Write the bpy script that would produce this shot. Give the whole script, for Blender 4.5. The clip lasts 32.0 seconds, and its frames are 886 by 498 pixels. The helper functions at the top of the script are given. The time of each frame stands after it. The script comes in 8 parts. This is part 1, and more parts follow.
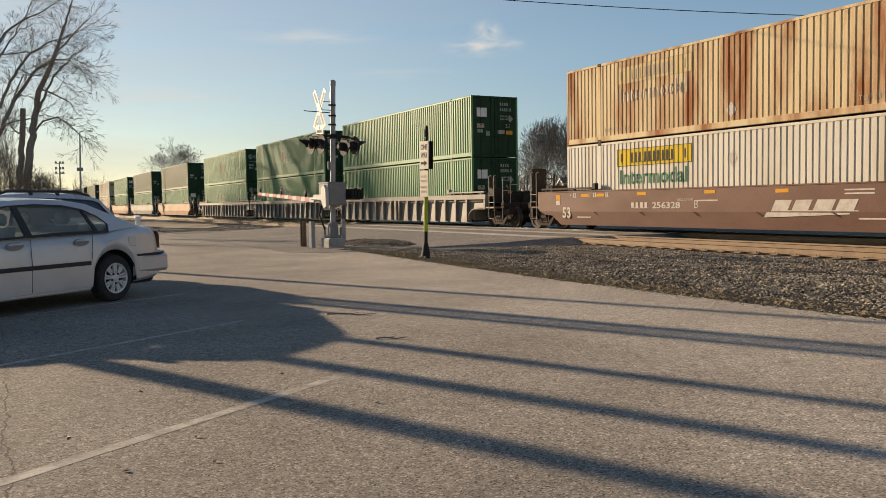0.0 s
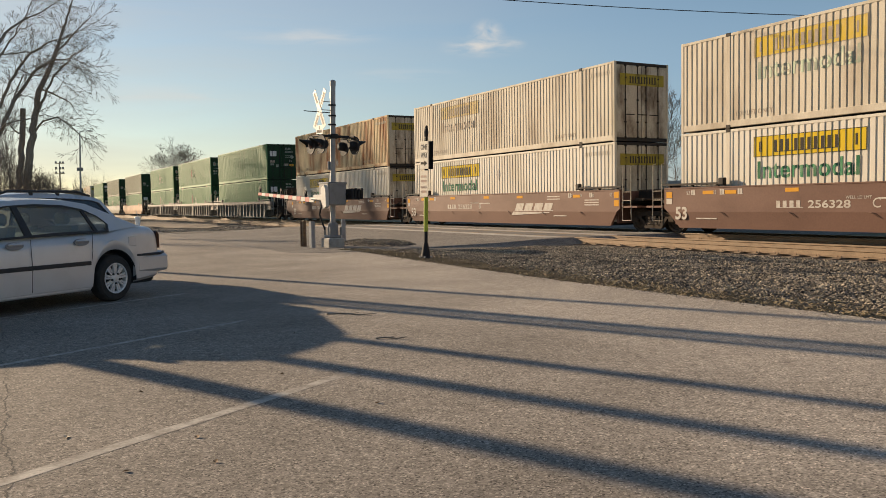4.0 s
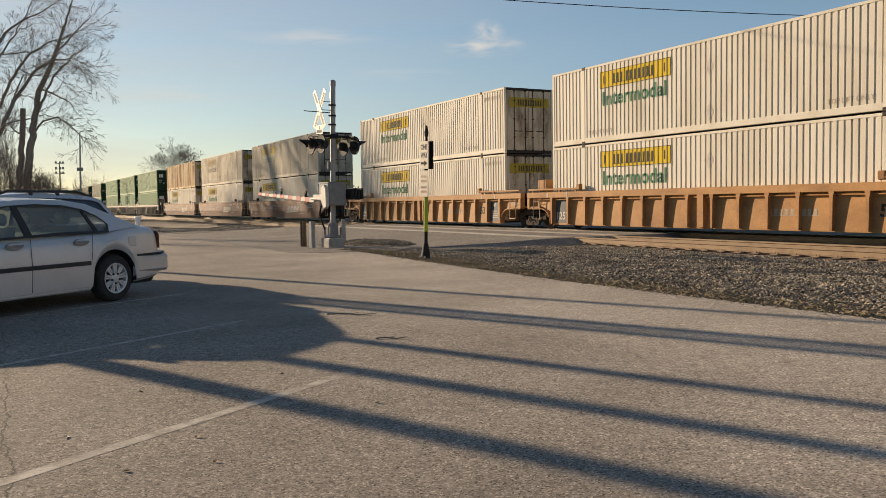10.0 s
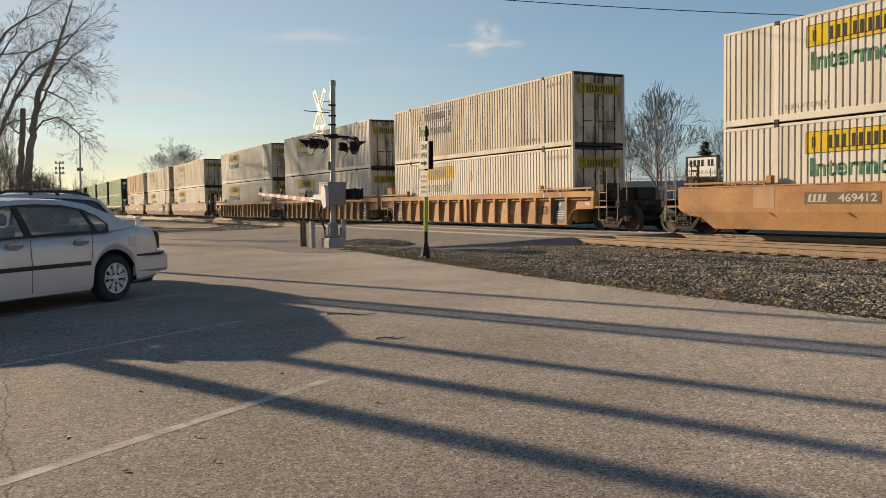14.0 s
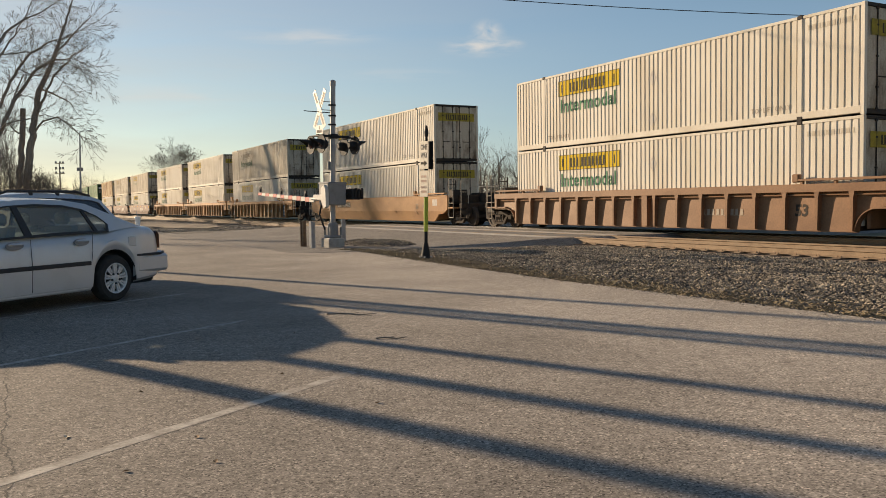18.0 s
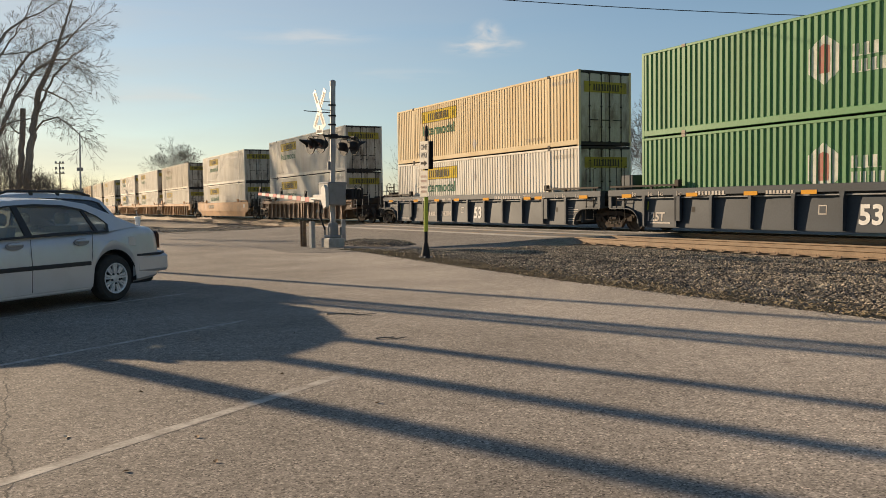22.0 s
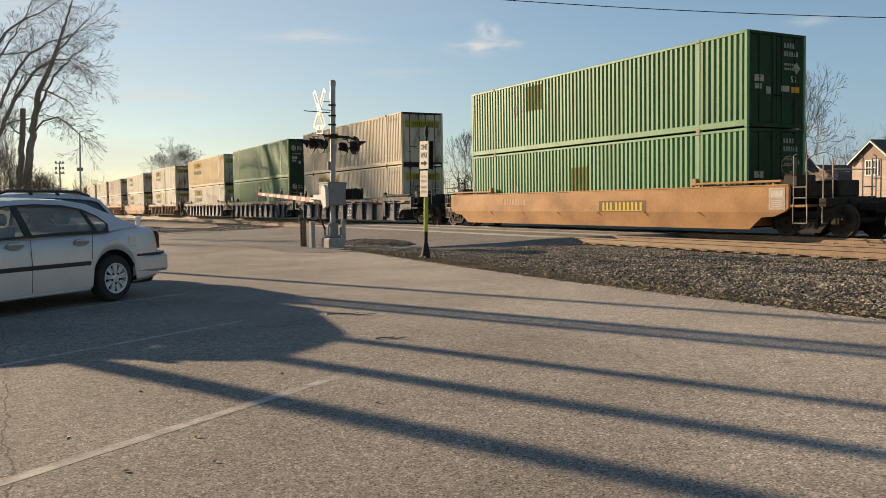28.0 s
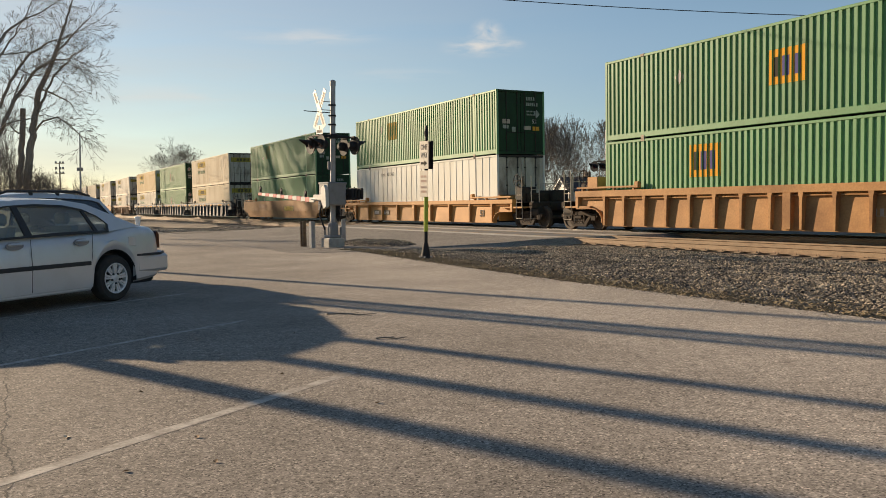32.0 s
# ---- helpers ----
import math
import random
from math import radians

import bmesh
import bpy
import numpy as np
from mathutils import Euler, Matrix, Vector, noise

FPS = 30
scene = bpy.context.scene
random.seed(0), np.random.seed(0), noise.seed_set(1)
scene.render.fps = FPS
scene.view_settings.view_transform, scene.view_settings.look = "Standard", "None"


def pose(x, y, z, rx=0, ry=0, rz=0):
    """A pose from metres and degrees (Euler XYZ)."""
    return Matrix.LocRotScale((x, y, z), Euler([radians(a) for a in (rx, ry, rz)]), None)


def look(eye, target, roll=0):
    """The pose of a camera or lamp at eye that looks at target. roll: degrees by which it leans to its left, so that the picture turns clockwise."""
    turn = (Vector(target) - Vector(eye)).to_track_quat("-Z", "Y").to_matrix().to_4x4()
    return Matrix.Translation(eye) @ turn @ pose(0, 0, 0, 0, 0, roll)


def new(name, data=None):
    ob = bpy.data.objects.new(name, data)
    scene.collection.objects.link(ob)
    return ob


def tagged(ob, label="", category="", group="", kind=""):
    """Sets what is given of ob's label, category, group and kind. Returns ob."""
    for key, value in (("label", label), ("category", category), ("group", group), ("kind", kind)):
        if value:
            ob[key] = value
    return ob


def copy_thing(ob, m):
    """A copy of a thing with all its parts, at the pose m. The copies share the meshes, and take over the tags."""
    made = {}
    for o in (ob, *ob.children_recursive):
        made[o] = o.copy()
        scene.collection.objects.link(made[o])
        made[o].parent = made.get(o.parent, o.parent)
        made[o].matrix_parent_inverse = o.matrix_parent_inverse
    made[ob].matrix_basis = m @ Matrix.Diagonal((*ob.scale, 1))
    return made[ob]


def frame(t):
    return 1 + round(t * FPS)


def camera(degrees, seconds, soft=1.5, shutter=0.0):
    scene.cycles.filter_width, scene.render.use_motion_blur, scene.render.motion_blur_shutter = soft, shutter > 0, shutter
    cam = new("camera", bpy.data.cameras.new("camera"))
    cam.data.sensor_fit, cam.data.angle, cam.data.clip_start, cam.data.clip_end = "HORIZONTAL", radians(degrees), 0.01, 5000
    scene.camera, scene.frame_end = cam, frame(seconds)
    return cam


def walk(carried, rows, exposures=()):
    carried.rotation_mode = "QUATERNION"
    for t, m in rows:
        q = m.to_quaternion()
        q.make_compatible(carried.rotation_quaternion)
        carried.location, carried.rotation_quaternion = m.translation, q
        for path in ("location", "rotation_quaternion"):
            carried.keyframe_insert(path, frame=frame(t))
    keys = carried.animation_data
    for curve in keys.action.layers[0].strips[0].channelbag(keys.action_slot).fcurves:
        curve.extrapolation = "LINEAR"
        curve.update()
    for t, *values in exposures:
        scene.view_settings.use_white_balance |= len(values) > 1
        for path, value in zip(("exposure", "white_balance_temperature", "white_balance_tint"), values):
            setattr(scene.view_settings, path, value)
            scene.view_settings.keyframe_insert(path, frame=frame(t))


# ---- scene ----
# The track runs along +y, the train stands to the east of the lot and rolls away north.
cam = camera(55.79, 32.0, soft=0.6)
EYE = Vector((0, 0, 1.31))
VIEW = look(EYE, EYE + Vector((9.5087, 17.5603, -1.1048)), roll=-0.94)
walk(cam, [(0, VIEW), (32, VIEW)], exposures=[(t, stops, 6900, 10) for t, stops in ((0, 0.71), (6, 0.67), (9, 0.65), (14, 0.67), (19, 0.68), (21.5, 0.71), (23, 0.79), (24, 0.74), (25, 0.67), (28, 0.80), (30, 0.70), (32, 0.75))])

# ---- light ----
SUN_BEARING, SUN_HEIGHT = -22.7, 15.0
VEIL = 0.58
# wisps of cloud: direction, reach, flatness, stretch and scale of their noise, strength
WISPS = [((0.5149, 0.8353, 0.1929), 0.026, 1.2, (1, 1, 1.5), 45, 1.0), ((0.5100, 0.8410, 0.1806), 0.058, 3.6, (1, 1, 4.0), 28, 0.9), ((0.5390, 0.8225, 0.1815), 0.022, 3.0, (1, 1, 4.0), 40, 0.7),
         ((0.3299, 0.9243, 0.1920), 0.11, 8.0, (1, 1, 8), 14, 0.6), ((0.43, 0.89, 0.150), 0.10, 9.0, (1, 1, 9), 12, 0.25), ((0.1766, 0.9760, 0.1240), 0.12, 7.0, (1, 1, 8), 12, 0.5), ((0.7736, 0.6057, 0.1861), 0.035, 3.0, (1, 1, 4), 22, 0.4)]
world = bpy.data.worlds.new("sky")
scene.world = world
world.use_nodes = True
wn, wl = world.node_tree.nodes, world.node_tree.links
sky = wn.new("ShaderNodeTexSky")
sky.sky_type, sky.sun_disc = "NISHITA", False
sky.sun_elevation, sky.sun_rotation = radians(SUN_HEIGHT), radians(SUN_BEARING)
sky.air_density, sky.dust_density, sky.ozone_density = 1.0, 0.2, 2.5
# thin high cloud: a pale veil towards the sun and a few small wisps
geo = wn.new("ShaderNodeTexCoord")
def cloud_mask(direction, reach, flat, stretch, scale, low, high, soft=0.0):
    """Where a cloud lies: an oval round a direction, flattened by a factor, torn by noise."""
    off = wn.new("ShaderNodeVectorMath"); off.operation = "SUBTRACT"
    off.inputs[1].default_value = Vector(direction).normalized()
    wl.new(geo.outputs["Generated"], off.inputs[0])
    oval = wn.new("ShaderNodeVectorMath"); oval.operation = "MULTIPLY"
    oval.inputs[1].default_value = (1, 1, flat)
    wl.new(off.outputs["Vector"], oval.inputs[0])
    away = wn.new("ShaderNodeVectorMath"); away.operation = "LENGTH"
    wl.new(oval.outputs["Vector"], away.inputs[0])
    near = wn.new("ShaderNodeMapRange"); near.interpolation_type = "SMOOTHSTEP"
    near.inputs["From Min"].default_value, near.inputs["From Max"].default_value = reach, soft
    wl.new(away.outputs["Value"], near.inputs["Value"])
    mp = wn.new("ShaderNodeMapping"); mp.inputs["Scale"].default_value = stretch
    wl.new(geo.outputs["Generated"], mp.inputs["Vector"])
    nz = wn.new("ShaderNodeTexNoise"); nz.inputs["Scale"].default_value = scale
    nz.inputs["Detail"].default_value, nz.inputs["Distortion"].default_value = 6.0, 0.5
    wl.new(mp.outputs["Vector"], nz.inputs["Vector"])
    ramp = wn.new("ShaderNodeMapRange")
    ramp.inputs["From Min"].default_value, ramp.inputs["From Max"].default_value = low, high
    wl.new(nz.outputs["Fac"], ramp.inputs["Value"])
    mul = wn.new("ShaderNodeMath"); mul.operation = "MULTIPLY"
    wl.new(near.outputs["Result"], mul.inputs[0]); wl.new(ramp.outputs["Result"], mul.inputs[1])
    return mul.outputs["Value"]


def cloud_over(below, mask, strength, color):
    fac = wn.new("ShaderNodeMath"); fac.operation = "MULTIPLY"; fac.inputs[1].default_value = strength
    wl.new(mask, fac.inputs[0])
    mix = wn.new("ShaderNodeMix"); mix.data_type = "RGBA"
    wl.new(fac.outputs[0], mix.inputs["Factor"]); wl.new(below, mix.inputs["A"])
    mix.inputs["B"].default_value = (*color, 1)
    return mix.outputs["Result"]


heaven = cloud_over(sky.outputs["Color"], cloud_mask((-0.12, 0.98, 0.10), 1.0, 1.3, (1, 1, 9), 3.0, 0.0, 0.75, 0.1), VEIL, (5.1, 4.85, 4.45))
heaven = cloud_over(heaven, cloud_mask((0.80, 0.60, 0.02), 0.75, 2.2, (1, 1, 6), 2.0, -0.2, 0.6), 0.7, (2.2, 3.45, 5.2))
for direction, reach, flat, stretch, scale, strength in WISPS:
    heaven = cloud_over(heaven, cloud_mask(direction, reach, flat, stretch, scale, 0.36, 0.72), strength, (6.0, 5.9, 5.8))
wl.new(heaven, wn["Background"].inputs["Color"])
wn["Background"].inputs["Strength"].default_value = 0.073

sun = new("sun", bpy.data.lights.new("sun", "SUN"))
sun.data.energy, sun.data.angle, sun.data.color = 5.2, radians(0.65), (1.0, 0.79, 0.56)
sb, sh = radians(SUN_BEARING), radians(SUN_HEIGHT)
SUN_WAY = Vector((math.sin(sb) * math.cos(sh), math.cos(sb) * math.cos(sh), math.sin(sh)))
sun.matrix_world = look(SUN_WAY * 60, (0, 0, 0))


# ---- materials ----
def material(name, color, rough=0.6, metal=0.0, dirt=None, amount=0.0, scale=3.0, fine=60.0, grain=0.12, bump=0.0,
             bump_scale=80.0, stretch=(1, 1, 1), spec=0.5, coat=0.0, vary=0.0, edge=(0.45, 0.7)):
    """A procedural surface: base colour, fine grain, larger stains of a second colour, and fine relief."""
    mat = bpy.data.materials.new(name)
    mat.use_nodes = True
    n, k = mat.node_tree.nodes, mat.node_tree.links
    b = n["Principled BSDF"]
    tc = n.new("ShaderNodeTexCoord")
    mp = n.new("ShaderNodeMapping"); mp.inputs["Scale"].default_value = stretch
    k.new(tc.outputs["Object"], mp.inputs["Vector"])
    oi = n.new("ShaderNodeObjectInfo")
    shift = n.new("ShaderNodeVectorMath"); shift.operation = "ADD"
    sc = n.new("ShaderNodeMath"); sc.operation = "MULTIPLY"; sc.inputs[1].default_value = 37.0
    k.new(oi.outputs["Random"], sc.inputs[0])
    k.new(mp.outputs["Vector"], shift.inputs[0]); k.new(sc.outputs[0], shift.inputs[1])
    n1 = n.new("ShaderNodeTexNoise"); n1.inputs["Scale"].default_value = fine; n1.inputs["Detail"].default_value = 3
    k.new(tc.outputs["Object"], n1.inputs["Vector"])
    n2 = n.new("ShaderNodeTexNoise"); n2.inputs["Scale"].default_value = scale; n2.inputs["Detail"].default_value = 7
    n2.inputs["Roughness"].default_value = 0.62
    k.new(shift.outputs[0], n2.inputs["Vector"])
    # grain: value up and down
    g = n.new("ShaderNodeMapRange")
    g.inputs["From Min"].default_value, g.inputs["From Max"].default_value = 0.25, 0.75
    g.inputs["To Min"].default_value, g.inputs["To Max"].default_value = 1 - grain, 1 + grain
    k.new(n1.outputs["Fac"], g.inputs["Value"])
    last = g.outputs["Result"]
    if vary:
        v = n.new("ShaderNodeMapRange")
        v.inputs["To Min"].default_value, v.inputs["To Max"].default_value = 1 - vary, 1 + vary
        k.new(oi.outputs["Random"], v.inputs["Value"])
        m2 = n.new("ShaderNodeMath"); m2.operation = "MULTIPLY"
        k.new(last, m2.inputs[0]); k.new(v.outputs["Result"], m2.inputs[1])
        last = m2.outputs[0]
    st = n.new("ShaderNodeMapRange")
    st.inputs["From Min"].default_value, st.inputs["From Max"].default_value = edge
    st.inputs["To Max"].default_value = amount
    k.new(n2.outputs["Fac"], st.inputs["Value"])
    mx = n.new("ShaderNodeMix"); mx.data_type = "RGBA"
    mx.inputs["A"].default_value = (*color, 1)
    mx.inputs["B"].default_value = (*(dirt or [c * 0.6 for c in color]), 1)
    k.new(st.outputs["Result"], mx.inputs["Factor"])
    sh_ = n.new("ShaderNodeVectorMath"); sh_.operation = "SCALE"
    k.new(mx.outputs["Result"], sh_.inputs[0]); k.new(last, sh_.inputs["Scale"])
    k.new(sh_.outputs[0], b.inputs["Base Color"])
    rr = n.new("ShaderNodeMapRange")
    rr.inputs["To Min"].default_value, rr.inputs["To Max"].default_value = max(rough - 0.12, 0.03), min(rough + 0.12, 1)
    k.new(n2.outputs["Fac"], rr.inputs["Value"]); k.new(rr.outputs["Result"], b.inputs["Roughness"])
    b.inputs["Metallic"].default_value, b.inputs["Specular IOR Level"].default_value = metal, spec
    b.inputs["Coat Weight"].default_value, b.inputs["Coat Roughness"].default_value = coat, 0.08
    if bump:
        nb = n.new("ShaderNodeTexNoise"); nb.inputs["Scale"].default_value = bump_scale; nb.inputs["Detail"].default_value = 4
        k.new(tc.outputs["Object"], nb.inputs["Vector"])
        bp = n.new("ShaderNodeBump"); bp.inputs["Strength"].default_value = 0.6; bp.inputs["Distance"].default_value = bump
        k.new(nb.outputs["Fac"], bp.inputs["Height"]); k.new(bp.outputs["Normal"], b.inputs["Normal"])
    return mat


M = {}
def paint(key, *a, **kw):
    M[key] = material(key, *a, **kw)


def aggregate(key, tar, stone, light, size, paling=0.0):
    """Worn asphalt: pale and dark stone chips in grey tar, broad stains."""
    mat = bpy.data.materials.new(key)
    mat.use_nodes = True
    n, k = mat.node_tree.nodes, mat.node_tree.links
    b = n["Principled BSDF"]
    tc = n.new("ShaderNodeTexCoord")
    vo = n.new("ShaderNodeTexVoronoi"); vo.inputs["Scale"].default_value = size
    vo2 = n.new("ShaderNodeTexVoronoi"); vo2.inputs["Scale"].default_value = size * 0.42
    ns = n.new("ShaderNodeTexNoise"); ns.inputs["Scale"].default_value = 0.55; ns.inputs["Detail"].default_value = 9; ns.inputs["Roughness"].default_value = 0.6
    nm = n.new("ShaderNodeTexNoise"); nm.inputs["Scale"].default_value = 11.0; nm.inputs["Detail"].default_value = 6
    for t in (vo, vo2, ns, nm):
        k.new(tc.outputs["Object"], t.inputs["Vector"])
    sep = n.new("ShaderNodeSeparateColor"); k.new(vo.outputs["Color"], sep.inputs[0])
    sep2 = n.new("ShaderNodeSeparateColor"); k.new(vo2.outputs["Color"], sep2.inputs[0])
    ramp = n.new("ShaderNodeValToRGB")
    e = ramp.color_ramp.elements
    e[0].position, e[0].color = 0.0, (*[c * 0.45 for c in tar], 1)
    e[1].position, e[1].color = 1.0, (*light, 1)
    for p, c in ((0.18, tar), (0.5, stone), (0.86, [x * 1.25 for x in stone])):
        q = e.new(p); q.color = (*c, 1)
    k.new(sep.outputs[0], ramp.inputs[0])
    g2 = n.new("ShaderNodeMapRange"); g2.inputs["To Min"].default_value, g2.inputs["To Max"].default_value = 0.88, 1.12
    k.new(sep2.outputs[1], g2.inputs["Value"])
    g3 = n.new("ShaderNodeMapRange"); g3.inputs["From Min"].default_value, g3.inputs["From Max"].default_value = 0.3, 0.7
    g3.inputs["To Min"].default_value, g3.inputs["To Max"].default_value = 0.80, 1.16
    k.new(ns.outputs["Fac"], g3.inputs["Value"])
    g4 = n.new("ShaderNodeMapRange"); g4.inputs["From Min"].default_value, g4.inputs["From Max"].default_value = 0.3, 0.7
    g4.inputs["To Min"].default_value, g4.inputs["To Max"].default_value = 0.88, 1.12
    k.new(nm.outputs["Fac"], g4.inputs["Value"])
    xyz = n.new("ShaderNodeSeparateXYZ"); k.new(tc.outputs["Object"], xyz.inputs[0])
    lean = n.new("ShaderNodeMath"); lean.operation = "MULTIPLY_ADD"; lean.inputs[1].default_value = -0.17
    k.new(xyz.outputs["Y"], lean.inputs[0]); k.new(xyz.outputs["X"], lean.inputs[2])
    stray = n.new("ShaderNodeMath"); stray.operation = "MULTIPLY_ADD"; stray.inputs[1].default_value = 2.2
    k.new(ns.outputs["Fac"], stray.inputs[0]); k.new(lean.outputs[0], stray.inputs[2])
    g5 = n.new("ShaderNodeMapRange"); g5.interpolation_type = "SMOOTHSTEP"       # paler towards the gravel side
    g5.inputs["From Min"].default_value, g5.inputs["From Max"].default_value = 2.3, 6.2
    g5.inputs["To Min"].default_value, g5.inputs["To Max"].default_value = 1 - 0.12 * paling, 1 + paling
    k.new(stray.outputs[0], g5.inputs["Value"])
    last = g2.outputs["Result"]
    for g in (g3, g4, g5):
        m = n.new("ShaderNodeMath"); m.operation = "MULTIPLY"
        k.new(last, m.inputs[0]); k.new(g.outputs["Result"], m.inputs[1]); last = m.outputs[0]
    s = n.new("ShaderNodeVectorMath"); s.operation = "SCALE"
    k.new(ramp.outputs[0], s.inputs[0]); k.new(last, s.inputs["Scale"]); k.new(s.outputs[0], b.inputs["Base Color"])
    b.inputs["Roughness"].default_value, b.inputs["Specular IOR Level"].default_value = 0.95, 0.12
    bp = n.new("ShaderNodeBump"); bp.inputs["Strength"].default_value, bp.inputs["Distance"].default_value = 0.5, 0.004
    k.new(sep.outputs[0], bp.inputs["Height"]); k.new(bp.outputs["Normal"], b.inputs["Normal"])
    M[key] = mat


aggregate("asphalt", (0.215, 0.189, 0.161), (0.275, 0.243, 0.206), (0.56, 0.49, 0.41), 95.0, 0.37)
aggregate("road_asphalt", (0.166, 0.150, 0.133), (0.220, 0.199, 0.176), (0.34, 0.32, 0.29), 60.0)
paint("line_paint", (0.46, 0.42, 0.365), 0.9, dirt=(0.25, 0.22, 0.187), amount=1.0, scale=6.0, fine=50, grain=0.25, edge=(0.42, 0.62), bump=0.003)
paint("crack", (0.045, 0.038, 0.032), 0.95, grain=0.3)
paint("soil", (0.27, 0.205, 0.135), 0.95, dirt=(0.16, 0.125, 0.085), amount=0.9, scale=0.8, fine=25, grain=0.4, bump=0.02, bump_scale=30)
paint("dry_grass", (0.16, 0.14, 0.075), 0.95, dirt=(0.10, 0.10, 0.05), amount=0.9, scale=0.15, fine=8, grain=0.4, bump=0.05, bump_scale=12)
paint("ballast", (0.088, 0.073, 0.057), 0.95, dirt=(0.052, 0.043, 0.034), amount=0.9, scale=1.2, fine=22, grain=0.55, bump=0.04, bump_scale=26)
paint("stone", (0.32, 0.265, 0.192), 0.9, dirt=(0.115, 0.095, 0.074), amount=1.0, scale=2.2, fine=30, grain=0.4, edge=(0.35, 0.65))
paint("straw", (0.21, 0.165, 0.10), 0.9, grain=0.3)
paint("concrete", (0.40, 0.38, 0.35), 0.85, dirt=(0.22, 0.20, 0.18), amount=0.7, scale=3.0, fine=40, grain=0.15, bump=0.004)
paint("rail_rust", (0.265, 0.183, 0.112), 0.75, dirt=(0.165, 0.11, 0.068), amount=0.8, scale=3.0, fine=40, grain=0.2)
paint("rail_head", (0.72, 0.69, 0.64), 0.42, metal=1.0, grain=0.1)
paint("tie_wood", (0.17, 0.115, 0.075), 0.9, dirt=(0.07, 0.05, 0.04), amount=0.9, scale=3.0, fine=30, grain=0.35, stretch=(1, 8, 8), vary=0.25, bump=0.01)
paint("rubber_panel", (0.12, 0.115, 0.11), 0.8, grain=0.2)
# train paints
paint("white_paint", (0.625, 0.58, 0.50), 0.7, spec=0.25, dirt=(0.44, 0.375, 0.275), amount=0.6, scale=0.9, fine=25, grain=0.06, stretch=(1, 1, 0.25), vary=0.05)
paint("plated_white", (0.60, 0.60, 0.55), 0.7, spec=0.2, dirt=(0.54, 0.48, 0.38), amount=0.5, scale=0.9, fine=25, grain=0.05, stretch=(1, 1, 0.25))
paint("ivory_paint", (0.615, 0.535, 0.405), 0.75, spec=0.2, dirt=(0.49, 0.39, 0.255), amount=0.6, scale=0.9, fine=25, grain=0.06, stretch=(1, 1, 0.25), vary=0.06)
paint("cream_paint", (0.60, 0.475, 0.29), 0.75, spec=0.2, dirt=(0.52, 0.37, 0.20), amount=0.6, scale=0.9, fine=25, grain=0.06, stretch=(1, 1, 0.25), vary=0.08)
paint("grimy_white_paint", (0.59, 0.53, 0.43), 0.75, spec=0.2, dirt=(0.34, 0.27, 0.195), amount=0.8, scale=1.0, fine=25, grain=0.08, stretch=(1, 1, 0.25), vary=0.06)
paint("rusty_paint", (0.60, 0.475, 0.29), 0.8, spec=0.2, dirt=(0.27, 0.10, 0.038), amount=1.0, scale=0.75, fine=22, grain=0.08, stretch=(1, 1.3, 0.22), edge=(0.44, 0.64))
paint("green_paint", (0.094, 0.230, 0.094), 0.55, spec=0.35, dirt=(0.100, 0.190, 0.085), amount=0.6, scale=1.0, fine=25, grain=0.07, stretch=(1, 1, 0.25), vary=0.08)
paint("sage_paint", (0.116, 0.262, 0.122), 0.55, spec=0.35, dirt=(0.112, 0.195, 0.098), amount=0.7, scale=1.0, fine=25, grain=0.07, stretch=(1, 1, 0.25), vary=0.08)
paint("olive_paint", (0.085, 0.11, 0.05), 0.55, spec=0.4, dirt=(0.11, 0.105, 0.055), amount=0.7, scale=1.0, fine=25, grain=0.08, stretch=(1, 1, 0.25), vary=0.1)
paint("tan_paint", (0.42, 0.33, 0.23), 0.8, spec=0.2, dirt=(0.32, 0.22, 0.14), amount=0.6, scale=1.0, fine=25, grain=0.08, stretch=(1, 1, 0.25), vary=0.08)
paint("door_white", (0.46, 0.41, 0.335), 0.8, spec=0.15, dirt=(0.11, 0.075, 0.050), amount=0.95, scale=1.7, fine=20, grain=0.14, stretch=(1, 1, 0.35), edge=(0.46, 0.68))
# green doors: the shade on the south ends is put into the colour
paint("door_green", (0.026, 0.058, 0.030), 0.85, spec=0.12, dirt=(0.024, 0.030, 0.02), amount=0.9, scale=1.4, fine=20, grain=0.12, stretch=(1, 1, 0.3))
paint("steel_dark", (0.026, 0.023, 0.021), 0.75, spec=0.25, dirt=(0.07, 0.045, 0.028), amount=0.6, scale=4.0, grain=0.2)
paint("well_brown", (0.150, 0.078, 0.056), 0.66, spec=0.25, dirt=(0.105, 0.054, 0.039), amount=0.7, scale=0.9, fine=20, grain=0.1, stretch=(1, 0.5, 1))
paint("well_orange", (0.40, 0.215, 0.088), 0.68, spec=0.22, dirt=(0.235, 0.120, 0.055), amount=0.9, scale=0.8, fine=20, grain=0.14, stretch=(1, 0.6, 1), edge=(0.42, 0.68))
paint("well_amber", (0.44, 0.215, 0.062), 0.65, spec=0.28, dirt=(0.34, 0.18, 0.075), amount=0.8, scale=0.9, fine=20, grain=0.1, stretch=(1, 0.5, 1))
paint("well_tan", (0.40, 0.235, 0.13), 0.65, spec=0.3, dirt=(0.22, 0.125, 0.07), amount=0.75, scale=0.9, fine=20, grain=0.1, stretch=(1, 0.5, 1))
paint("well_rust", (0.235, 0.128, 0.068), 0.62, spec=0.28, dirt=(0.150, 0.080, 0.045), amount=0.8, scale=0.9, fine=20, grain=0.14, stretch=(1, 0.5, 1))
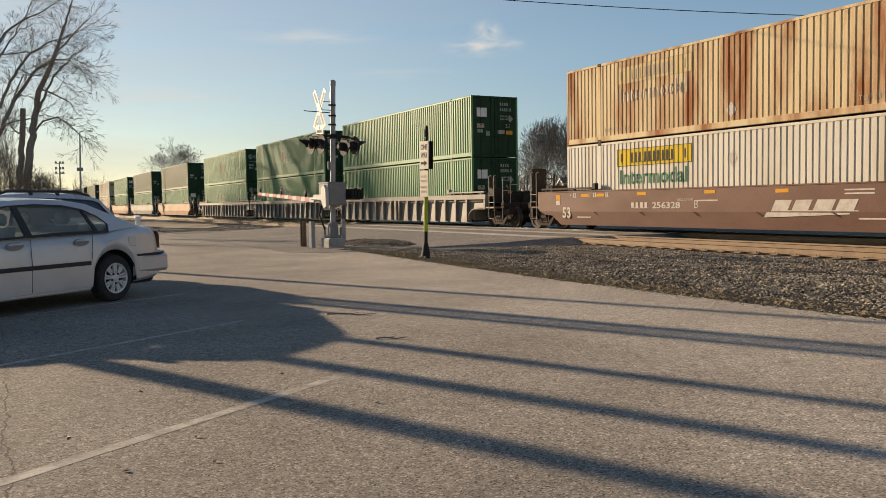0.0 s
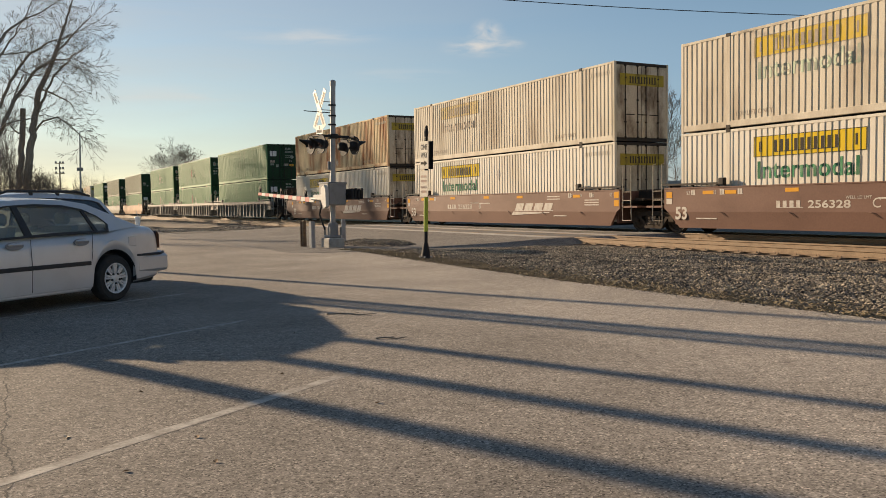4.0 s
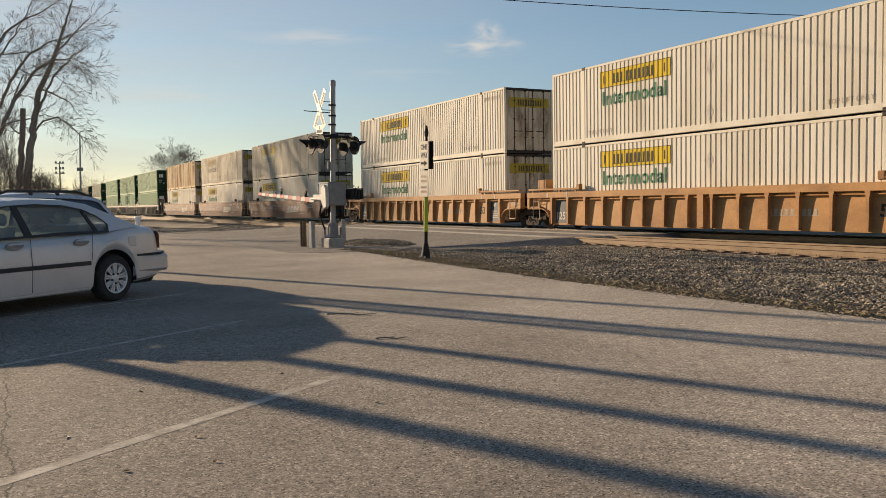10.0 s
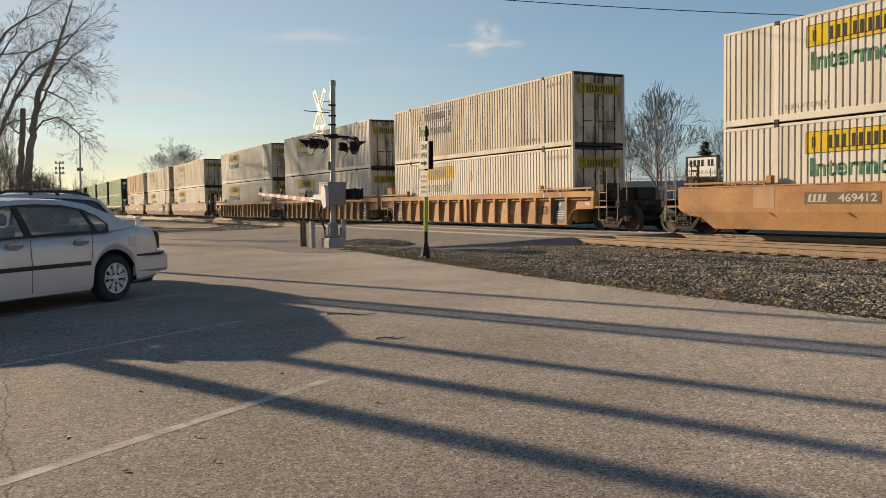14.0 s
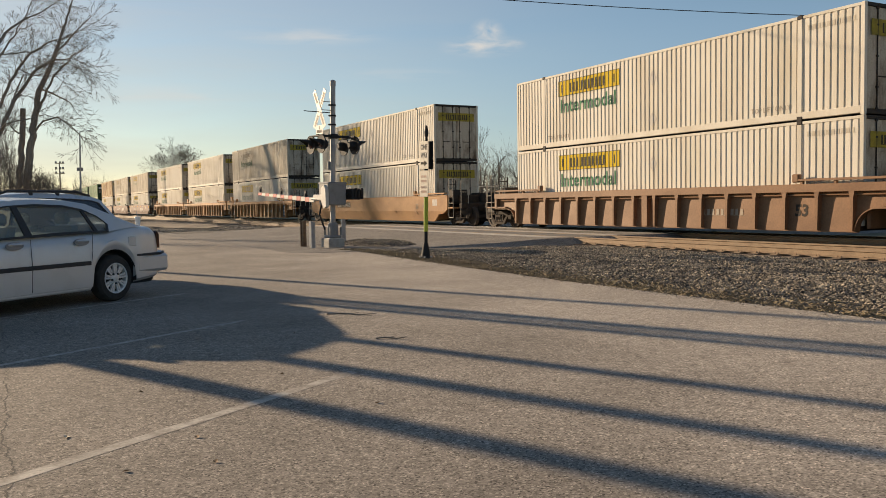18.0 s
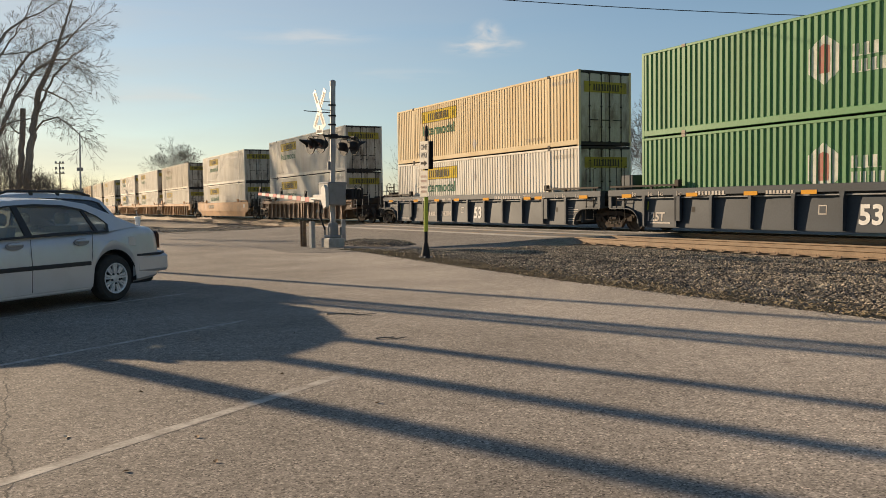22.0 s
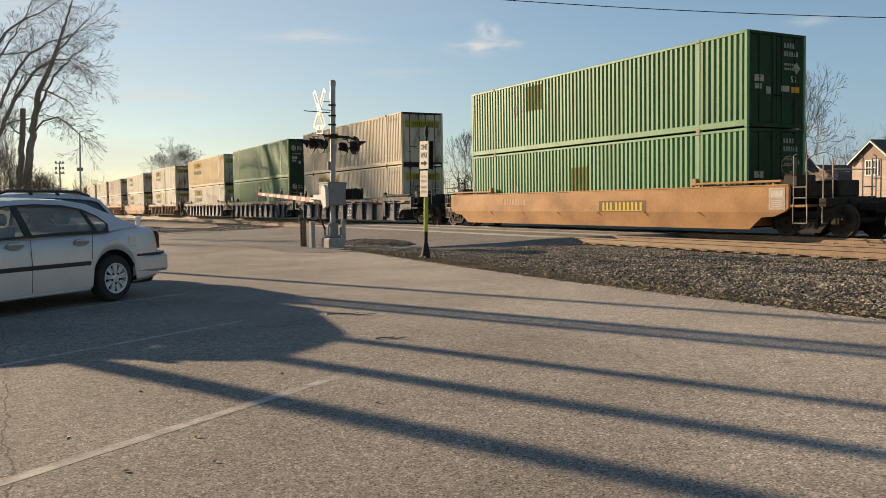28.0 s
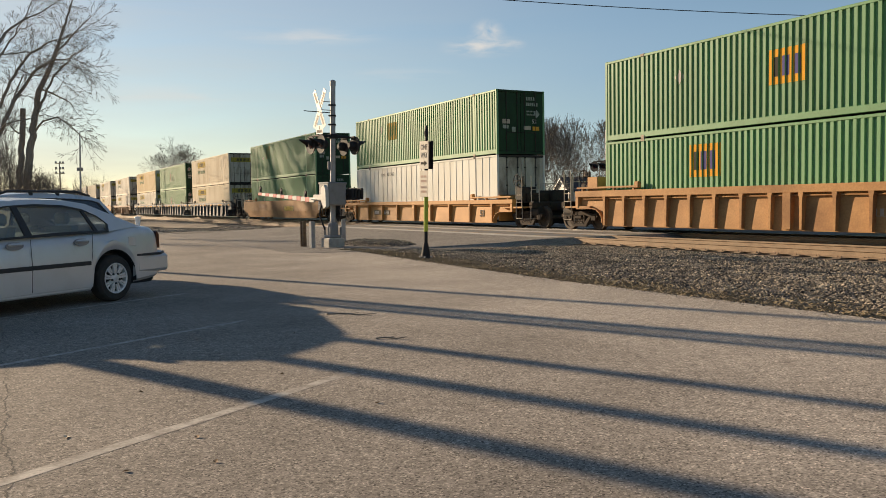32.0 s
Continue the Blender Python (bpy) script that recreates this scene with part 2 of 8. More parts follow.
paint("well_grey", (0.036, 0.045, 0.057), 0.62, spec=0.3, dirt=(0.036, 0.040, 0.045), amount=0.7, scale=0.9, fine=20, grain=0.12, stretch=(1, 0.5, 1))
paint("well_drab", (0.20, 0.175, 0.145), 0.58, spec=0.45, dirt=(0.11, 0.09, 0.07), amount=0.8, scale=0.9, fine=20, grain=0.1, stretch=(1, 0.5, 1))
paint("truck_steel", (0.030, 0.024, 0.020), 0.85, spec=0.2, dirt=(0.075, 0.048, 0.03), amount=0.8, scale=4.0, grain=0.25)
paint("spring_steel", (0.22, 0.18, 0.14), 0.7, dirt=(0.12, 0.09, 0.065), amount=0.7, scale=5.0)
paint("wheel_steel", (0.05, 0.038, 0.03), 0.75, spec=0.25, dirt=(0.11, 0.08, 0.055), amount=0.7, scale=5.0, grain=0.2)
paint("handrail", (0.46, 0.40, 0.32), 0.55, dirt=(0.18, 0.11, 0.07), amount=0.6, scale=5.0)
paint("logo_yellow", (0.62, 0.43, 0.03), 0.85, spec=0.12, dirt=(0.62, 0.42, 0.05), amount=0.5, scale=1.5, grain=0.06)
paint("logo_faded", (0.60, 0.42, 0.06), 0.85, spec=0.12, dirt=(0.60, 0.47, 0.22), amount=0.7, scale=2.0, grain=0.06)
# door board: grime, plus the yellow darkened for the shaded end
paint("board_grimy", (0.34, 0.27, 0.045), 0.85, spec=0.12, dirt=(0.16, 0.125, 0.05), amount=0.8, scale=3.0, grain=0.08)
paint("logo_dark", (0.055, 0.048, 0.04), 0.85, spec=0.12, grain=0.1)
paint("logo_ghost", (0.36, 0.30, 0.24), 0.85, spec=0.12, dirt=(0.5, 0.42, 0.33), amount=0.8, scale=3.0)
paint("serial_faint", (0.53, 0.475, 0.385), 0.85, spec=0.12, dirt=(0.40, 0.34, 0.26), amount=0.6, scale=5.0)
paint("logo_green", (0.030, 0.135, 0.070), 0.85, spec=0.12, dirt=(0.22, 0.28, 0.19), amount=0.6, scale=5.0, grain=0.1)
paint("logo_ghost_green", (0.30, 0.35, 0.27), 0.85, spec=0.12, dirt=(0.5, 0.45, 0.36), amount=0.8, scale=3.0)
paint("logo_orange", (0.68, 0.33, 0.045), 0.85, spec=0.12, dirt=(0.62, 0.26, 0.04), amount=0.5, scale=3.0)
paint("pool_board", (0.15, 0.125, 0.08), 0.85, spec=0.12, dirt=(0.26, 0.16, 0.085), amount=0.6, scale=2.0)
paint("logo_pink", (0.42, 0.265, 0.215), 0.8, dirt=(0.44, 0.36, 0.29), amount=0.7, scale=9.0)
paint("logo_dim", (0.22, 0.18, 0.135), 0.85, spec=0.12, dirt=(0.45, 0.38, 0.28), amount=0.6, scale=3.0)
paint("logo_dim_green", (0.14, 0.21, 0.12), 0.85, spec=0.12, dirt=(0.42, 0.38, 0.27), amount=0.6, scale=3.0)
paint("logo_pale", (0.57, 0.44, 0.22), 0.85, spec=0.12, dirt=(0.52, 0.40, 0.24), amount=0.8, scale=2.0)
paint("hub_white", (0.56, 0.56, 0.49), 0.85, spec=0.12, dirt=(0.30, 0.36, 0.25), amount=0.6, scale=5.0)
paint("door_lettering", (0.30, 0.32, 0.27), 0.85, spec=0.12, dirt=(0.12, 0.15, 0.11), amount=0.7, scale=6.0)
paint("hub_red", (0.40, 0.17, 0.135), 0.85, spec=0.12, dirt=(0.36, 0.27, 0.2), amount=0.6, scale=5.0)
paint("mark_bleached", (0.40, 0.24, 0.05), 0.85, spec=0.12, dirt=(0.14, 0.17, 0.06), amount=0.8, scale=4.0, grain=0.1)
paint("mark_worn", (0.22, 0.17, 0.06), 0.85, spec=0.12, dirt=(0.095, 0.185, 0.085), amount=0.9, scale=3.0, grain=0.1)
paint("logo_white", (0.72, 0.70, 0.66), 0.85, spec=0.12, dirt=(0.5, 0.46, 0.42), amount=0.5, scale=4.0)
paint("logo_blue", (0.10, 0.09, 0.22), 0.85, spec=0.12)
paint("reflector", (0.62, 0.30, 0.045), 0.85, spec=0.12, grain=0.05)
paint("mark_white", (0.54, 0.495, 0.445), 0.85, spec=0.12, dirt=(0.34, 0.28, 0.235), amount=0.7, scale=6.0)
# street furniture
paint("galvanised", (0.33, 0.33, 0.335), 0.55, metal=0.2, dirt=(0.20, 0.195, 0.19), amount=0.6, scale=5.0, grain=0.1)
paint("box_grey", (0.215, 0.215, 0.22), 0.6, dirt=(0.14, 0.135, 0.13), amount=0.5, scale=3.0, grain=0.08)
paint("black_paint", (0.020, 0.020, 0.022), 0.7, spec=0.2, dirt=(0.045, 0.04, 0.036), amount=0.5, scale=6.0)
paint("sign_white", (0.54, 0.515, 0.465), 0.5, dirt=(0.40, 0.37, 0.32), amount=0.4, scale=5.0, grain=0.05)
paint("board_white", (0.86, 0.84, 0.80), 0.5, dirt=(0.7, 0.67, 0.62), amount=0.4, scale=4.0, grain=0.04)
# post signs: faded white, darkened further for the shade on their faces
paint("sign_faded", (0.46, 0.415, 0.345), 0.6, dirt=(0.36, 0.315, 0.255), amount=0.5, scale=5.0, grain=0.06)
paint("ink_faded", (0.10, 0.09, 0.085), 0.8)
paint("stripe_red", (0.42, 0.045, 0.035), 0.5, grain=0.1)
paint("post_lime", (0.36, 0.42, 0.03), 0.5, dirt=(0.26, 0.30, 0.03), amount=0.4, scale=6.0)
paint("lens_dark", (0.05, 0.012, 0.012), 0.15)
paint("bare_wood", (0.30, 0.23, 0.16), 0.85, dirt=(0.16, 0.12, 0.09), amount=0.7, scale=5.0, stretch=(4, 4, 0.6), grain=0.2)
# plants and houses
paint("bark", (0.25, 0.215, 0.182), 0.95, dirt=(0.14, 0.12, 0.10), amount=0.8, scale=6.0, fine=30, grain=0.3, stretch=(3, 3, 0.6), bump=0.02, bump_scale=25)
paint("bark_far", (0.17, 0.142, 0.118), 0.95, dirt=(0.09, 0.075, 0.063), amount=0.7, scale=2.0, fine=10, grain=0.2)
paint("evergreen", (0.045, 0.055, 0.028), 0.9, dirt=(0.075, 0.06, 0.03), amount=0.7, scale=2.0)
paint("siding_cream", (0.66, 0.58, 0.40), 0.6, dirt=(0.54, 0.47, 0.33), amount=0.5, scale=1.2, grain=0.06)
paint("siding_white", (0.66, 0.63, 0.58), 0.6, dirt=(0.5, 0.46, 0.42), amount=0.5, scale=1.2, grain=0.06)
paint("siding_rose", (0.42, 0.31, 0.245), 0.7, dirt=(0.32, 0.24, 0.19), amount=0.6, scale=1.2, grain=0.08)
paint("siding_brown", (0.22, 0.145, 0.095), 0.7, dirt=(0.15, 0.10, 0.07), amount=0.6, scale=1.2, grain=0.1)
paint("shingle_dark", (0.050, 0.050, 0.055), 0.9, dirt=(0.085, 0.08, 0.075), amount=0.6, scale=2.0, fine=12, grain=0.25)
paint("shingle_brown", (0.10, 0.075, 0.06), 0.9, dirt=(0.07, 0.055, 0.05), amount=0.6, scale=2.0, fine=12, grain=0.25)
paint("trim_white", (0.72, 0.70, 0.66), 0.5, grain=0.04)
paint("window_dark", (0.03, 0.035, 0.04), 0.1, spec=0.8)
# cars
paint("silver_paint", (0.60, 0.605, 0.615), 0.38, metal=0.3, dirt=(0.49, 0.485, 0.48), amount=0.5, scale=2.0, fine=300, grain=0.04, coat=0.5)
paint("navy_paint", (0.50, 0.54, 0.60), 0.3, metal=0.2, dirt=(0.36, 0.39, 0.44), amount=0.4, scale=2.0, fine=300, grain=0.04, coat=0.7)
paint("silver_shade", (0.26, 0.26, 0.265), 0.5, metal=0.2, grain=0.06)
paint("black_plastic", (0.025, 0.025, 0.027), 0.6, grain=0.1)
paint("tyre", (0.022, 0.021, 0.020), 0.85, dirt=(0.06, 0.055, 0.05), amount=0.6, scale=8.0)
paint("alloy", (0.66, 0.66, 0.66), 0.4, metal=0.2, dirt=(0.3, 0.28, 0.26), amount=0.4, scale=12.0)
paint("cabin_cloth", (0.30, 0.31, 0.30), 0.9, grain=0.15)
paint("lamp_red", (0.045, 0.012, 0.012), 0.15, coat=0.6)
paint("paper_cup", (0.80, 0.79, 0.76), 0.5, grain=0.04)
paint("dead_leaf", (0.20, 0.12, 0.06), 0.85, grain=0.25)
paint("pale_leaf", (0.62, 0.50, 0.34), 0.8, grain=0.15)


def glass(name, tint, paling):
    """A thin pane: clear tinted sheet with a mirror gloss that grows at grazing angles, under a pale scattering film.
    """
    mat = bpy.data.materials.new(name)
    mat.use_nodes = True
    n, k = mat.node_tree.nodes, mat.node_tree.links
    n.remove(n["Principled BSDF"])
    clear, gloss, mix, fr = n.new("ShaderNodeBsdfTransparent"), n.new("ShaderNodeBsdfGlossy"), n.new("ShaderNodeMixShader"), n.new("ShaderNodeFresnel")
    clear.inputs["Color"].default_value = (*tint, 1)
    gloss.inputs["Roughness"].default_value = 0.03
    fr.inputs["IOR"].default_value = 2.15
    k.new(fr.outputs[0], mix.inputs[0]); k.new(clear.outputs[0], mix.inputs[1]); k.new(gloss.outputs[0], mix.inputs[2])
    film, scatter, back = n.new("ShaderNodeMixShader"), n.new("ShaderNodeMixShader"), n.new("ShaderNodeBsdfTranslucent")
    front = n.new("ShaderNodeBsdfDiffuse")
    for q in (front, back):
        q.inputs["Color"].default_value = (0.62, 0.64, 0.60, 1)
    scatter.inputs[0].default_value, film.inputs[0].default_value = 0.55, paling
    k.new(front.outputs[0], scatter.inputs[1]); k.new(back.outputs[0], scatter.inputs[2])
    k.new(mix.outputs[0], film.inputs[1]); k.new(scatter.outputs[0], film.inputs[2])
    k.new(film.outputs[0], n["Material Output"].inputs["Surface"])
    M[name] = mat


glass("car_glass", (0.74, 0.86, 0.84), 0.17)
glass("dark_glass", (0.08, 0.09, 0.10), 0.02)


# ---- mesh helpers ----
class Build:
    """Gathers vertices and faces of one part."""
    def __init__(self):
        self.v, self.f, self.m, self.slot = [], [], [], 0

    def add(self, vs, fs):
        b = len(self.v)
        self.v += [tuple(p) for p in vs]
        self.f += [tuple(b + i for i in f) for f in fs]
        self.m += [self.slot] * len(fs)
        return self

    def box(self, x0, y0, z0, x1, y1, z1):
        vs = [(x, y, z) for x in (x0, x1) for y in (y0, y1) for z in (z0, z1)]
        return self.add(vs, [(0, 1, 3, 2), (4, 6, 7, 5), (0, 4, 5, 1), (2, 3, 7, 6), (0, 2, 6, 4), (1, 5, 7, 3)])

    def cbox(self, x0, y0, z0, x1, y1, z1, c=0.01):
        """A box with chamfered edges."""
        lo, hi, vs, idx = (x0, y0, z0), (x1, y1, z1), [], {}
        for sx in (0, 1):
            for sy in (0, 1):
                for sz in (0, 1):
                    s = (sx, sy, sz)
                    for ax in range(3):
                        p = [(hi[i] if s[i] else lo[i]) if i == ax else ((hi[i] - c) if s[i] else (lo[i] + c)) for i in range(3)]
                        idx[(s, ax)] = len(vs); vs.append(p)
        fs = []
        for ax in range(3):
            o = [i for i in range(3) if i != ax]
            for k in (0, 1):
                quad = []
                for a, b in ((0, 0), (1, 0), (1, 1), (0, 1)):
                    s = [0, 0, 0]; s[ax], s[o[0]], s[o[1]] = k, a, b
                    quad.append(idx[(tuple(s), ax)])
                fs.append(quad if (k == 1) == (ax != 1) else quad[::-1])
        for ax in range(3):          # edges along ax
            o = [i for i in range(3) if i != ax]
            for a in (0, 1):
                for b in (0, 1):
                    s0, s1 = [0, 0, 0], [0, 0, 0]
                    s0[o[0]], s0[o[1]], s1[o[0]], s1[o[1]], s1[ax] = a, b, a, b, 1
                    s0, s1 = tuple(s0), tuple(s1)
                    q = [idx[(s0, o[0])], idx[(s1, o[0])], idx[(s1, o[1])], idx[(s0, o[1])]]
                    fs.append(q if ((a == b) == (ax != 1)) else q[::-1])
        for s in [(a, b, c_) for a in (0, 1) for b in (0, 1) for c_ in (0, 1)]:
            t = [idx[(s, 0)], idx[(s, 1)], idx[(s, 2)]]
            fs.append(t if sum(s) % 2 else t[::-1])
        return self.add(vs, fs)

    def prism(self, pts, d0, d1, axis="x"):
        """A polygon (pairs, counter-clockwise) swept along an axis from d0 to d1."""
        def at(p, d):
            return {"x": (d, p[0], p[1]), "y": (p[0], d, p[1]), "z": (p[0], p[1], d)}[axis]
        n = len(pts)
        vs = [at(p, d0) for p in pts] + [at(p, d1) for p in pts]
        fs = [tuple(range(n))[::-1], tuple(range(n, 2 * n))] + [(i, (i + 1) % n, n + (i + 1) % n, n + i) for i in range(n)]
        return self.add(vs, fs)

    def tube(self, pts, radii, n=8, caps=True):
        """A round bar through points; radii one number or one a point."""
        pts = [Vector(p) for p in pts]
        if not hasattr(radii, "__len__"):
            radii = [radii] * len(pts)
        vs, fs = [], []
        for i, p in enumerate(pts):
            t = (pts[min(i + 1, len(pts) - 1)] - pts[max(i - 1, 0)]).normalized()
            a = t.orthogonal().normalized() if i == 0 else (a - t * a.dot(t)).normalized()
            b = t.cross(a)
            vs += [p + (a * math.cos(2 * math.pi * j / n) + b * math.sin(2 * math.pi * j / n)) * radii[i] for j in range(n)]
        for i in range(len(pts) - 1):
            fs += [(i * n + j, i * n + (j + 1) % n, (i + 1) * n + (j + 1) % n, (i + 1) * n + j) for j in range(n)]
        if caps:
            fs += [tuple(range(n))[::-1], tuple(range((len(pts) - 1) * n, len(pts) * n))]
        return self.add(vs, fs)

    def lathe(self, prof, n=24, axis="z", at=(0, 0, 0), caps=True):
        """A profile of (radius, height) turned round an axis."""
        vs, fs = [], []
        for r, z in prof:
            for j in range(n):
                c, s = r * math.cos(2 * math.pi * j / n), r * math.sin(2 * math.pi * j / n)
                p = {"z": (c, s, z), "x": (z, c, s), "y": (s, z, c)}[axis]
                vs.append((p[0] + at[0], p[1] + at[1], p[2] + at[2]))
        for i in range(len(prof) - 1):
            fs += [(i * n + j, i * n + (j + 1) % n, (i + 1) * n + (j + 1) % n, (i + 1) * n + j) for j in range(n)]
        if caps and prof[0][0] > 1e-4:
            fs.append(tuple(range(n))[::-1])
        if caps and prof[-1][0] > 1e-4:
            fs.append(tuple(range((len(prof) - 1) * n, len(prof) * n)))
        return self.add(vs, fs)

    def moved(self, m):
        self.v = [tuple(m @ Vector(p)) for p in self.v]
        return self

    def mesh(self, name, mats, smooth=False):
        me = bpy.data.meshes.new(name)
        me.from_pydata(self.v, [], self.f)
        for mat in (mats if isinstance(mats, (list, tuple)) else [mats]):
            me.materials.append(M[mat])
        if any(self.m):
            me.polygons.foreach_set("material_index", self.m)
        if smooth:
            me.shade_smooth()
            me.set_sharp_from_angle(angle=radians(38))
        me.validate()
        return me


def thing(name, m, label, category, group="", kind=""):
    ob = new(name)
    ob.empty_display_size = 0.2
    ob.matrix_world = m
    return tagged(ob, label, category, group, kind)


def part(name, b, mats, parent, label="", smooth=False, m=None):
    """One mesh object under a thing or a part. b: a Build or a finished mesh."""
    me = b if isinstance(b, bpy.types.Mesh) else b.mesh(name, mats, smooth)
    ob = new(name, me)
    ob.parent = parent
    if m is not None:
        ob.matrix_basis = m
    return tagged(ob, label)


def single(name, b, mats, label, category, m=None, group="", kind="", smooth=False):
    """A thing that is one mesh."""
    ob = new(name, b.mesh(name, mats, smooth))
    if m is not None:
        ob.matrix_world = m
    return tagged(ob, label, category, group, kind)


TEXTS = {}
def letters(text, size, mat, thick=0.001, width=None, bold=0.0):
    """Raised lettering in the x-y plane, from the left on the base line; width stretches it to that length."""
    key = (text, size, mat, width, thick)
    if key not in TEXTS:
        cu = bpy.data.curves.new("lettering", "FONT")
        cu.body, cu.size, cu.extrude, cu.resolution_u, cu.offset = text, size, thick, 3, bold * size
        ob = bpy.data.objects.new("lettering", cu)
        scene.collection.objects.link(ob)
        me = bpy.data.meshes.new_from_object(ob, depsgraph=bpy.context.evaluated_depsgraph_get())
        bpy.data.objects.remove(ob)
        if width:
            xs = [v.co.x for v in me.vertices]
            k = width / (max(xs) - min(xs))
            for v in me.vertices:
                v.co.x = (v.co.x - min(xs)) * k
        me.materials.clear(); me.materials.append(M[mat])
        TEXTS[key] = me
    return TEXTS[key]


SIDE = Matrix(((0, 0, -1, 0), (-1, 0, 0, 0), (0, 1, 0, 0), (0, 0, 0, 1)))     # lettering read on a west face
REAR = Matrix(((1, 0, 0, 0), (0, 0, -1, 0), (0, 1, 0, 0), (0, 0, 0, 1)))      # lettering read on a south face


# ---- ground, lot, road, tracks ----
RAIL = 0.16                      # top of rail above the lot
TRAIN_X, NEAR_X = 21.285, 17.0   # track centres
def sheet(name, xs, ys, height, mat, label, category, keep=None):
    vs = [(x, y, height(x, y)) for y in ys for x in xs]
    n = len(xs)
    fs = [(j * n + i, j * n + i + 1, (j + 1) * n + i + 1, (j + 1) * n + i) for j in range(len(ys) - 1) for i in range(n - 1)
          if keep is None or keep((xs[i] + xs[i + 1]) / 2, (ys[j] + ys[j + 1]) / 2)]
    b = Build().add(vs, fs)
    return single(name, b, mat, label, category, kind="structure", smooth=True)


def smooth01(t):
    t = max(0.0, min(1.0, t))
    return t * t * (3 - 2 * t)


def span(a, b, n):
    return [a + (b - a) * i / n for i in range(n + 1)]


# ground to the horizon: dry grass and soil
sheet("ground", [-2500, -300, -60, -20, 0, 30, 60, 120, 300, 2500], [-2500, -300, -60, 0, 60, 120, 300, 700, 2500], lambda x, y: -0.14,
      "dry_grass", "flat dry grass and soil reaching to the horizon", "ground")

# the lot: old asphalt with a ragged east edge along the gravel
def lot_edge(y):
    pts = [(-60, 8.3), (5.5, 8.27), (8.5, 8.22), (11, 8.22), (15.2, 8.46), (18.6, 8.74), (21.2, 8.97), (23.5, 8.6), (26, 8.4), (41, 7.95), (300, 7.9)]
    for (a, xa), (b, xb) in zip(pts, pts[1:]):
        if a <= y <= b:
            return xa + (xb - xa) * (y - a) / (b - a)
    return 7.5


ys = span(-60, 0, 20) + span(0, 30, 240)[1:] + span(30, 60, 60)[1:]
rim = [(lot_edge(y) + 0.05 * noise.noise((y * 2.1, 0, 0)) + 0.03 * noise.noise((y * 7.0, 3, 0)), y) for y in ys]
lot = Build()
lot.add([(x, y, 0.0) for x, y in rim] + [(-60, y, 0.0) for y in ys] + [(x + 0.02, y, -0.06) for x, y in rim],
        [(len(ys) + i, i, i + 1, len(ys) + i + 1) for i in range(len(ys) - 1)] +
        [(i, 2 * len(ys) + i, 2 * len(ys) + i + 1, i + 1) for i in range(len(ys) - 1)])
lot_ob = single("pavement", lot, "asphalt", "worn sunlit asphalt parking lot with faded white lines", "parking lot", kind="structure")


# painted bay lines and a tick
def strip(name, p0, p1, w, mat, label, z=0.0015):
    a, b = Vector((*p0, z)), Vector((*p1, z))
    d = (b - a).normalized()
    s = Vector((-d.y, d.x, 0)) * w / 2
    steps = 40
    vs, fs = [], []
    for i in range(steps + 1):
        p = a.lerp(b, i / steps)
        j = 0.012 * noise.noise((i * 0.9, p.x, p.y))
        vs += [p + s * (1 + j * 8), p - s * (1 - j * 8)]
    fs = [(2 * i, 2 * i + 1, 2 * i + 3, 2 * i + 2) for i in range(steps)]
    return single(name, Build().add(vs, fs), mat, label, "road marking", kind="structure")


strip("parking_line_1", (-2.3, 3.05), (2.46, 6.05), 0.10, "line_paint", "faded white parking bay line on asphalt")
strip("parking_line_2", (-2.3, 6.52), (2.53, 9.475), 0.08, "line_paint", "faded white parking bay line on asphalt")
strip("parking_line_3", (-2.3, 9.95), (2.55, 12.95), 0.08, "line_paint", "faded white parking bay line on asphalt")

# cracks: thin dark ragged lines
def crack(p0, p1, seed, w=0.016, wander=0.12, steps=320):
    a, b = Vector((*p0, 0.0014)), Vector((*p1, 0.0014))
    d = (b - a).normalized()
    s = Vector((-d.y, d.x, 0))
    vs = []
    for i in range(steps + 1):
        t = i / steps
        c = a.lerp(b, t) + s * (wander * noise.noise((t * 5, seed, 0)) + 0.022 * noise.noise((t * 27, seed, 5)) + 0.014 * noise.noise((t * 83, seed, 7)))
        r = w * (0.2 + 1.3 * abs(noise.noise((t * 61, seed, 9))))
        vs += [c + s * r, c - s * r]
    fs = [(2 * i, 2 * i + 1, 2 * i + 3, 2 * i + 2) for i in range(steps)]
    return single("crack", Build().add(vs, fs), "crack", "thin dark ragged crack in the asphalt", "crack", kind="structure")


crack((0.02, 3.6), (0.06, 7.2), 1.0, w=0.011, wander=0.06)
crack((0.06, 7.2), (0.08, 11.0), 2.0, w=0.006)
crack((0.035, 5.0), (-0.1, 5.6), 3.0, w=0.006, wander=0.03)

# the road that climbs to the crossing, skirts sloping to the gravel
def road_south(x):
    pts = [(6.5, 22.5), (8.3, 21.5), (9.6, 21.35), (11.0, 21.2), (13.3, 20.75), (15.9, 21.2), (16.7, 21.3), (19, 21.2), (40, 21.0), (90, 24.0)]
    for (a, ya), (b, yb) in zip(pts, pts[1:]):
        if a <= x <= b:
            return ya + (yb - ya) * (x - a) / (b - a)
    return 24.0


def road_north(x):
    pts = [(6.5, 40.4), (7.6, 41.0), (11.5, 43.0), (14.8, 43.8), (20, 44.2), (25, 43.0), (33, 37.4), (90, 37)]
    for (a, ya), (b, yb) in zip(pts, pts[1:]):
        if a <= x <= b:
            return ya + (yb - ya) * (x - a) / (b - a)
    return 41.0


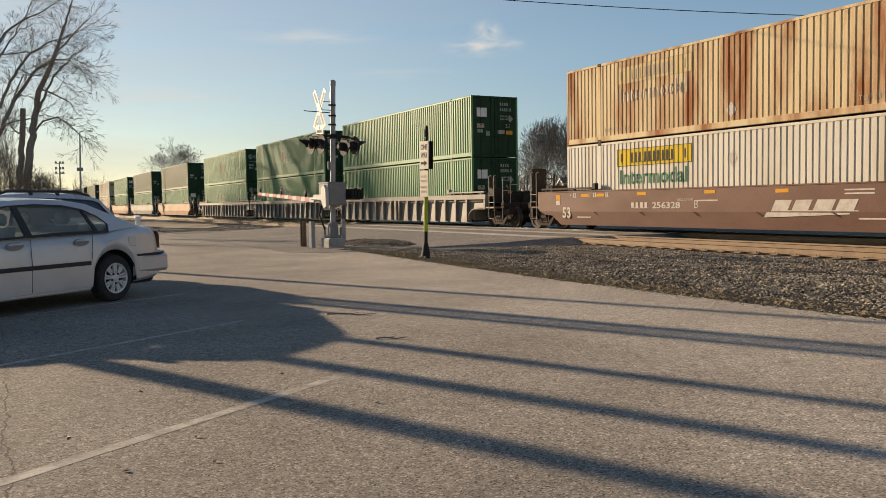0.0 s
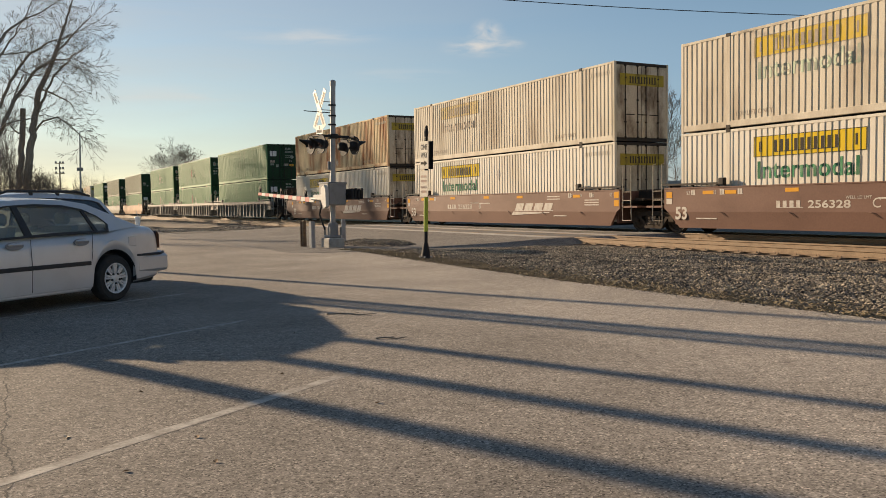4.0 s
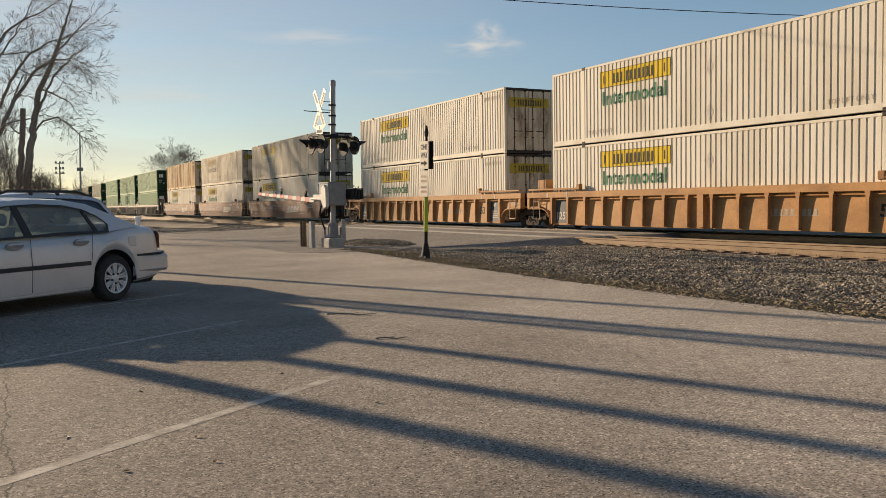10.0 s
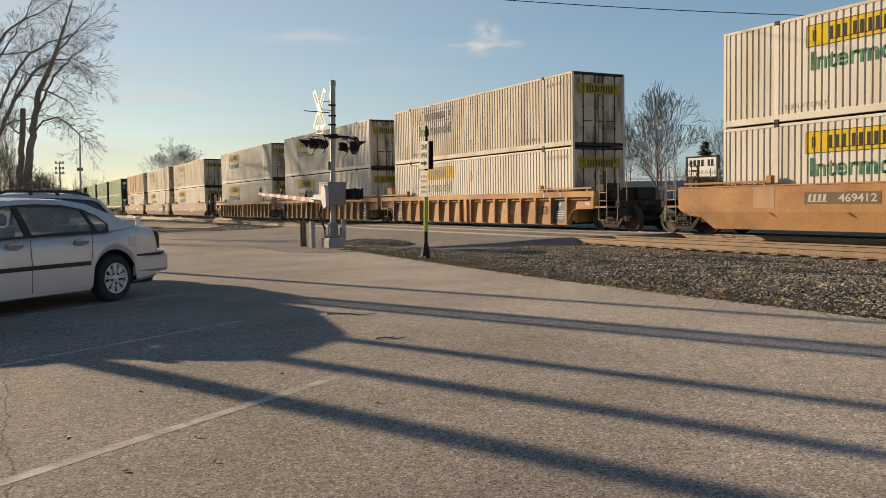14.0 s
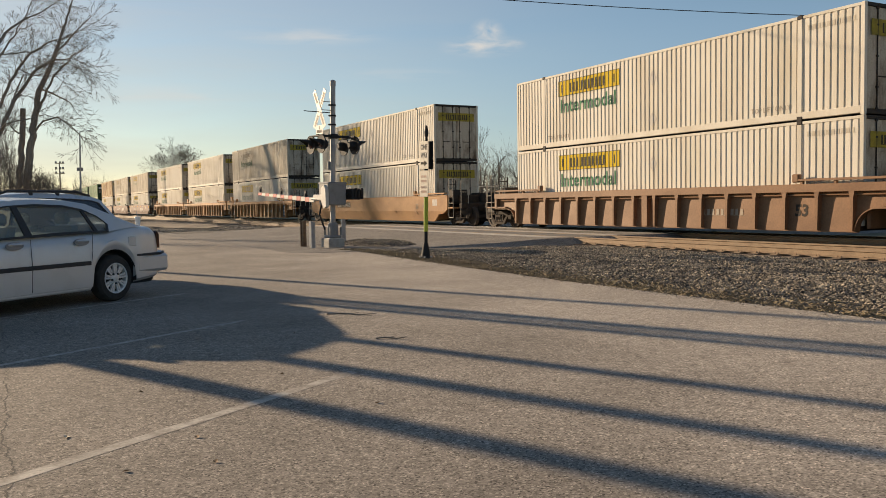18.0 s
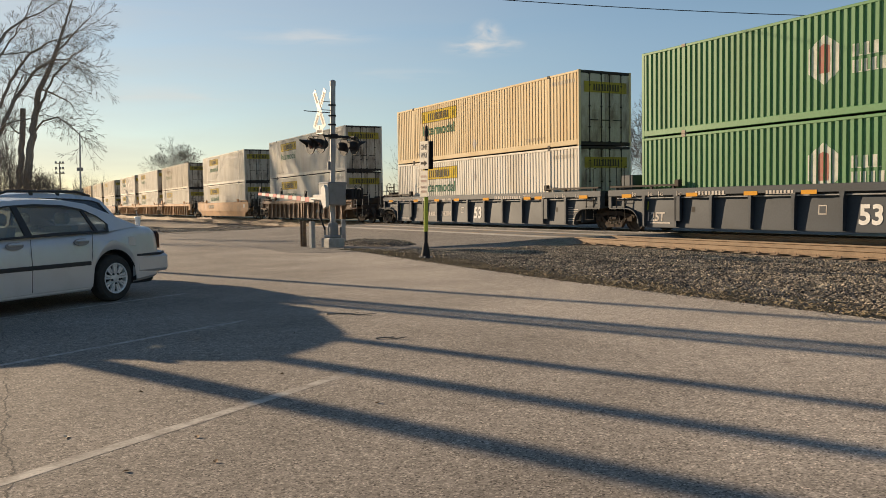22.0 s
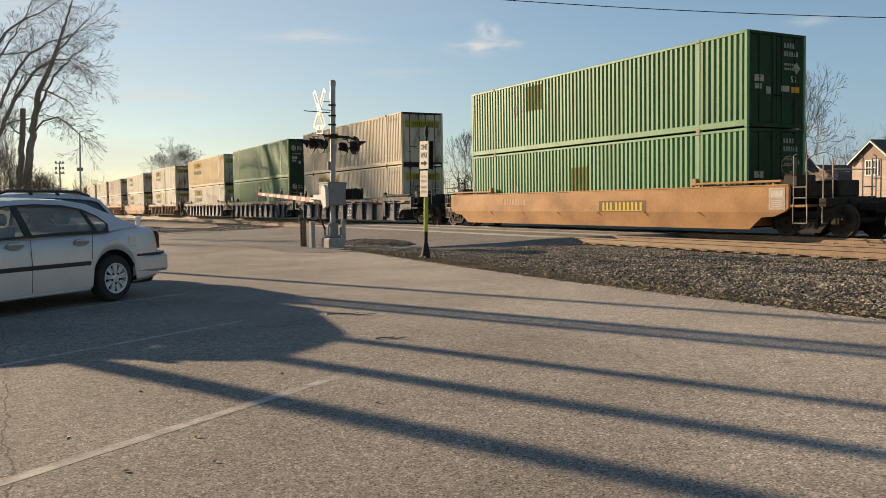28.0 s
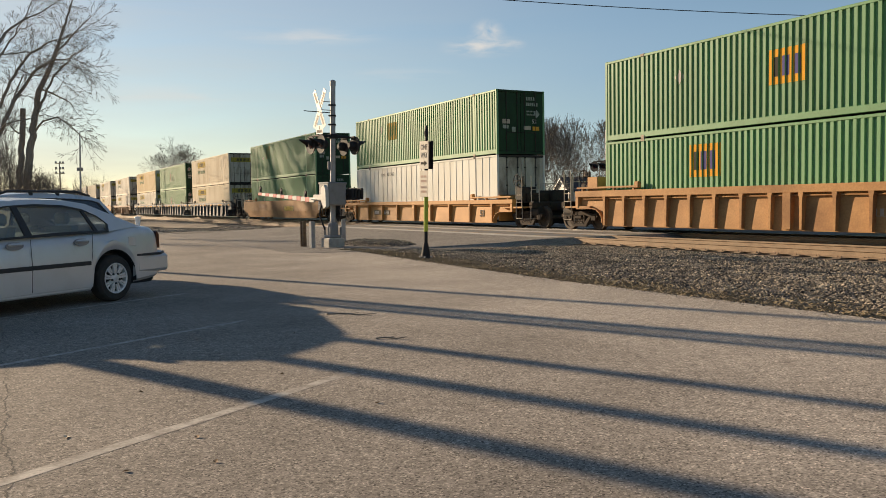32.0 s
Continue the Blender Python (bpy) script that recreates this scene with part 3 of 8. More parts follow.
def road_z(x):
    return 0.012 * smooth01((x - 6.9) / 1.6) - 0.006 * (1 - smooth01((x - 6.6) / 0.9)) + (RAIL - 0.018) * smooth01((x - 8.6) / 7.0) - (RAIL + 0.03) * smooth01((x - 24.5) / 14)


xs = span(6.6, 26, 84) + span(26, 90, 24)[1:]
rows = []
for x in xs:
    y0, y1, z = road_south(x) + 0.06 * noise.noise((x * 3, 1, 2)), road_north(x), road_z(x)
    rows.append([(x, y0 - 0.75, -0.13), (x, y0 - 0.08, z - 0.03), (x, y0, z)] + [(x, y0 + (y1 - y0) * i / 8, z) for i in range(1, 9)] + [(x, y1 + 1.0, -0.13)])
road = Build()
w = len(rows[0])
road.add([p for r in rows for p in r], [(i * w + j, (i + 1) * w + j, (i + 1) * w + j + 1, i * w + j + 1) for i in range(len(rows) - 1) for j in range(w - 1)])
single("road", road, "road_asphalt", "grey asphalt road climbing to the level crossing", "road", kind="structure")


# gravel bed under both tracks
def bed_z(x, y):
    out = smooth01((x - 8.3) / 1.2)
    return -0.02 + 0.03 * out * (1 - smooth01((x - 11.5) / 3.5)) - 0.03 * smooth01((x - 14.2) / 1.4) + 0.035 * noise.noise((x * 0.9, y * 0.6, 0)) * out * (1 - smooth01((x - 14.0) / 1.5)) - 0.06 * smooth01((x - 23) / 2.5)


bed_x = span(7.8, 16, 48) + span(16, 26.5, 30)[1:]
sheet("gravel_bed", bed_x, span(-30, 26, 150), bed_z, "ballast", "dark crushed stone bed beside the tracks", "gravel",
      keep=lambda x, y: x > lot_edge(y) - 0.25 and (y < 21.4 or x < 11.0))
sheet("gravel_bed_north", bed_x, span(40.0, 48, 24) + span(48, 420, 110)[1:], bed_z, "ballast", "dark crushed stone bed beside the tracks", "gravel",
      keep=lambda x, y: y > road_north(x) + 0.2)
# trodden bare earth between the lot and the tracks
sheet("bare_earth", span(8.4, 14.6, 30), span(48, 84, 70), lambda x, y: 0.05 + 0.03 * noise.noise((x * 0.7, y * 0.3, 6)), "soil", "patch of trodden tan earth in the gravel", "ground",
      keep=lambda x, y: ((x - 11.4) / 2.4) ** 2 + ((y - 65) / 14) ** 2 + 0.5 * noise.noise((x * 0.8, y * 0.25, 2)) < 1)
# the small gravel island round the crossing signal
def isle_z(x, y):
    e = ((x - 10.85) / 1.05) ** 2 + ((y - 24.4) / 2.3) ** 2
    return -0.03 + 0.17 * smooth01(1.25 - e) + 0.02 * noise.noise((x * 2, y * 2, 4))
sheet("gravel_island", span(8.2, 12.2, 20), span(19.8, 28.4, 48), isle_z, "ballast", "low gravel island beside the road", "gravel",
      keep=lambda x, y: x > lot_edge(y) - 0.1)


# loose stones on the beds
def stones(name, n, pick, size, mat, label, seed):
    rng = np.random.default_rng(seed)
    base = np.array([(1, 0, 0), (-1, 0, 0), (0, 1, 0), (0, -1, 0), (0, 0, 1), (0, 0, -0.6)], float)
    face = np.array([(0, 2, 4), (2, 1, 4), (1, 3, 4), (3, 0, 4), (2, 0, 5), (1, 2, 5), (3, 1, 5), (0, 3, 5)])
    P = np.array([pick(rng) for _ in range(n)])
    V = base[None] * rng.uniform(0.5, 1.1, (n, 6, 1))
    V += rng.normal(0, 0.12, V.shape)
    a = rng.uniform(0, 2 * np.pi, n)
    c, s = np.cos(a)[:, None], np.sin(a)[:, None]
    sc = size * rng.uniform(0.55, 1.5, n)[:, None]
    X, Y, Z = V[..., 0] * sc, V[..., 1] * sc * 0.75, V[..., 2] * sc * 0.6
    T = np.stack([X * c - Y * s, X * s + Y * c, Z], -1) + P[:, None, :]
    F = face[None] + (np.arange(n) * 6)[:, None, None]
    me = bpy.data.meshes.new(name)
    me.from_pydata(T.reshape(-1, 3).tolist(), [], F.reshape(-1, 3).tolist())
    mt = M[mat]
    me.materials.append(mt)
    return tagged(new(name, me), label, "gravel", kind="stuff")


def by_random_island(mat, low, high):
    n, k = M[mat].node_tree.nodes, M[mat].node_tree.links
    b = n["Principled BSDF"]
    old = b.inputs["Base Color"].links[0].from_socket
    g = n.new("ShaderNodeNewGeometry")
    r = n.new("ShaderNodeMapRange"); r.inputs["To Min"].default_value, r.inputs["To Max"].default_value = low, high
    k.new(g.outputs["Random Per Island"], r.inputs["Value"])
    s = n.new("ShaderNodeVectorMath"); s.operation = "SCALE"
    k.new(old, s.inputs[0]); k.new(r.outputs["Result"], s.inputs["Scale"])
    k.new(s.outputs[0], b.inputs["Base Color"])


by_random_island("stone", 0.12, 1.85)


def on_bed(rng):
    y = -3 + 26 * rng.random() ** 1.15
    x0 = lot_edge(y) - 0.05
    x = x0 + (15.75 - x0) * rng.random()
    if y > 20.0 and x > 10.5 or y > 21.1:
        y -= 4
    return x, y, bed_z(x, y) + 0.008


def on_bed_north(rng):
    y = 45.5 + 50 * rng.random() ** 1.6
    x = 7.7 + 8.0 * rng.random()
    return x, y, bed_z(x, y) + 0.008


def on_isle(rng):
    while True:
        x, y = 8.6 + 3.4 * rng.random(), 20.2 + 7.8 * rng.random()
        if isle_z(x, y) > road_z(x) - 0.005 and x > lot_edge(y) + 0.05:
            return x, y, isle_z(x, y) + 0.006


def on_edge(rng):
    y = -2 + 27 * rng.random()
    x = lot_edge(y) + rng.normal(0.0, 0.10) - abs(rng.normal(0, 0.06))
    return x, y, 0.006


stones("ballast_stones", 70000, on_bed, 0.031, "stone", "loose crushed grey stones of the track bed", 3)
stones("ballast_stones_north", 5000, on_bed_north, 0.05, "stone", "loose crushed grey stones of the track bed", 4)
stones("island_stones", 2600, on_isle, 0.03, "stone", "loose crushed grey stones on the gravel island", 5)
stones("edge_grit", 1600, on_edge, 0.012, "stone", "fine grit strewn along the asphalt edge", 6)


# dry straw blades along the lot's edge
def straw(n, seed):
    rng = random.Random(seed)
    b = Build()
    for _ in range(n):
        y = rng.uniform(9, 22.5) if rng.random() < 0.75 else rng.uniform(3, 9)
        x = lot_edge(y) + abs(rng.gauss(0, 0.38)) + 0.02
        z, a, l = bed_z(x, y) + 0.012, rng.uniform(0, 6.28), rng.uniform(0.04, 0.13)
        d, s = Vector((math.cos(a), math.sin(a), rng.uniform(0, 0.5))) * l, Vector((-math.sin(a), math.cos(a), 0)) * 0.003
        p = Vector((x, y, z))
        b.add([p - s, p + s, p + d + s * 0.3, p + d * 0.5 + Vector((0, 0, 0.012))], [(0, 1, 2), (0, 3, 2), (1, 3, 2)])
    return tagged(new("dry_straw", b.mesh("dry_straw", "straw")), "dry straw and weed litter along the asphalt edge", "litter", kind="stuff")


straw(6000, 8)


# rails: head, web and foot
def rail(name, x, y0, y1, z_top):
    prof = [(-0.07, 0), (0.07, 0), (0.07, 0.012), (0.012, 0.035), (0.012, 0.125), (0.036, 0.138), (0.036, 0.165), (0.028, 0.172),
            (-0.028, 0.172), (-0.036, 0.165), (-0.036, 0.138), (-0.012, 0.125), (-0.012, 0.035), (-0.07, 0.012)]
    b = Build().prism([(x + a, z_top - 0.172 + c) for a, c in prof], y0, y1, "y")
    b.slot = 1
    b.box(x - 0.024, y0, z_top + 0.0005, x + 0.024, y1, z_top + 0.002)
    return b


def track(name, cx, z_top, head, label, ties):
    tr = thing(name, pose(cx, 0, 0), label, "railway track", kind="structure")
    for dx in (-0.7535, 0.7535):
        part("rail", rail("rail", dx, -345, 900, z_top), ["rail_rust", head], tr)
    tie = Build().cbox(-1.3, -0.115, -0.09, 1.3, 0.115, 0.085, 0.015).mesh("tie", "tie_wood")
    plate = Build().cbox(-0.19, -0.1, 0.0, 0.19, 0.1, 0.018, 0.004)
    for dx in (-0.09, 0.09):
        plate.cbox(dx - 0.015, -0.06, 0.018, dx + 0.015, -0.03, 0.05, 0.004).cbox(dx - 0.015, 0.03, 0.018, dx + 0.015, 0.06, 0.05, 0.004)
    plate = plate.mesh("tie_plate", "rail_rust")
    rng = random.Random(2)
    for y in ties:
        t = part("tie", tie, None, tr, m=pose(rng.uniform(-0.05, 0.05), y + rng.uniform(-0.02, 0.02), z_top - 0.275, 0, 0, rng.uniform(-1.2, 1.2)))
        for dx in (-0.7535, 0.7535):
            part("tie_plate", plate, None, t, m=pose(dx, 0, 0.086))
    return tr


track("track_1", NEAR_X, RAIL, "rail_rust", "empty near railway track with rusty rails on wooden ties",
      [-8 + 0.55 * i for i in range(53)] + [45.4 + 0.55 * i for i in range(76)])
track("track_2", TRAIN_X, RAIL, "rail_head", "far railway track that carries the freight train",
      [-8 + 0.55 * i for i in range(53)] + [45.4 + 0.55 * i for i in range(36)])
# crossing panels between and beside the rails
for cx, nm in ((NEAR_X, "crossing_panel_1"), (TRAIN_X, "crossing_panel_2")):
    cp = thing(nm, pose(cx, 0, 0), "concrete crossing panels laid between the rails", "crossing", kind="structure")
    for dx, hw in ((0, 0.655), (-1.15, 0.32), (1.15, 0.32)):
        for i in range(9):
            y = 21.75 + i * 2.44
            part("panel", Build().cbox(dx - hw, y, RAIL - 0.1, dx + hw, y + 2.43, RAIL - 0.004 + 0.004 * (i % 2), 0.01), "concrete" if abs(dx) > 0.5 else "rubber_panel", cp)


# ---- the train ----
CL, CW, CH = 16.15, 2.59, 2.896            # a 53-foot container
HL, HW = CL / 2, CW / 2


def corrugated(b, x, y0, y1, z0, z1, out, pitch=0.214, depth=0.020, floor=0.36, slope=0.035):
    """A ribbed panel on the plane x between two posts; out: -1 faces west, 1 east."""
    n = max(1, round((y1 - y0) / pitch))
    p = (y1 - y0) / n
    ys, xs = [], []
    for i in range(n):
        a = y0 + i * p
        for t, d in ((0.0, depth), (floor, depth), (floor + slope, 0.0), (1 - slope, 0.0)):
            ys.append(a + t * p); xs.append(x - out * d)
    ys.append(y1); xs.append(x - out * depth)
    vs = [(xx, yy, z0) for xx, yy in zip(xs, ys)] + [(xx, yy, z1) for xx, yy in zip(xs, ys)]
    k = len(ys)
    fs = [(i, i + k, i + k + 1, i + 1) if out < 0 else (i, i + 1, i + k + 1, i + k) for i in range(k - 1)]
    b.add(vs, fs)


def flat_ribs(b, x, y0, y1, z0, z1, out, pitch=0.61):
    """A smooth plate wall with narrow raised seams."""
    n = max(1, round((y1 - y0) / pitch))
    p = (y1 - y0) / n
    ys, xs = [y0], [x - out * 0.012]
    for i in range(1, n):
        a = y0 + i * p
        for dy, d in ((-0.014, 0.012), (-0.012, -0.004), (0.012, -0.004), (0.014, 0.012), (0.020, 0.020), (0.025, 0.012)):
            ys.append(a + dy); xs.append(x - out * d)
    ys.append(y1); xs.append(x - out * 0.012)
    vs = [(xx, yy, z0) for xx, yy in zip(xs, ys)] + [(xx, yy, z1) for xx, yy in zip(xs, ys)]
    k = len(ys)
    b.add(vs, [(i, i + k, i + k + 1, i + 1) if out < 0 else (i, i + 1, i + k + 1, i + k) for i in range(k - 1)])


GREEN_RIBS = {"pitch": 0.225, "depth": 0.040, "floor": 0.38, "slope": 0.07}
DEEP_RIBS = {"pitch": 0.225, "depth": 0.050, "floor": 0.42, "slope": 0.06}
WHITE_RIBS = {"pitch": 0.214, "depth": 0.020, "floor": 0.36, "slope": 0.035}


def wrap_marks(c, ribs, body):
    """Presses the painted marks of a container's long side into its ribs."""
    y0, y1 = -HL + 0.1, HL - 0.1
    n = max(1, round((y1 - y0) / ribs["pitch"]))
    p, d, steps = (y1 - y0) / n, ribs["depth"], (0.0, ribs["floor"], ribs["floor"] + ribs["slope"], 1 - ribs["slope"], 1.0)

    def depth(y):
        t = ((y - y0) / p) % 1.0
        return float(np.interp(t, steps, (d, d, 0.0, 0.0, d)))
    for ob in c.children:
        m = ob.matrix_basis
        if not ob.data or abs(m[0][2] + 1) > 1e-6:
            continue
        bm = bmesh.new()
        bm.from_mesh(ob.data)
        bmesh.ops.delete(bm, geom=[f for f in bm.faces if abs(f.normal.z) < 0.5 or f.calc_center_median().z < -0.0005], context="FACES")
        bm.transform(m)
        lift = -HW + 0.012 - m.translation.x + 0.003
        ys = [v.co.y for v in bm.verts]
        for i in range(int((min(ys) - y0) / p) - 1, int((max(ys) - y0) / p) + 2):
            for t in steps[:-1]:
                y = y0 + (i + t) * p
                if min(ys) < y < max(ys):
                    bmesh.ops.bisect_plane(bm, geom=bm.verts[:] + bm.edges[:] + bm.faces[:], dist=1e-5, plane_co=(0, y, 0), plane_no=(0, 1, 0))
        for f in bm.faces:                  # the mark has worn off the flanks of the ribs
            if 1e-4 < depth(f.calc_center_median().y) < d - 1e-4:
                f.material_index = 1
        for v in bm.verts:
            v.co.x = -HW + 0.012 + depth(v.co.y) - lift
        me = bpy.data.meshes.new(ob.data.name)
        bm.to_mesh(me)
        bm.free()
        me.materials.append(ob.data.materials[0])
        me.materials.append(M[body])
        ob.data, ob.matrix_basis = me, Matrix.Identity(4)


def ribs_of(body, door):
    return WHITE_RIBS if "green" not in door else DEEP_RIBS if body == "sage_paint" else GREEN_RIBS


SHELLS = {}
def shell(body, door, plated=False):
    """The meshes of a container in one paint: shared by all containers of that paint."""
    key = (body, door, plated)
    if key in SHELLS:
        return SHELLS[key]
    out = []
    ribs = ribs_of(body, door)
    wall = flat_ribs if plated else lambda *a: corrugated(*a, **ribs)
    for s in (-1, 1):
        b = Build()
        wall(b, s * (HW - 0.012), -HL + 0.1, HL - 0.1, 0.23, CH - 0.09, s)
        out.append(("side_wall", b.mesh("side_wall", body)))
        b = Build()
        x0, x1 = sorted((s * HW, s * (HW - 0.1)))
        b.cbox(x0, -HL + 0.11, 0.045, x1, HL - 0.11, 0.24, 0.012)
        out.append(("bottom_rail", b.mesh("bottom_rail", body)))
        out.append(("top_rail", Build().cbox(x0, -HL + 0.1, CH - 0.1, x1, HL - 0.1, CH - 0.012, 0.012).mesh("top_rail", body)))
        for y in (-6.1, 6.1):
            b = Build().cbox(min(x0, s * (HW + 0.001)), y - 0.08, 0.12, max(x1, s * (HW + 0.001)), y + 0.08, CH - 0.1, 0.012)
            out.append(("lifting_post", b.mesh("lifting_post", body)))
            for z0, z1 in ((0, 0.12), (CH - 0.1, CH + 0.003)):
                b = Build().cbox(x0 - 0.012, y - 0.09, z0, x1 + 0.012, y + 0.09, z1, 0.012)
                out.append(("corner_casting", b.mesh("corner_casting", "steel_dark" if "green" not in door else "logo_ghost")))
        for y0, y1 in ((-HL, -HL + 0.12), (HL - 0.12, HL)):
            out.append(("corner_post", Build().cbox(x0 - 0.001, y0, 0.0, x1 + 0.001, y1, CH - 0.002, 0.012).mesh("corner_post", body)))
    b = Build()                                   # roof with shallow pressings
    b.box(-HW + 0.09, -HL + 0.11, CH - 0.07, HW - 0.09, HL - 0.11, CH - 0.03)
    for i in range(40):
        y = -HL + 0.3 + i * 0.395
        b.box(-HW + 0.2, y, CH - 0.03, HW - 0.2, y + 0.2, CH - 0.018)
    out.append(("roof", b.mesh("roof", body)))
    out.append(("floor", Build().box(-HW + 0.09, -HL + 0.1, 0.05, HW - 0.09, HL - 0.1, 0.2).mesh("floor", "steel_dark")))
    b = Build()                                   # front wall
    b.box(-HW + 0.08, HL - 0.06, 0.03, HW - 0.08, HL - 0.02, CH - 0.06)
    for i in range(8):
        b.box(-HW + 0.2 + i * 0.28, HL - 0.02, 0.15, -HW + 0.34 + i * 0.28, HL, CH - 0.15)
    out.append(("front_wall", b.mesh("front_wall", body)))
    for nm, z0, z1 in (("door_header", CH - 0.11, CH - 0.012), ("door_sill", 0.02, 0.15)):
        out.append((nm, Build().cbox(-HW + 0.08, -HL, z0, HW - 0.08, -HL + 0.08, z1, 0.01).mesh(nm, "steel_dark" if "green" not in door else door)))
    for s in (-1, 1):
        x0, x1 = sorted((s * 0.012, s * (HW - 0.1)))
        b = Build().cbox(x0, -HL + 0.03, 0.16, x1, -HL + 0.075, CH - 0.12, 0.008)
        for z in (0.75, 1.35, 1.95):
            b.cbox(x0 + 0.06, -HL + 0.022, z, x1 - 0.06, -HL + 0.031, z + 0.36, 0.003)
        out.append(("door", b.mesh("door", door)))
        for x in (s * 0.2, s * 0.78):
            b = Build().tube([(x, -HL + 0.005, 0.1), (x, -HL + 0.005, CH - 0.06)], 0.019, 8)
            for z in (0.14, 0.7, 1.5, 2.3, CH - 0.16):
                b.cbox(x - 0.045, -HL - 0.012, z, x + 0.045, -HL + 0.03, z + 0.05, 0.004)
            b.cbox(min(x, x - s * 0.42), -HL - 0.008, 0.98, max(x, x - s * 0.42), -HL + 0.01, 1.015, 0.003)
            out.append(("lock_rod", b.mesh("lock_rod", "steel_dark")))
    SHELLS[key] = out
    return out


def bars(rows, mat):
    """Plain bars for lettering that cannot be read or is a name: rows of (left, base, width, height) on the x-y plane."""
    b = Build()
    for x, y, w, h in rows:
        b.box(x, y, -0.001, x + w, y + h, 0.001)
    return b.mesh("lettering", mat)


MARKS = {}
def lettering_bars(key, mat, n, w, h, gap=0.3, slant=0.0):
    """A row of n upright blocks on a thin common line, as wide in all as w."""
    k = (key, mat, n, w, h)
    if k not in MARKS:
        p, e, rng = w / n, h * 0.08, random.Random(n)
        vs, fs = [], []
        def quad(a, c, z0, z1):
            i = len(vs)
            vs.extend([(a + slant * z0, z0, 0), (c + slant * z0, z0, 0), (c + slant * z1, z1, 0), (a + slant * z1, z1, 0)])
            fs.append((i, i + 1, i + 2, i + 3))
        for i in range(n):
            x0, x1 = i * p, i * p + p * (1 - gap) * rng.uniform(0.85, 1.05)
            quad(x0, x1, e, h)
            quad(x0, x0 + p, 0, e)
        MARKS[k] = Build().add(vs, fs).mesh("lettering", mat)
    return MARKS[k]


def stroke_bars(key, mat, w, h):
    """A name drawn as plain upright strokes in six groups, as wide in all as w."""
    k = (key, mat, w, h)
    if k not in MARKS:
        b, x = Build(), 0.0
        for gap, wide in ((0.05, 1), (0.09, 2), (0.06, 2), (0.06, 2), (0.06, 2), (0.06, 1)):
            for i in range(wide):
                b.box(x, 0, -0.001, x + 0.055, 1, 0.001)
                x += 0.055 + (0.045 if i < wide - 1 else 0.0)
            x += gap
        b.box(0, -0.07, -0.001, x - 0.06, 0, 0.001)
        b.v = [(px * w / (x - 0.06), py * h, pz) for px, py, pz in b.v]
        MARKS[k] = b.mesh("lettering", mat)
    return MARKS[k]


def disc(r, n, mat, squash=1.0):
    return Build().prism([(r * math.cos(2 * math.pi * i / n + math.pi / 2), squash * r * math.sin(2 * math.pi * i / n + math.pi / 2)) for i in range(n)], -0.0012, 0.0012, "z").mesh("emblem", mat)


def plate(w, h, mat):
    return Build().box(0, 0, -0.001, w, h, 0.001).mesh("panel", mat)


def on_side(y, z, lift=0.004):
    return Matrix.Translation((-HW + 0.012 - lift, y, z)) @ SIDE


def on_rear(x, z, lift=0.004):
    return Matrix.Translation((x, -HL + 0.022 - lift, z)) @ REAR


def hauler_mark(c, state):
    """Yellow name board and green lettering on the long side, another board on the doors."""
    board, name, word = {"fresh": ("logo_yellow", "logo_dark", "logo_green"), "worn": ("logo_faded", "logo_ghost", "logo_ghost_green"),
                         "ghost": (None, "logo_dim", "logo_dim_green"), "old": ("logo_pale", "logo_ghost", "logo_ghost")}[state]
    y, w = 5.12, 3.64
    if board:
        part("name_board", plate(w, 0.6, board), None, c, "yellow name board with plain dark blocks", m=on_side(y, 1.98))
    part("name_block", stroke_bars("name", name, 2.1, 0.33), None, c, m=on_side(y - 0.72, 2.115, 0.008))
    for dx in (0.2, 3.3):
        part("emblem", bars([(0, 0.0, 0.08, 0.3)], name), None, c, m=on_side(y - dx, 2.13, 0.008))
    edge = Build()
    for a, e, d, f in ((0, w, 0, 0.018), (0, w, 0.582, 0.6), (0, 0.02, 0.018, 0.582), (w - 0.02, w, 0.018, 0.582)):
        edge.box(a, d, -0.001, e, f, 0.001)
    part("border", edge.mesh("border", name), None, c, m=on_side(y, 1.98, 0.007))
    part("word", letters("Intermodal", 0.70, word, 0.0, 3.3, 0.02), None, c, m=on_side(y - 0.14, 1.36))
    part("door_board", plate(2.1, 0.42, "board_grimy"), None, c, m=on_rear(-1.05, 2.05, 0.03))
    part("door_block", stroke_bars("dname", "logo_dark", 1.25, 0.24), None, c, m=on_rear(-0.6, 2.14, 0.034))


def serial_marks(c, mat="logo_ghost"):
    part("serial_bar", lettering_bars("serial", "serial_faint", 10, 1.5, 0.14), None, c, m=on_side(-6.35, 2.45))
    part("notice", letters("TOP LIFT ONLY", 0.2, mat), None, c, m=on_side(-4.4, 0.36))
    part("notice", letters("TOP LIFT ONLY", 0.2, mat), None, c, m=on_side(5.85, 0.36))


def diamonds(c, ys=((-0.2, 0.6), (-0.2, 2.0))):
    for y, z in ys:
        part("placard", disc(0.2, 4, "mark_white", 1.25), None, c, m=on_side(y, z))


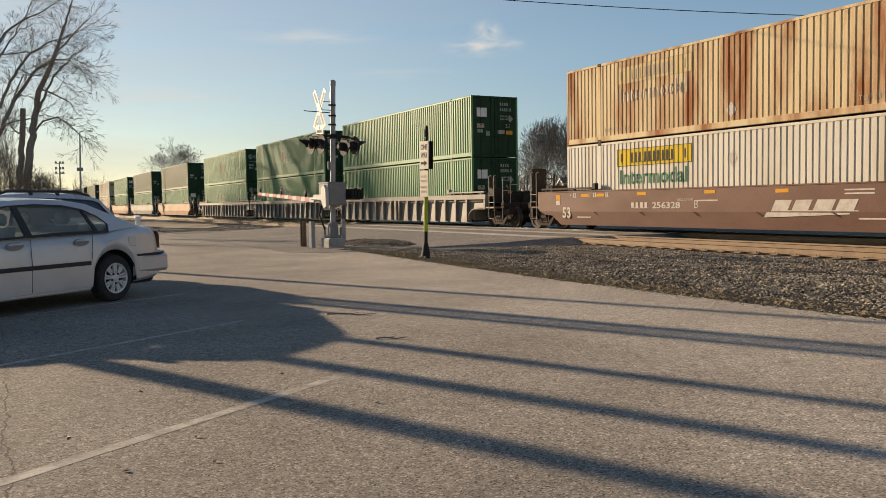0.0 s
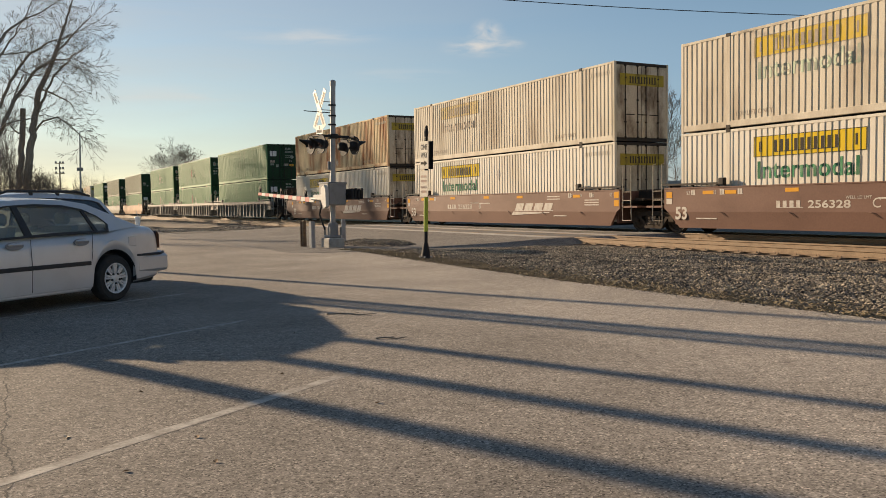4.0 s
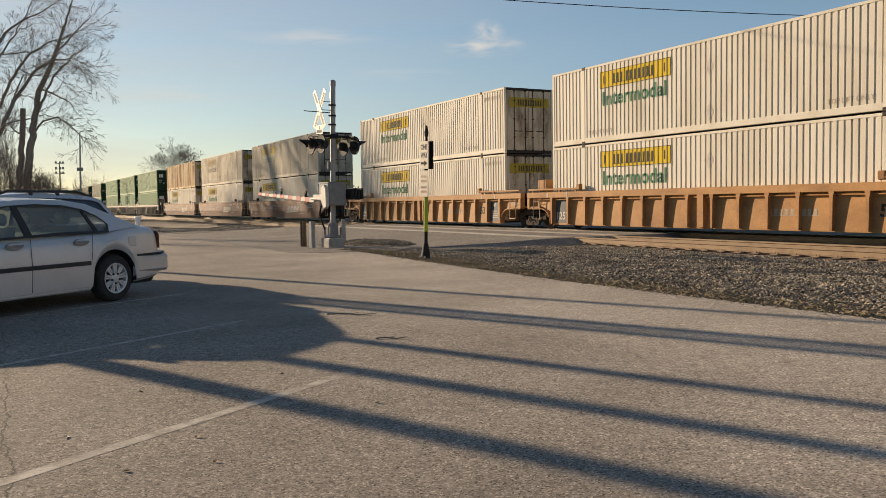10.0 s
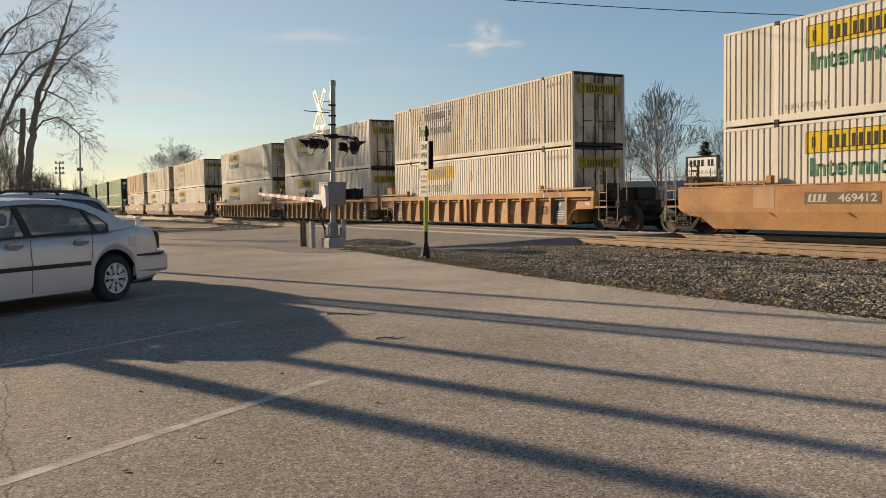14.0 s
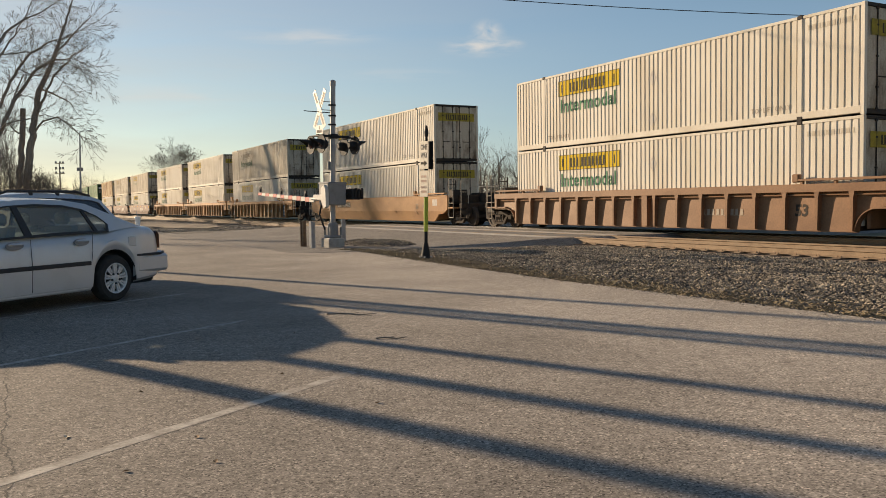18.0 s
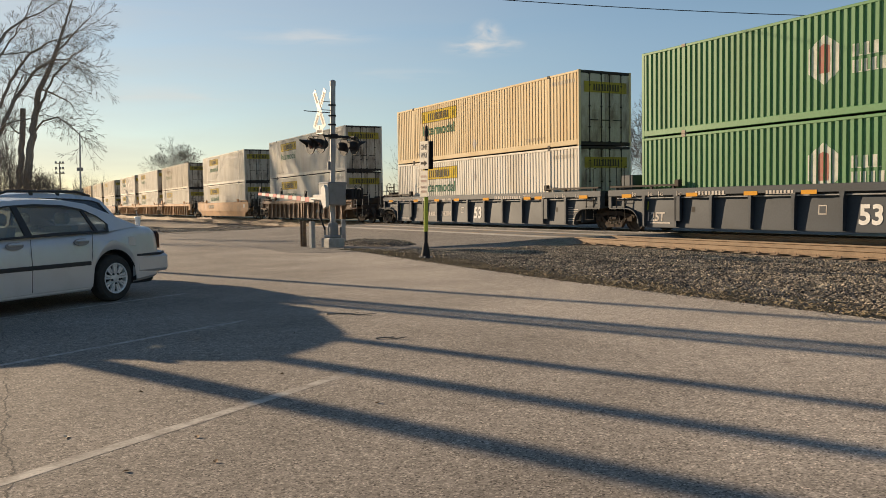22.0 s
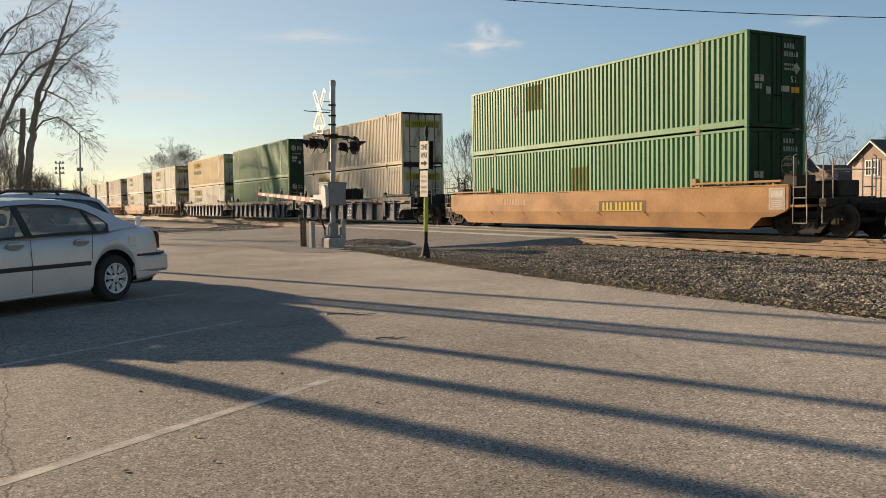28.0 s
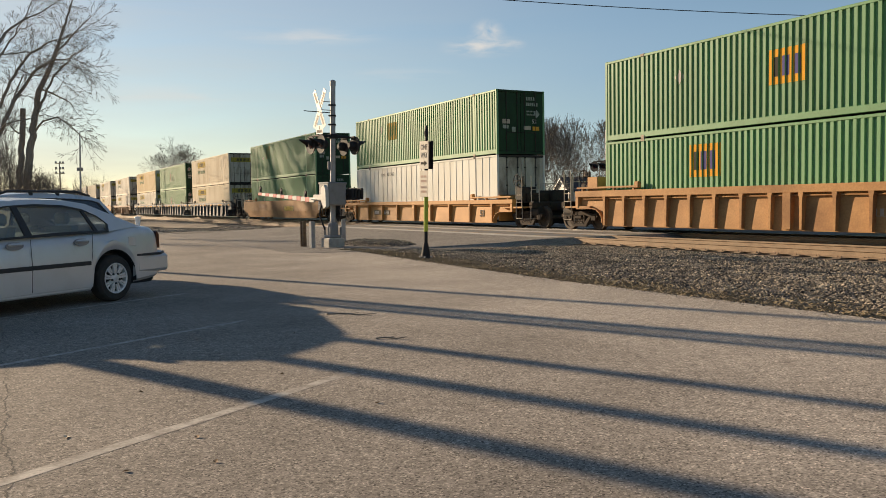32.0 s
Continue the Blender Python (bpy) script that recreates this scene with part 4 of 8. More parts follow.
def hub_mark(c):
    part("emblem", disc(0.56, 6, "hub_white", 1.2), None, c, m=on_side(0.9, 1.58))
    part("emblem", Build().prism([(-0.17, -0.36), (0.17, -0.36), (0.19, 0.0), (0.17, 0.36), (0.0, 0.42), (-0.17, 0.36), (-0.19, 0.0)], -0.001, 0.001, "z").mesh("emblem", "hub_red"), None, c, m=on_side(0.9, 1.58, 0.008))
    for z, n, w in ((1.62, 3, 0.85), (1.2, 5, 1.25)):
        part("name_block", lettering_bars("hub", "hub_white", n, w, 0.33), None, c, m=on_side(0.05, z - 0.1))
    part("emblem", disc(0.2, 6, "door_lettering", 1.2), None, c, m=on_rear(-0.85, 2.2, 0.03))
    part("emblem", plate(0.16, 0.2, "hub_red"), None, c, m=on_rear(-0.93, 2.1, 0.034))
    for z, n in ((2.22, 3), (2.06, 4)):
        part("name_block", lettering_bars("hubd", "door_lettering", n, 0.1 * n, 0.11), None, c, m=on_rear(-0.58, z, 0.03))
    part("name_block", lettering_bars("hubn", "door_lettering", 8, 0.7, 0.08), None, c, m=on_rear(-0.95, 1.72, 0.03))


def block_mark(c, y, z, size=1.2, faded=False):
    """A square orange mark with plain blocks, dark and blue or bleached out."""
    part("emblem", plate(size * 1.25, size, "mark_bleached" if faded else "logo_orange"), None, c, "bleached orange square mark" if faded else "orange square mark with dark blocks", m=on_side(y, z))
    for dx, w, mat in ((0.14, 0.2, "mark_worn"), (0.46, 0.24, "mark_worn"), (0.84, 0.2, "mark_worn")) if faded else ((0.14, 0.2, "logo_dark"), (0.46, 0.24, "logo_blue"), (0.84, 0.2, "logo_blue")):
        part("block", plate(w * size, 0.56 * size, mat), None, c, m=on_side(y - dx * size, z + 0.22 * size, 0.008))


def door_marks(c, mat="door_lettering", length="53"):
    part("serial_bar", lettering_bars("dser", mat, 4, 0.5, 0.15), None, c, m=on_rear(0.28, 2.45, 0.03))
    part("serial_bar", lettering_bars("dser2", mat, 6, 0.66, 0.15), None, c, m=on_rear(0.28, 2.2, 0.03))
    part("length_mark", letters(length, 0.26, "mark_white"), None, c, m=on_rear(0.58, 1.42, 0.03))
    part("placard", disc(0.17, 4, mat, 1.1), None, c, m=on_rear(0.85, 1.85, 0.03))
    for x, z, w, h, tint in ((0.62, 1.1, 0.36, 0.18, "reflector"), (0.15, 1.12, 0.38, 0.18, "logo_ghost"), (-1.0, 1.38, 0.4, 0.2, "logo_ghost"), (-0.98, 1.16, 0.3, 0.16, "door_lettering"), (-0.5, 1.02, 0.2, 0.22, "door_lettering")):
        part("sticker", plate(w, h, tint), None, c, m=on_rear(x, z, 0.03))
    for z in (1.92, 1.78):
        part("notice", lettering_bars("dnote", mat, 6, 0.5, 0.07), None, c, m=on_rear(0.3, z, 0.03))


LOOKS = {
    # name: (body, door, plated, label, marks)
    "white": ("white_paint", "door_white", False, "white ribbed steel freight container with yellow name board", lambda c: (hauler_mark(c, "fresh"), serial_marks(c), diamonds(c))),
    "worn": ("white_paint", "door_white", False, "white ribbed freight container with faded orange board", lambda c: (hauler_mark(c, "worn"), serial_marks(c), diamonds(c))),
    "grimy": ("grimy_white_paint", "door_white", False, "grimy white ribbed freight container with faded yellow board", lambda c: (hauler_mark(c, "worn"), serial_marks(c), diamonds(c, ((-0.2, 0.6),)))),
    "ghost": ("grimy_white_paint", "door_white", False, "grimy white ribbed freight container with ghosted lettering", lambda c: (hauler_mark(c, "ghost"), serial_marks(c), diamonds(c, ((-0.2, 0.6),)))),
    "old": ("grimy_white_paint", "door_white", False, "dirty white ribbed freight container with old dark lettering", lambda c: (hauler_mark(c, "old"), serial_marks(c))),
    "ivory": ("ivory_paint", "door_white", False, "ivory ribbed freight container with yellow name board", lambda c: (hauler_mark(c, "fresh"), serial_marks(c), diamonds(c))),
    "cream": ("cream_paint", "door_white", False, "sun-yellowed cream ribbed freight container with yellow board", lambda c: (hauler_mark(c, "fresh"), serial_marks(c), diamonds(c, ((-0.2, 0.6),)))),
    "rusty": ("rusty_paint", "door_white", False, "badly rusted cream freight container with faded lettering", lambda c: (hauler_mark(c, "old"), serial_marks(c), diamonds(c, ((-0.15, 0.58),)))),
    "hub": ("green_paint", "door_green", False, "green ribbed freight container with white and red emblem", lambda c: (hub_mark(c), door_marks(c))),
    "emp_low": ("sage_paint", "door_green", False, "green ribbed freight container with orange square mark", lambda c: (block_mark(c, 3.89, 1.48, 1.04), door_marks(c))),
    "emp_high": ("sage_paint", "door_green", False, "green ribbed freight container with orange square mark", lambda c: (block_mark(c, 0.77, 1.12, 1.0), door_marks(c), diamonds(c, ((4.35, 1.86),)))),
    "emp_faded": ("sage_paint", "door_green", False, "green ribbed freight container with worn markings", lambda c: (door_marks(c), diamonds(c, ((4.4, 1.75),)), part("sticker", plate(1.25, 1.0, "mark_worn"), None, c, "worn orange mark", m=on_side(3.62, 1.65)))),
    "emp_worn_low": ("sage_paint", "door_green", False, "green ribbed freight container with worn markings", lambda c: (door_marks(c), diamonds(c, ((4.4, 1.3),)), part("sticker", plate(1.1, 1.0, "mark_worn"), None, c, "worn orange mark", m=on_side(0.56, 1.05)))),
    "emp_mid": ("sage_paint", "door_green", False, "green ribbed freight container with orange square mark", lambda c: (block_mark(c, 3.46, 1.45, 0.95, True), door_marks(c), diamonds(c, ((4.35, 2.1),)))),
    "plain_green": ("green_paint", "door_green", False, "plain green ribbed freight container", lambda c: (door_marks(c), part("sticker", plate(0.55, 0.42, "logo_white"), None, c, m=on_rear(-1.0, 1.9, 0.03)))),
    "olive": ("olive_paint", "door_green", False, "olive green ribbed freight container with dusty sides", lambda c: (door_marks(c),)),
    "tan": ("tan_paint", "door_white", False, "tan ribbed freight container with dusty sides", lambda c: (hauler_mark(c, "worn"),)),
    "reefer": ("plated_white", "door_white", True, "smooth white plated freight container with riveted seams", lambda c: (part("serial_bar", lettering_bars("rs", "logo_dark", 4, 0.55, 0.15, 0.5), None, c, m=on_side(4.4, 2.36, 0.02)), part("serial_number", letters("637362", 0.24, "logo_dark", 0.001, 0.95), None, c, m=on_side(3.65, 2.36, 0.02)),)),
}
MADE = {}


def container(look_name, y, z):
    if look_name not in MADE:
        body, door, plated, label, marks = LOOKS[look_name]
        c = thing("container", pose(TRAIN_X, y, z), label, "container", group="containers on the train")
        for nm, me in shell(body, door, plated):
            part(nm, me, None, c)
        marks(c)
        if not plated:
            wrap_marks(c, ribs_of(body, door), body)
        MADE[look_name] = c
        return c
    return copy_thing(MADE[look_name], pose(TRAIN_X, y, z))


# ---- well cars: heights above the rail ----
WX = 1.53                                   # half width over the side plates
WELL = {}


def wheelset():
    b = Build()
    for s in (-1, 1):
        prof = [(0.0, s * 0.66), (0.10, s * 0.66), (0.12, s * 0.69), (0.33, s * 0.70), (0.36, s * 0.665), (0.485, s * 0.665), (0.485, s * 0.70), (0.46, s * 0.715), (0.45, s * 0.80),
                (0.36, s * 0.80), (0.33, s * 0.765), (0.14, s * 0.74), (0.12, s * 0.80), (0.085, s * 0.80), (0.085, s * 1.02), (0.0, s * 1.02)]
        b.lathe(prof, 24, "x")
        for k in range(3):                  # cap bolts
            a = 2 * math.pi * k / 3
            b.lathe([(0.018, s * 1.015), (0.018, s * 1.045), (0.0, s * 1.045)], 6, "x", at=(0, 0.05 * math.cos(a), 0.05 * math.sin(a)))
    b.tube([(-0.7, 0, 0), (0.7, 0, 0)], 0.085, 10)
    return b.mesh("wheelset", "wheel_steel", True)


def sideframe(s):
    """Cast truss side of a truck, with its spring nest."""
    x0, x1 = sorted((s * 0.93, s * 1.05))
    b = Build()
    top = [(-1.12, 0.50), (-1.12, 0.62), (-0.72, 0.66), (-0.35, 0.74), (0.35, 0.74), (0.72, 0.66), (1.12, 0.62), (1.12, 0.50), (0.72, 0.50), (0.4, 0.58), (-0.4, 0.58), (-0.72, 0.50)]
    b.prism(top, x0, x1, "x")
    b.prism([(-0.72, 0.50), (-0.6, 0.53), (-0.28, 0.26), (0.28, 0.26), (0.6, 0.53), (0.72, 0.50), (0.40, 0.14), (-0.40, 0.14)], x0, x1, "x")
    for y in (-0.34, 0.26):
        b.box(x0, y, 0.24, x1, y + 0.08, 0.6)
    xm = s * 1.0
    for y in (-0.89, 0.89):                 # bearing housings
        b.cbox(x0 - 0.02, y - 0.15, 0.36, x1 + 0.02, y + 0.15, 0.58, 0.03)
    b.cbox(min(xm, xm + s * 0.1), -0.2, 0.44, max(xm, xm + s * 0.1), 0.2, 0.56, 0.02)
    return b.mesh("sideframe", "truck_steel")


def springs(s):
    b = Build()
    for y in (-0.17, 0.0, 0.17):
        b.tube([(s * 1.02 + 0.065 * math.cos(a * 1.3), y + 0.065 * math.sin(a * 1.3), 0.27 + a * 0.012) for a in range(22)], 0.016, 5)
    return b.mesh("spring_nest", "spring_steel")


TRUCK = []
def truck(parent, y):
    if not TRUCK:
        bol = Build().cbox(-1.0, -0.2, 0.42, 1.0, 0.2, 0.66, 0.03).cbox(-0.3, -0.3, 0.6, 0.3, 0.3, 0.74, 0.03)
        bol.tube([(-0.75, -0.55, 0.5), (0.75, -0.55, 0.5)], 0.05, 6).tube([(-0.75, 0.55, 0.5), (0.75, 0.55, 0.5)], 0.05, 6)
        TRUCK.extend([bol.mesh("truck", "truck_steel"), sideframe(-1), sideframe(1), wheelset(), springs(-1), springs(1)])
    t = part("truck", TRUCK[0], None, parent, m=pose(0, y, 0))
    part("sideframe", TRUCK[1], None, t), part("sideframe", TRUCK[2], None, t)
    part("spring_nest", TRUCK[4], None, t), part("spring_nest", TRUCK[5], None, t)
    for dy in (-0.89, 0.89):
        WHEELS.append(part("wheelset", TRUCK[3], None, t, m=pose(0, dy, 0.457)))
    return t


WHEELS = []


def ladder_meshes(s, e, y0):
    """Hand grips and a stirrup at one corner: s the side, e the end."""
    b = Build()
    x = s * (WX - 0.02)
    for y in (y0, y0 + 0.42):
        b.tube([(x, e * y, 0.9), (x, e * y, 2.3), (x - s * 0.12, e * y, 2.34)], 0.017, 6)
    for z in (1.12, 1.42):
        b.tube([(x, e * y0, z), (x, e * (y0 + 0.42), z)], 0.013, 6)
    b.tube([(x, e * (y0 - 0.02), 0.95), (x, e * (y0 - 0.02), 0.42), (x, e * (y0 + 0.44), 0.42), (x, e * (y0 + 0.44), 0.95)], 0.016, 6)
    return b


def well_smooth(paint_, reach):
    """A plate-sided well: folded side sheets, slanted at the ends. reach: how far they go at the rear (-1) and front (1)."""
    out = []
    r0, r1 = reach[-1], reach[1]
    grip = Build().tube([(0, -0.13, 0), (-0.02, 0.03, 0.12), (-0.005, 0.13, 0.12)], 0.012, 5).mesh("grip", paint_)
    for s in (-1, 1):
        b = Build()
        xo, xi = s * WX, s * (WX - 0.09)
        up = [(-r0, 0.84), (-r0, 1.47), (r1, 1.47), (r1, 0.84), (r1 - 0.14, 0.73), (-r0 + 0.14, 0.73)]
        b.prism(up, min(xo, xi), max(xo, xi), "x")
        # lower sheet leans in
        def foot(r):
            return [(r - 0.16, 0.73), (r - 0.5, 0.60), (r - 0.95, 0.57), (r - 1.45, 0.21)] if r > 9 else [(r - 0.16, 0.73), (r - 0.61, 0.21)]
        lo = [(-y, z) for y, z in foot(r0)][::-1] + foot(r1)
        n = len(lo)
        lean = [s * 0.08 * (0.73 - z) / 0.52 for y, z in lo]
        vs = [(xo - d, y, z) for (y, z), d in zip(lo, lean)] + [(xi - d, y, z) for (y, z), d in zip(lo, lean)]
        b.add(vs, [tuple(range(n)), tuple(range(2 * n - 1, n - 1, -1))] + [(i, n + i, n + (i + 1) % n, (i + 1) % n) for i in range(n)])
        out.append(("side_sheet", b.mesh("side_sheet", paint_), None))
        out.append(("top_flange", Build().cbox(min(xo + s * 0.015, xi - s * 0.03), -r0, 1.47, max(xo + s * 0.015, xi - s * 0.03), r1, 1.515, 0.008).mesh("top_flange", paint_), None))
        if s < 0:
            for i in range(6):
                out.append(("grip", grip, pose(xo - 0.01, -6.4 + i * 2.5, 0.6)))
    return out


def panel_depth(z):
    """How far the pressed side sheet of a ribbed well lies behind the top chord at a height."""
    return 0.115 + 0.06 * (z - 0.22) / 1.05


def well_ribbed(paint_, reach, places, low=1.0):
    """A ribbed well: top chord, pressed panels, tapered stakes and an arched cut over the trucks."""
    out = []
    for s in (-1, 1):
        xo, xi = s * WX, s * (WX - 0.222)
        a, c = min(xo, xi), max(xo, xi)
        out.append(("top_chord", Build().cbox(a, -9.62, 1.27, c, 9.62, 1.50, 0.012).mesh("top_chord", paint_), None))
        xp, xq = s * (WX - 0.155), s * (WX - 0.175)
        arc = [(8.0 + 0.62 * (1 - math.cos(math.pi / 2 * i / 8)), 0.22 + 0.60 * math.sin(math.pi / 2 * i / 8)) for i in range(9)] + [(9.55, 0.82)]
        prof = [(-y, z) for y, z in arc[::-1]] + arc + [(9.55, 1.3), (-9.55, 1.3)]
        pan = Build().prism(prof, min(xp, xq), max(xp, xq), "x")        # the sheet leans out towards its foot
        pan.v = [(x + s * (0.155 - panel_depth(z)), y, z) for x, y, z in pan.v]
        out.append(("side_panel", pan.mesh("side_panel", paint_), None))
        out.append(("bottom_chord", Build().cbox(min(s * (WX - 0.12), s * (WX - 0.24)), -7.98, 0.19, max(s * (WX - 0.12), s * (WX - 0.24)), 7.98, 0.25, 0.01).mesh("bottom_chord", paint_), None))
        stake = Build()
        stake.prism([(-0.085, 1.28), (0.085, 1.28), (0.05, 1.1), (0.038, 0.23), (-0.038, 0.23), (-0.05, 1.1)][::-1], min(xo + s * 0.004, xo - s * 0.215), max(xo + s * 0.004, xo - s * 0.215), "x")
        sm = stake.mesh("stake", paint_)
        for y in places:
            out.append(("stake", sm, pose(0, y, 0)))
        if paint_ != "well_grey":           # a broad stake in the middle
            out.append(("stake", Build().cbox(min(xo + s * 0.006, xo - s * 0.2), -0.2, 0.24, max(xo + s * 0.006, xo - s * 0.2), 0.08, 1.28, 0.01).mesh("stake", paint_), None))
        out.append(("air_pipe", Build().tube([(s * (WX - 0.09), -9.2, 1.195), (s * (WX - 0.09), 9.2, 1.195)], 0.022, 6).mesh("air_pipe", "galvanised" if paint_ == "well_grey" else paint_), None))
        for e in (-1, 1):                   # fender lip along the arch
            b = Build()
            lip = [(e * y, z) for y, z in arc]
            x0, x1 = s * (WX - 0.22), s * (WX - 0.005)
            n = len(lip)
            b.add([(x0, y, z) for y, z in lip] + [(x1, y, z) for y, z in lip] + [(x0, y, z + 0.03) for y, z in lip] + [(x1, y, z + 0.03) for y, z in lip],
                  [(i, i + 1, n + i + 1, n + i) for i in range(n - 1)] + [(2 * n + i, 3 * n + i, 3 * n + i + 1, 2 * n + i + 1) for i in range(n - 1)] + [(n + i, n + i + 1, 3 * n + i + 1, 3 * n + i) for i in range(n - 1)])
            out.append(("fender", b.mesh("fender", paint_), None))
            out.append(("end_post", Build().cbox(a, min(e * 9.42, e * 9.6), 0.84, c, max(e * 9.42, e * 9.6), 1.27, 0.015).mesh("end_post", paint_), None))
    if low < 1.0:                           # a shallower car of the same kind
        for me in {o[1].name: o[1] for o in out}.values():
            for v in me.vertices:
                v.co.z = 0.22 + (v.co.z - 0.22) * low
    return out


def well_car(style, paint_, y, trucks, ends, marks=None):
    """One well. trucks: which ends carry one (-1 rear, 1 front); ends: which of them also bear a coupler."""
    key = (style, paint_, trucks, ends, marks)
    m = pose(TRAIN_X, y, RAIL)
    if key in WELL:
        ob = copy_thing(WELL[key], m)
        for o in ob.children_recursive:
            if o.name.startswith("wheelset"):
                WHEELS.append(o)
        return ob
    label = {"well_brown": "brown plate-sided double-stack well car with white lettering", "well_orange": "orange steel double-stack well car, dusty and rust-streaked",
             "well_amber": "amber yellow shallow double-stack well car", "well_tan": "faded tan steel double-stack well car", "well_rust": "rust-brown ribbed double-stack well car",
             "well_grey": "dark grey ribbed double-stack well car with orange reflectors", "well_drab": "dusty grey-brown ribbed double-stack well car"}[paint_]
    w = thing("well_car", m, label, "freight car", group="well cars of the train")
    WELL[key] = w
    reach = {e: 9.75 if e in ends else 8.6 for e in (-1, 1)}
    for nm, me, mm in (well_smooth if style == "smooth" else (lambda p, r: well_ribbed(p, r, [0.15 + 1.52 * k for k in range(-5, 6)] if p == "well_grey" else [-7.9 + 15.8 * k / 8 for k in range(9)] if p == "well_amber" else [-7.9 + 15.8 * k / 15 for k in range(16)], 0.8 if p == "well_amber" else 1.0)))(paint_, reach):
        part(nm, me, None, w, m=mm)
    b = Build()
    for i in range(9):                      # open floor of the well
        yy = -7.6 + i * 1.9
        b.cbox(-1.36, yy - 0.2, 0.22, 1.36, yy + 0.2, 0.34, 0.01)
    b.box(-1.36, -8.0, 0.24, -1.2, 8.0, 0.36).box(1.2, -8.0, 0.24, 1.36, 8.0, 0.36)
    part("well_floor", b, "steel_dark", w)
    for e in (-1, 1):
        b = Build().cbox(-1.34, min(e * 8.2, e * 8.32), 0.3, 1.34, max(e * 8.2, e * 8.32), 1.46, 0.015)
        part("bulkhead", b, paint_, w)
        joint = e in trucks and e not in ends or e not in trucks
        reach = 9.55 if joint else 10.9
        b = Build().cbox(-0.42, min(e * 8.3, e * reach), 0.74, 0.42, max(e * 8.3, e * reach), 1.08, 0.03)
        b.cbox(-1.3, min(e * 8.3, e * 8.95), 1.0, 1.3, max(e * 8.3, e * 8.95), 1.12, 0.02)
        if not joint:
            b.cbox(-1.3, min(e * 10.55, e * 10.8), 0.86, 1.3, max(e * 10.55, e * 10.8), 1.1, 0.02)
        part("end_sill", b, "truck_steel", w)
        for s in (-1, 1):
            # raised guide along the outer 40-foot mark
            b = Build()
            x0, x1 = sorted((s * (WX + 0.01), s * (WX - 0.14)))
            far = 9.5 if e in ends or style != "smooth" else 8.7
            b.cbox(x0, min(e * 6.2, e * far), 1.575, x1, max(e * 6.2, e * far), 1.645, 0.01)
            for yy in (6.35, 7.4, far - 0.3):
                b.box(x0 + 0.03, e * yy - 0.04, 1.5, x1 - 0.03, e * yy + 0.04, 1.6)
            b.cbox(x0 - 0.005, min(e * 6.05, e * 6.28), 1.545, x1 + 0.005, max(e * 6.05, e * 6.28), 1.78, 0.03)
            part("guide", b, "steel_dark" if paint_ in ("well_brown", "well_grey") else paint_, w, m=pose(0, 0, -0.256) if paint_ == "well_amber" else None)
        for s in (-1, 1):
            part("ladder", ladder_meshes(s, e, 9.9 if e in ends else 8.75), "handrail" if paint_ != "well_grey" else "steel_dark", w)
            b = Build()
            b.cbox(min(s * 0.6, s * (WX - 0.02)), min(e * 8.75, e * (10.3 if e in ends else 9.5)), 0.86, max(s * 0.6, s * (WX - 0.02)), max(e * 8.75, e * (10.3 if e in ends else 9.5)), 0.93, 0.01)
            part("step", b, paint_, w)
        if not joint:
            b = Build().cbox(-0.13, min(e * 10.9, e * 11.55), 0.72, 0.13, max(e * 10.9, e * 11.55), 0.98, 0.03)
            b.cbox(-0.2, min(e * 11.45, e * 11.79), 0.66, 0.2, max(e * 11.45, e * 11.79), 1.02, 0.05)
            part("coupler", b, "truck_steel", w)
            b = Build()
            for s in (-1, 1):               # end platform posts and rails
                b.tube([(s * 1.25, e * 10.65, 1.1), (s * 1.25, e * 10.65, 2.2), (s * 0.85, e * 10.65, 2.2), (s * 0.85, e * 10.65, 1.1)], 0.02, 6)
                b.tube([(s * 1.28, e * 10.65, 1.0), (s * 1.28, e * 10.65, 0.42), (s * 0.9, e * 10.65, 0.42), (s * 0.9, e * 10.65, 1.0)], 0.018, 6)
                b.tube([(s * 1.25, e * 10.65, 1.65), (s * 0.85, e * 10.65, 1.65)], 0.015, 6)
            b.tube([(-0.85, e * 10.65, 1.9), (0.85, e * 10.65, 1.9)], 0.016, 6)
            part("end_railing", b, "handrail", w)
            if paint_ == "well_brown":
                part("end_panel", Build().cbox(-1.22, min(e * 10.58, e * 10.63), 0.5, -0.5, max(e * 10.58, e * 10.63), 2.5, 0.01), "steel_dark", w, "dark steel end panel")
            part("brake_gear", Build().cbox(-0.62, min(e * 8.4, e * 10.7), 0.2, 0.62, max(e * 8.4, e * 10.7), 0.78, 0.04).lathe([(0.0, -0.3), (0.2, -0.3), (0.2, 0.3), (0.0, 0.3)], 14, "y", at=(-0.9, e * 10.62, 0.72)), "steel_dark", w)
            b = Build().cbox(-1.1, min(e * 8.95, e * 10.6), 1.1, 1.1, max(e * 8.95, e * 10.6), 1.14, 0.006)
            part("walkway", b, "steel_dark", w)
            b = Build().cbox(-0.9, min(e * 9.2, e * 9.9), 1.14, 0.3, max(e * 9.2, e * 9.9), 1.52, 0.04)
            part("brake_stand", b, "truck_steel", w)
            b = Build().cbox(0.2, min(e * 9.1, e * 10.1), 1.14, 1.1, max(e * 9.1, e * 10.1), 1.62, 0.04)
            part("equipment_case", b, "steel_dark", w)
            b = Build().cbox(-1.15, min(e * 9.25, e * 9.75), 1.14, -0.35, max(e * 9.25, e * 9.75), 1.78, 0.04).tube([(-0.9, e * 9.5, 1.7), (-0.9, e * 9.5, 2.25)], 0.04, 6)
            part("equipment_case", b, "steel_dark", w, "dark steel equipment on the end platform")
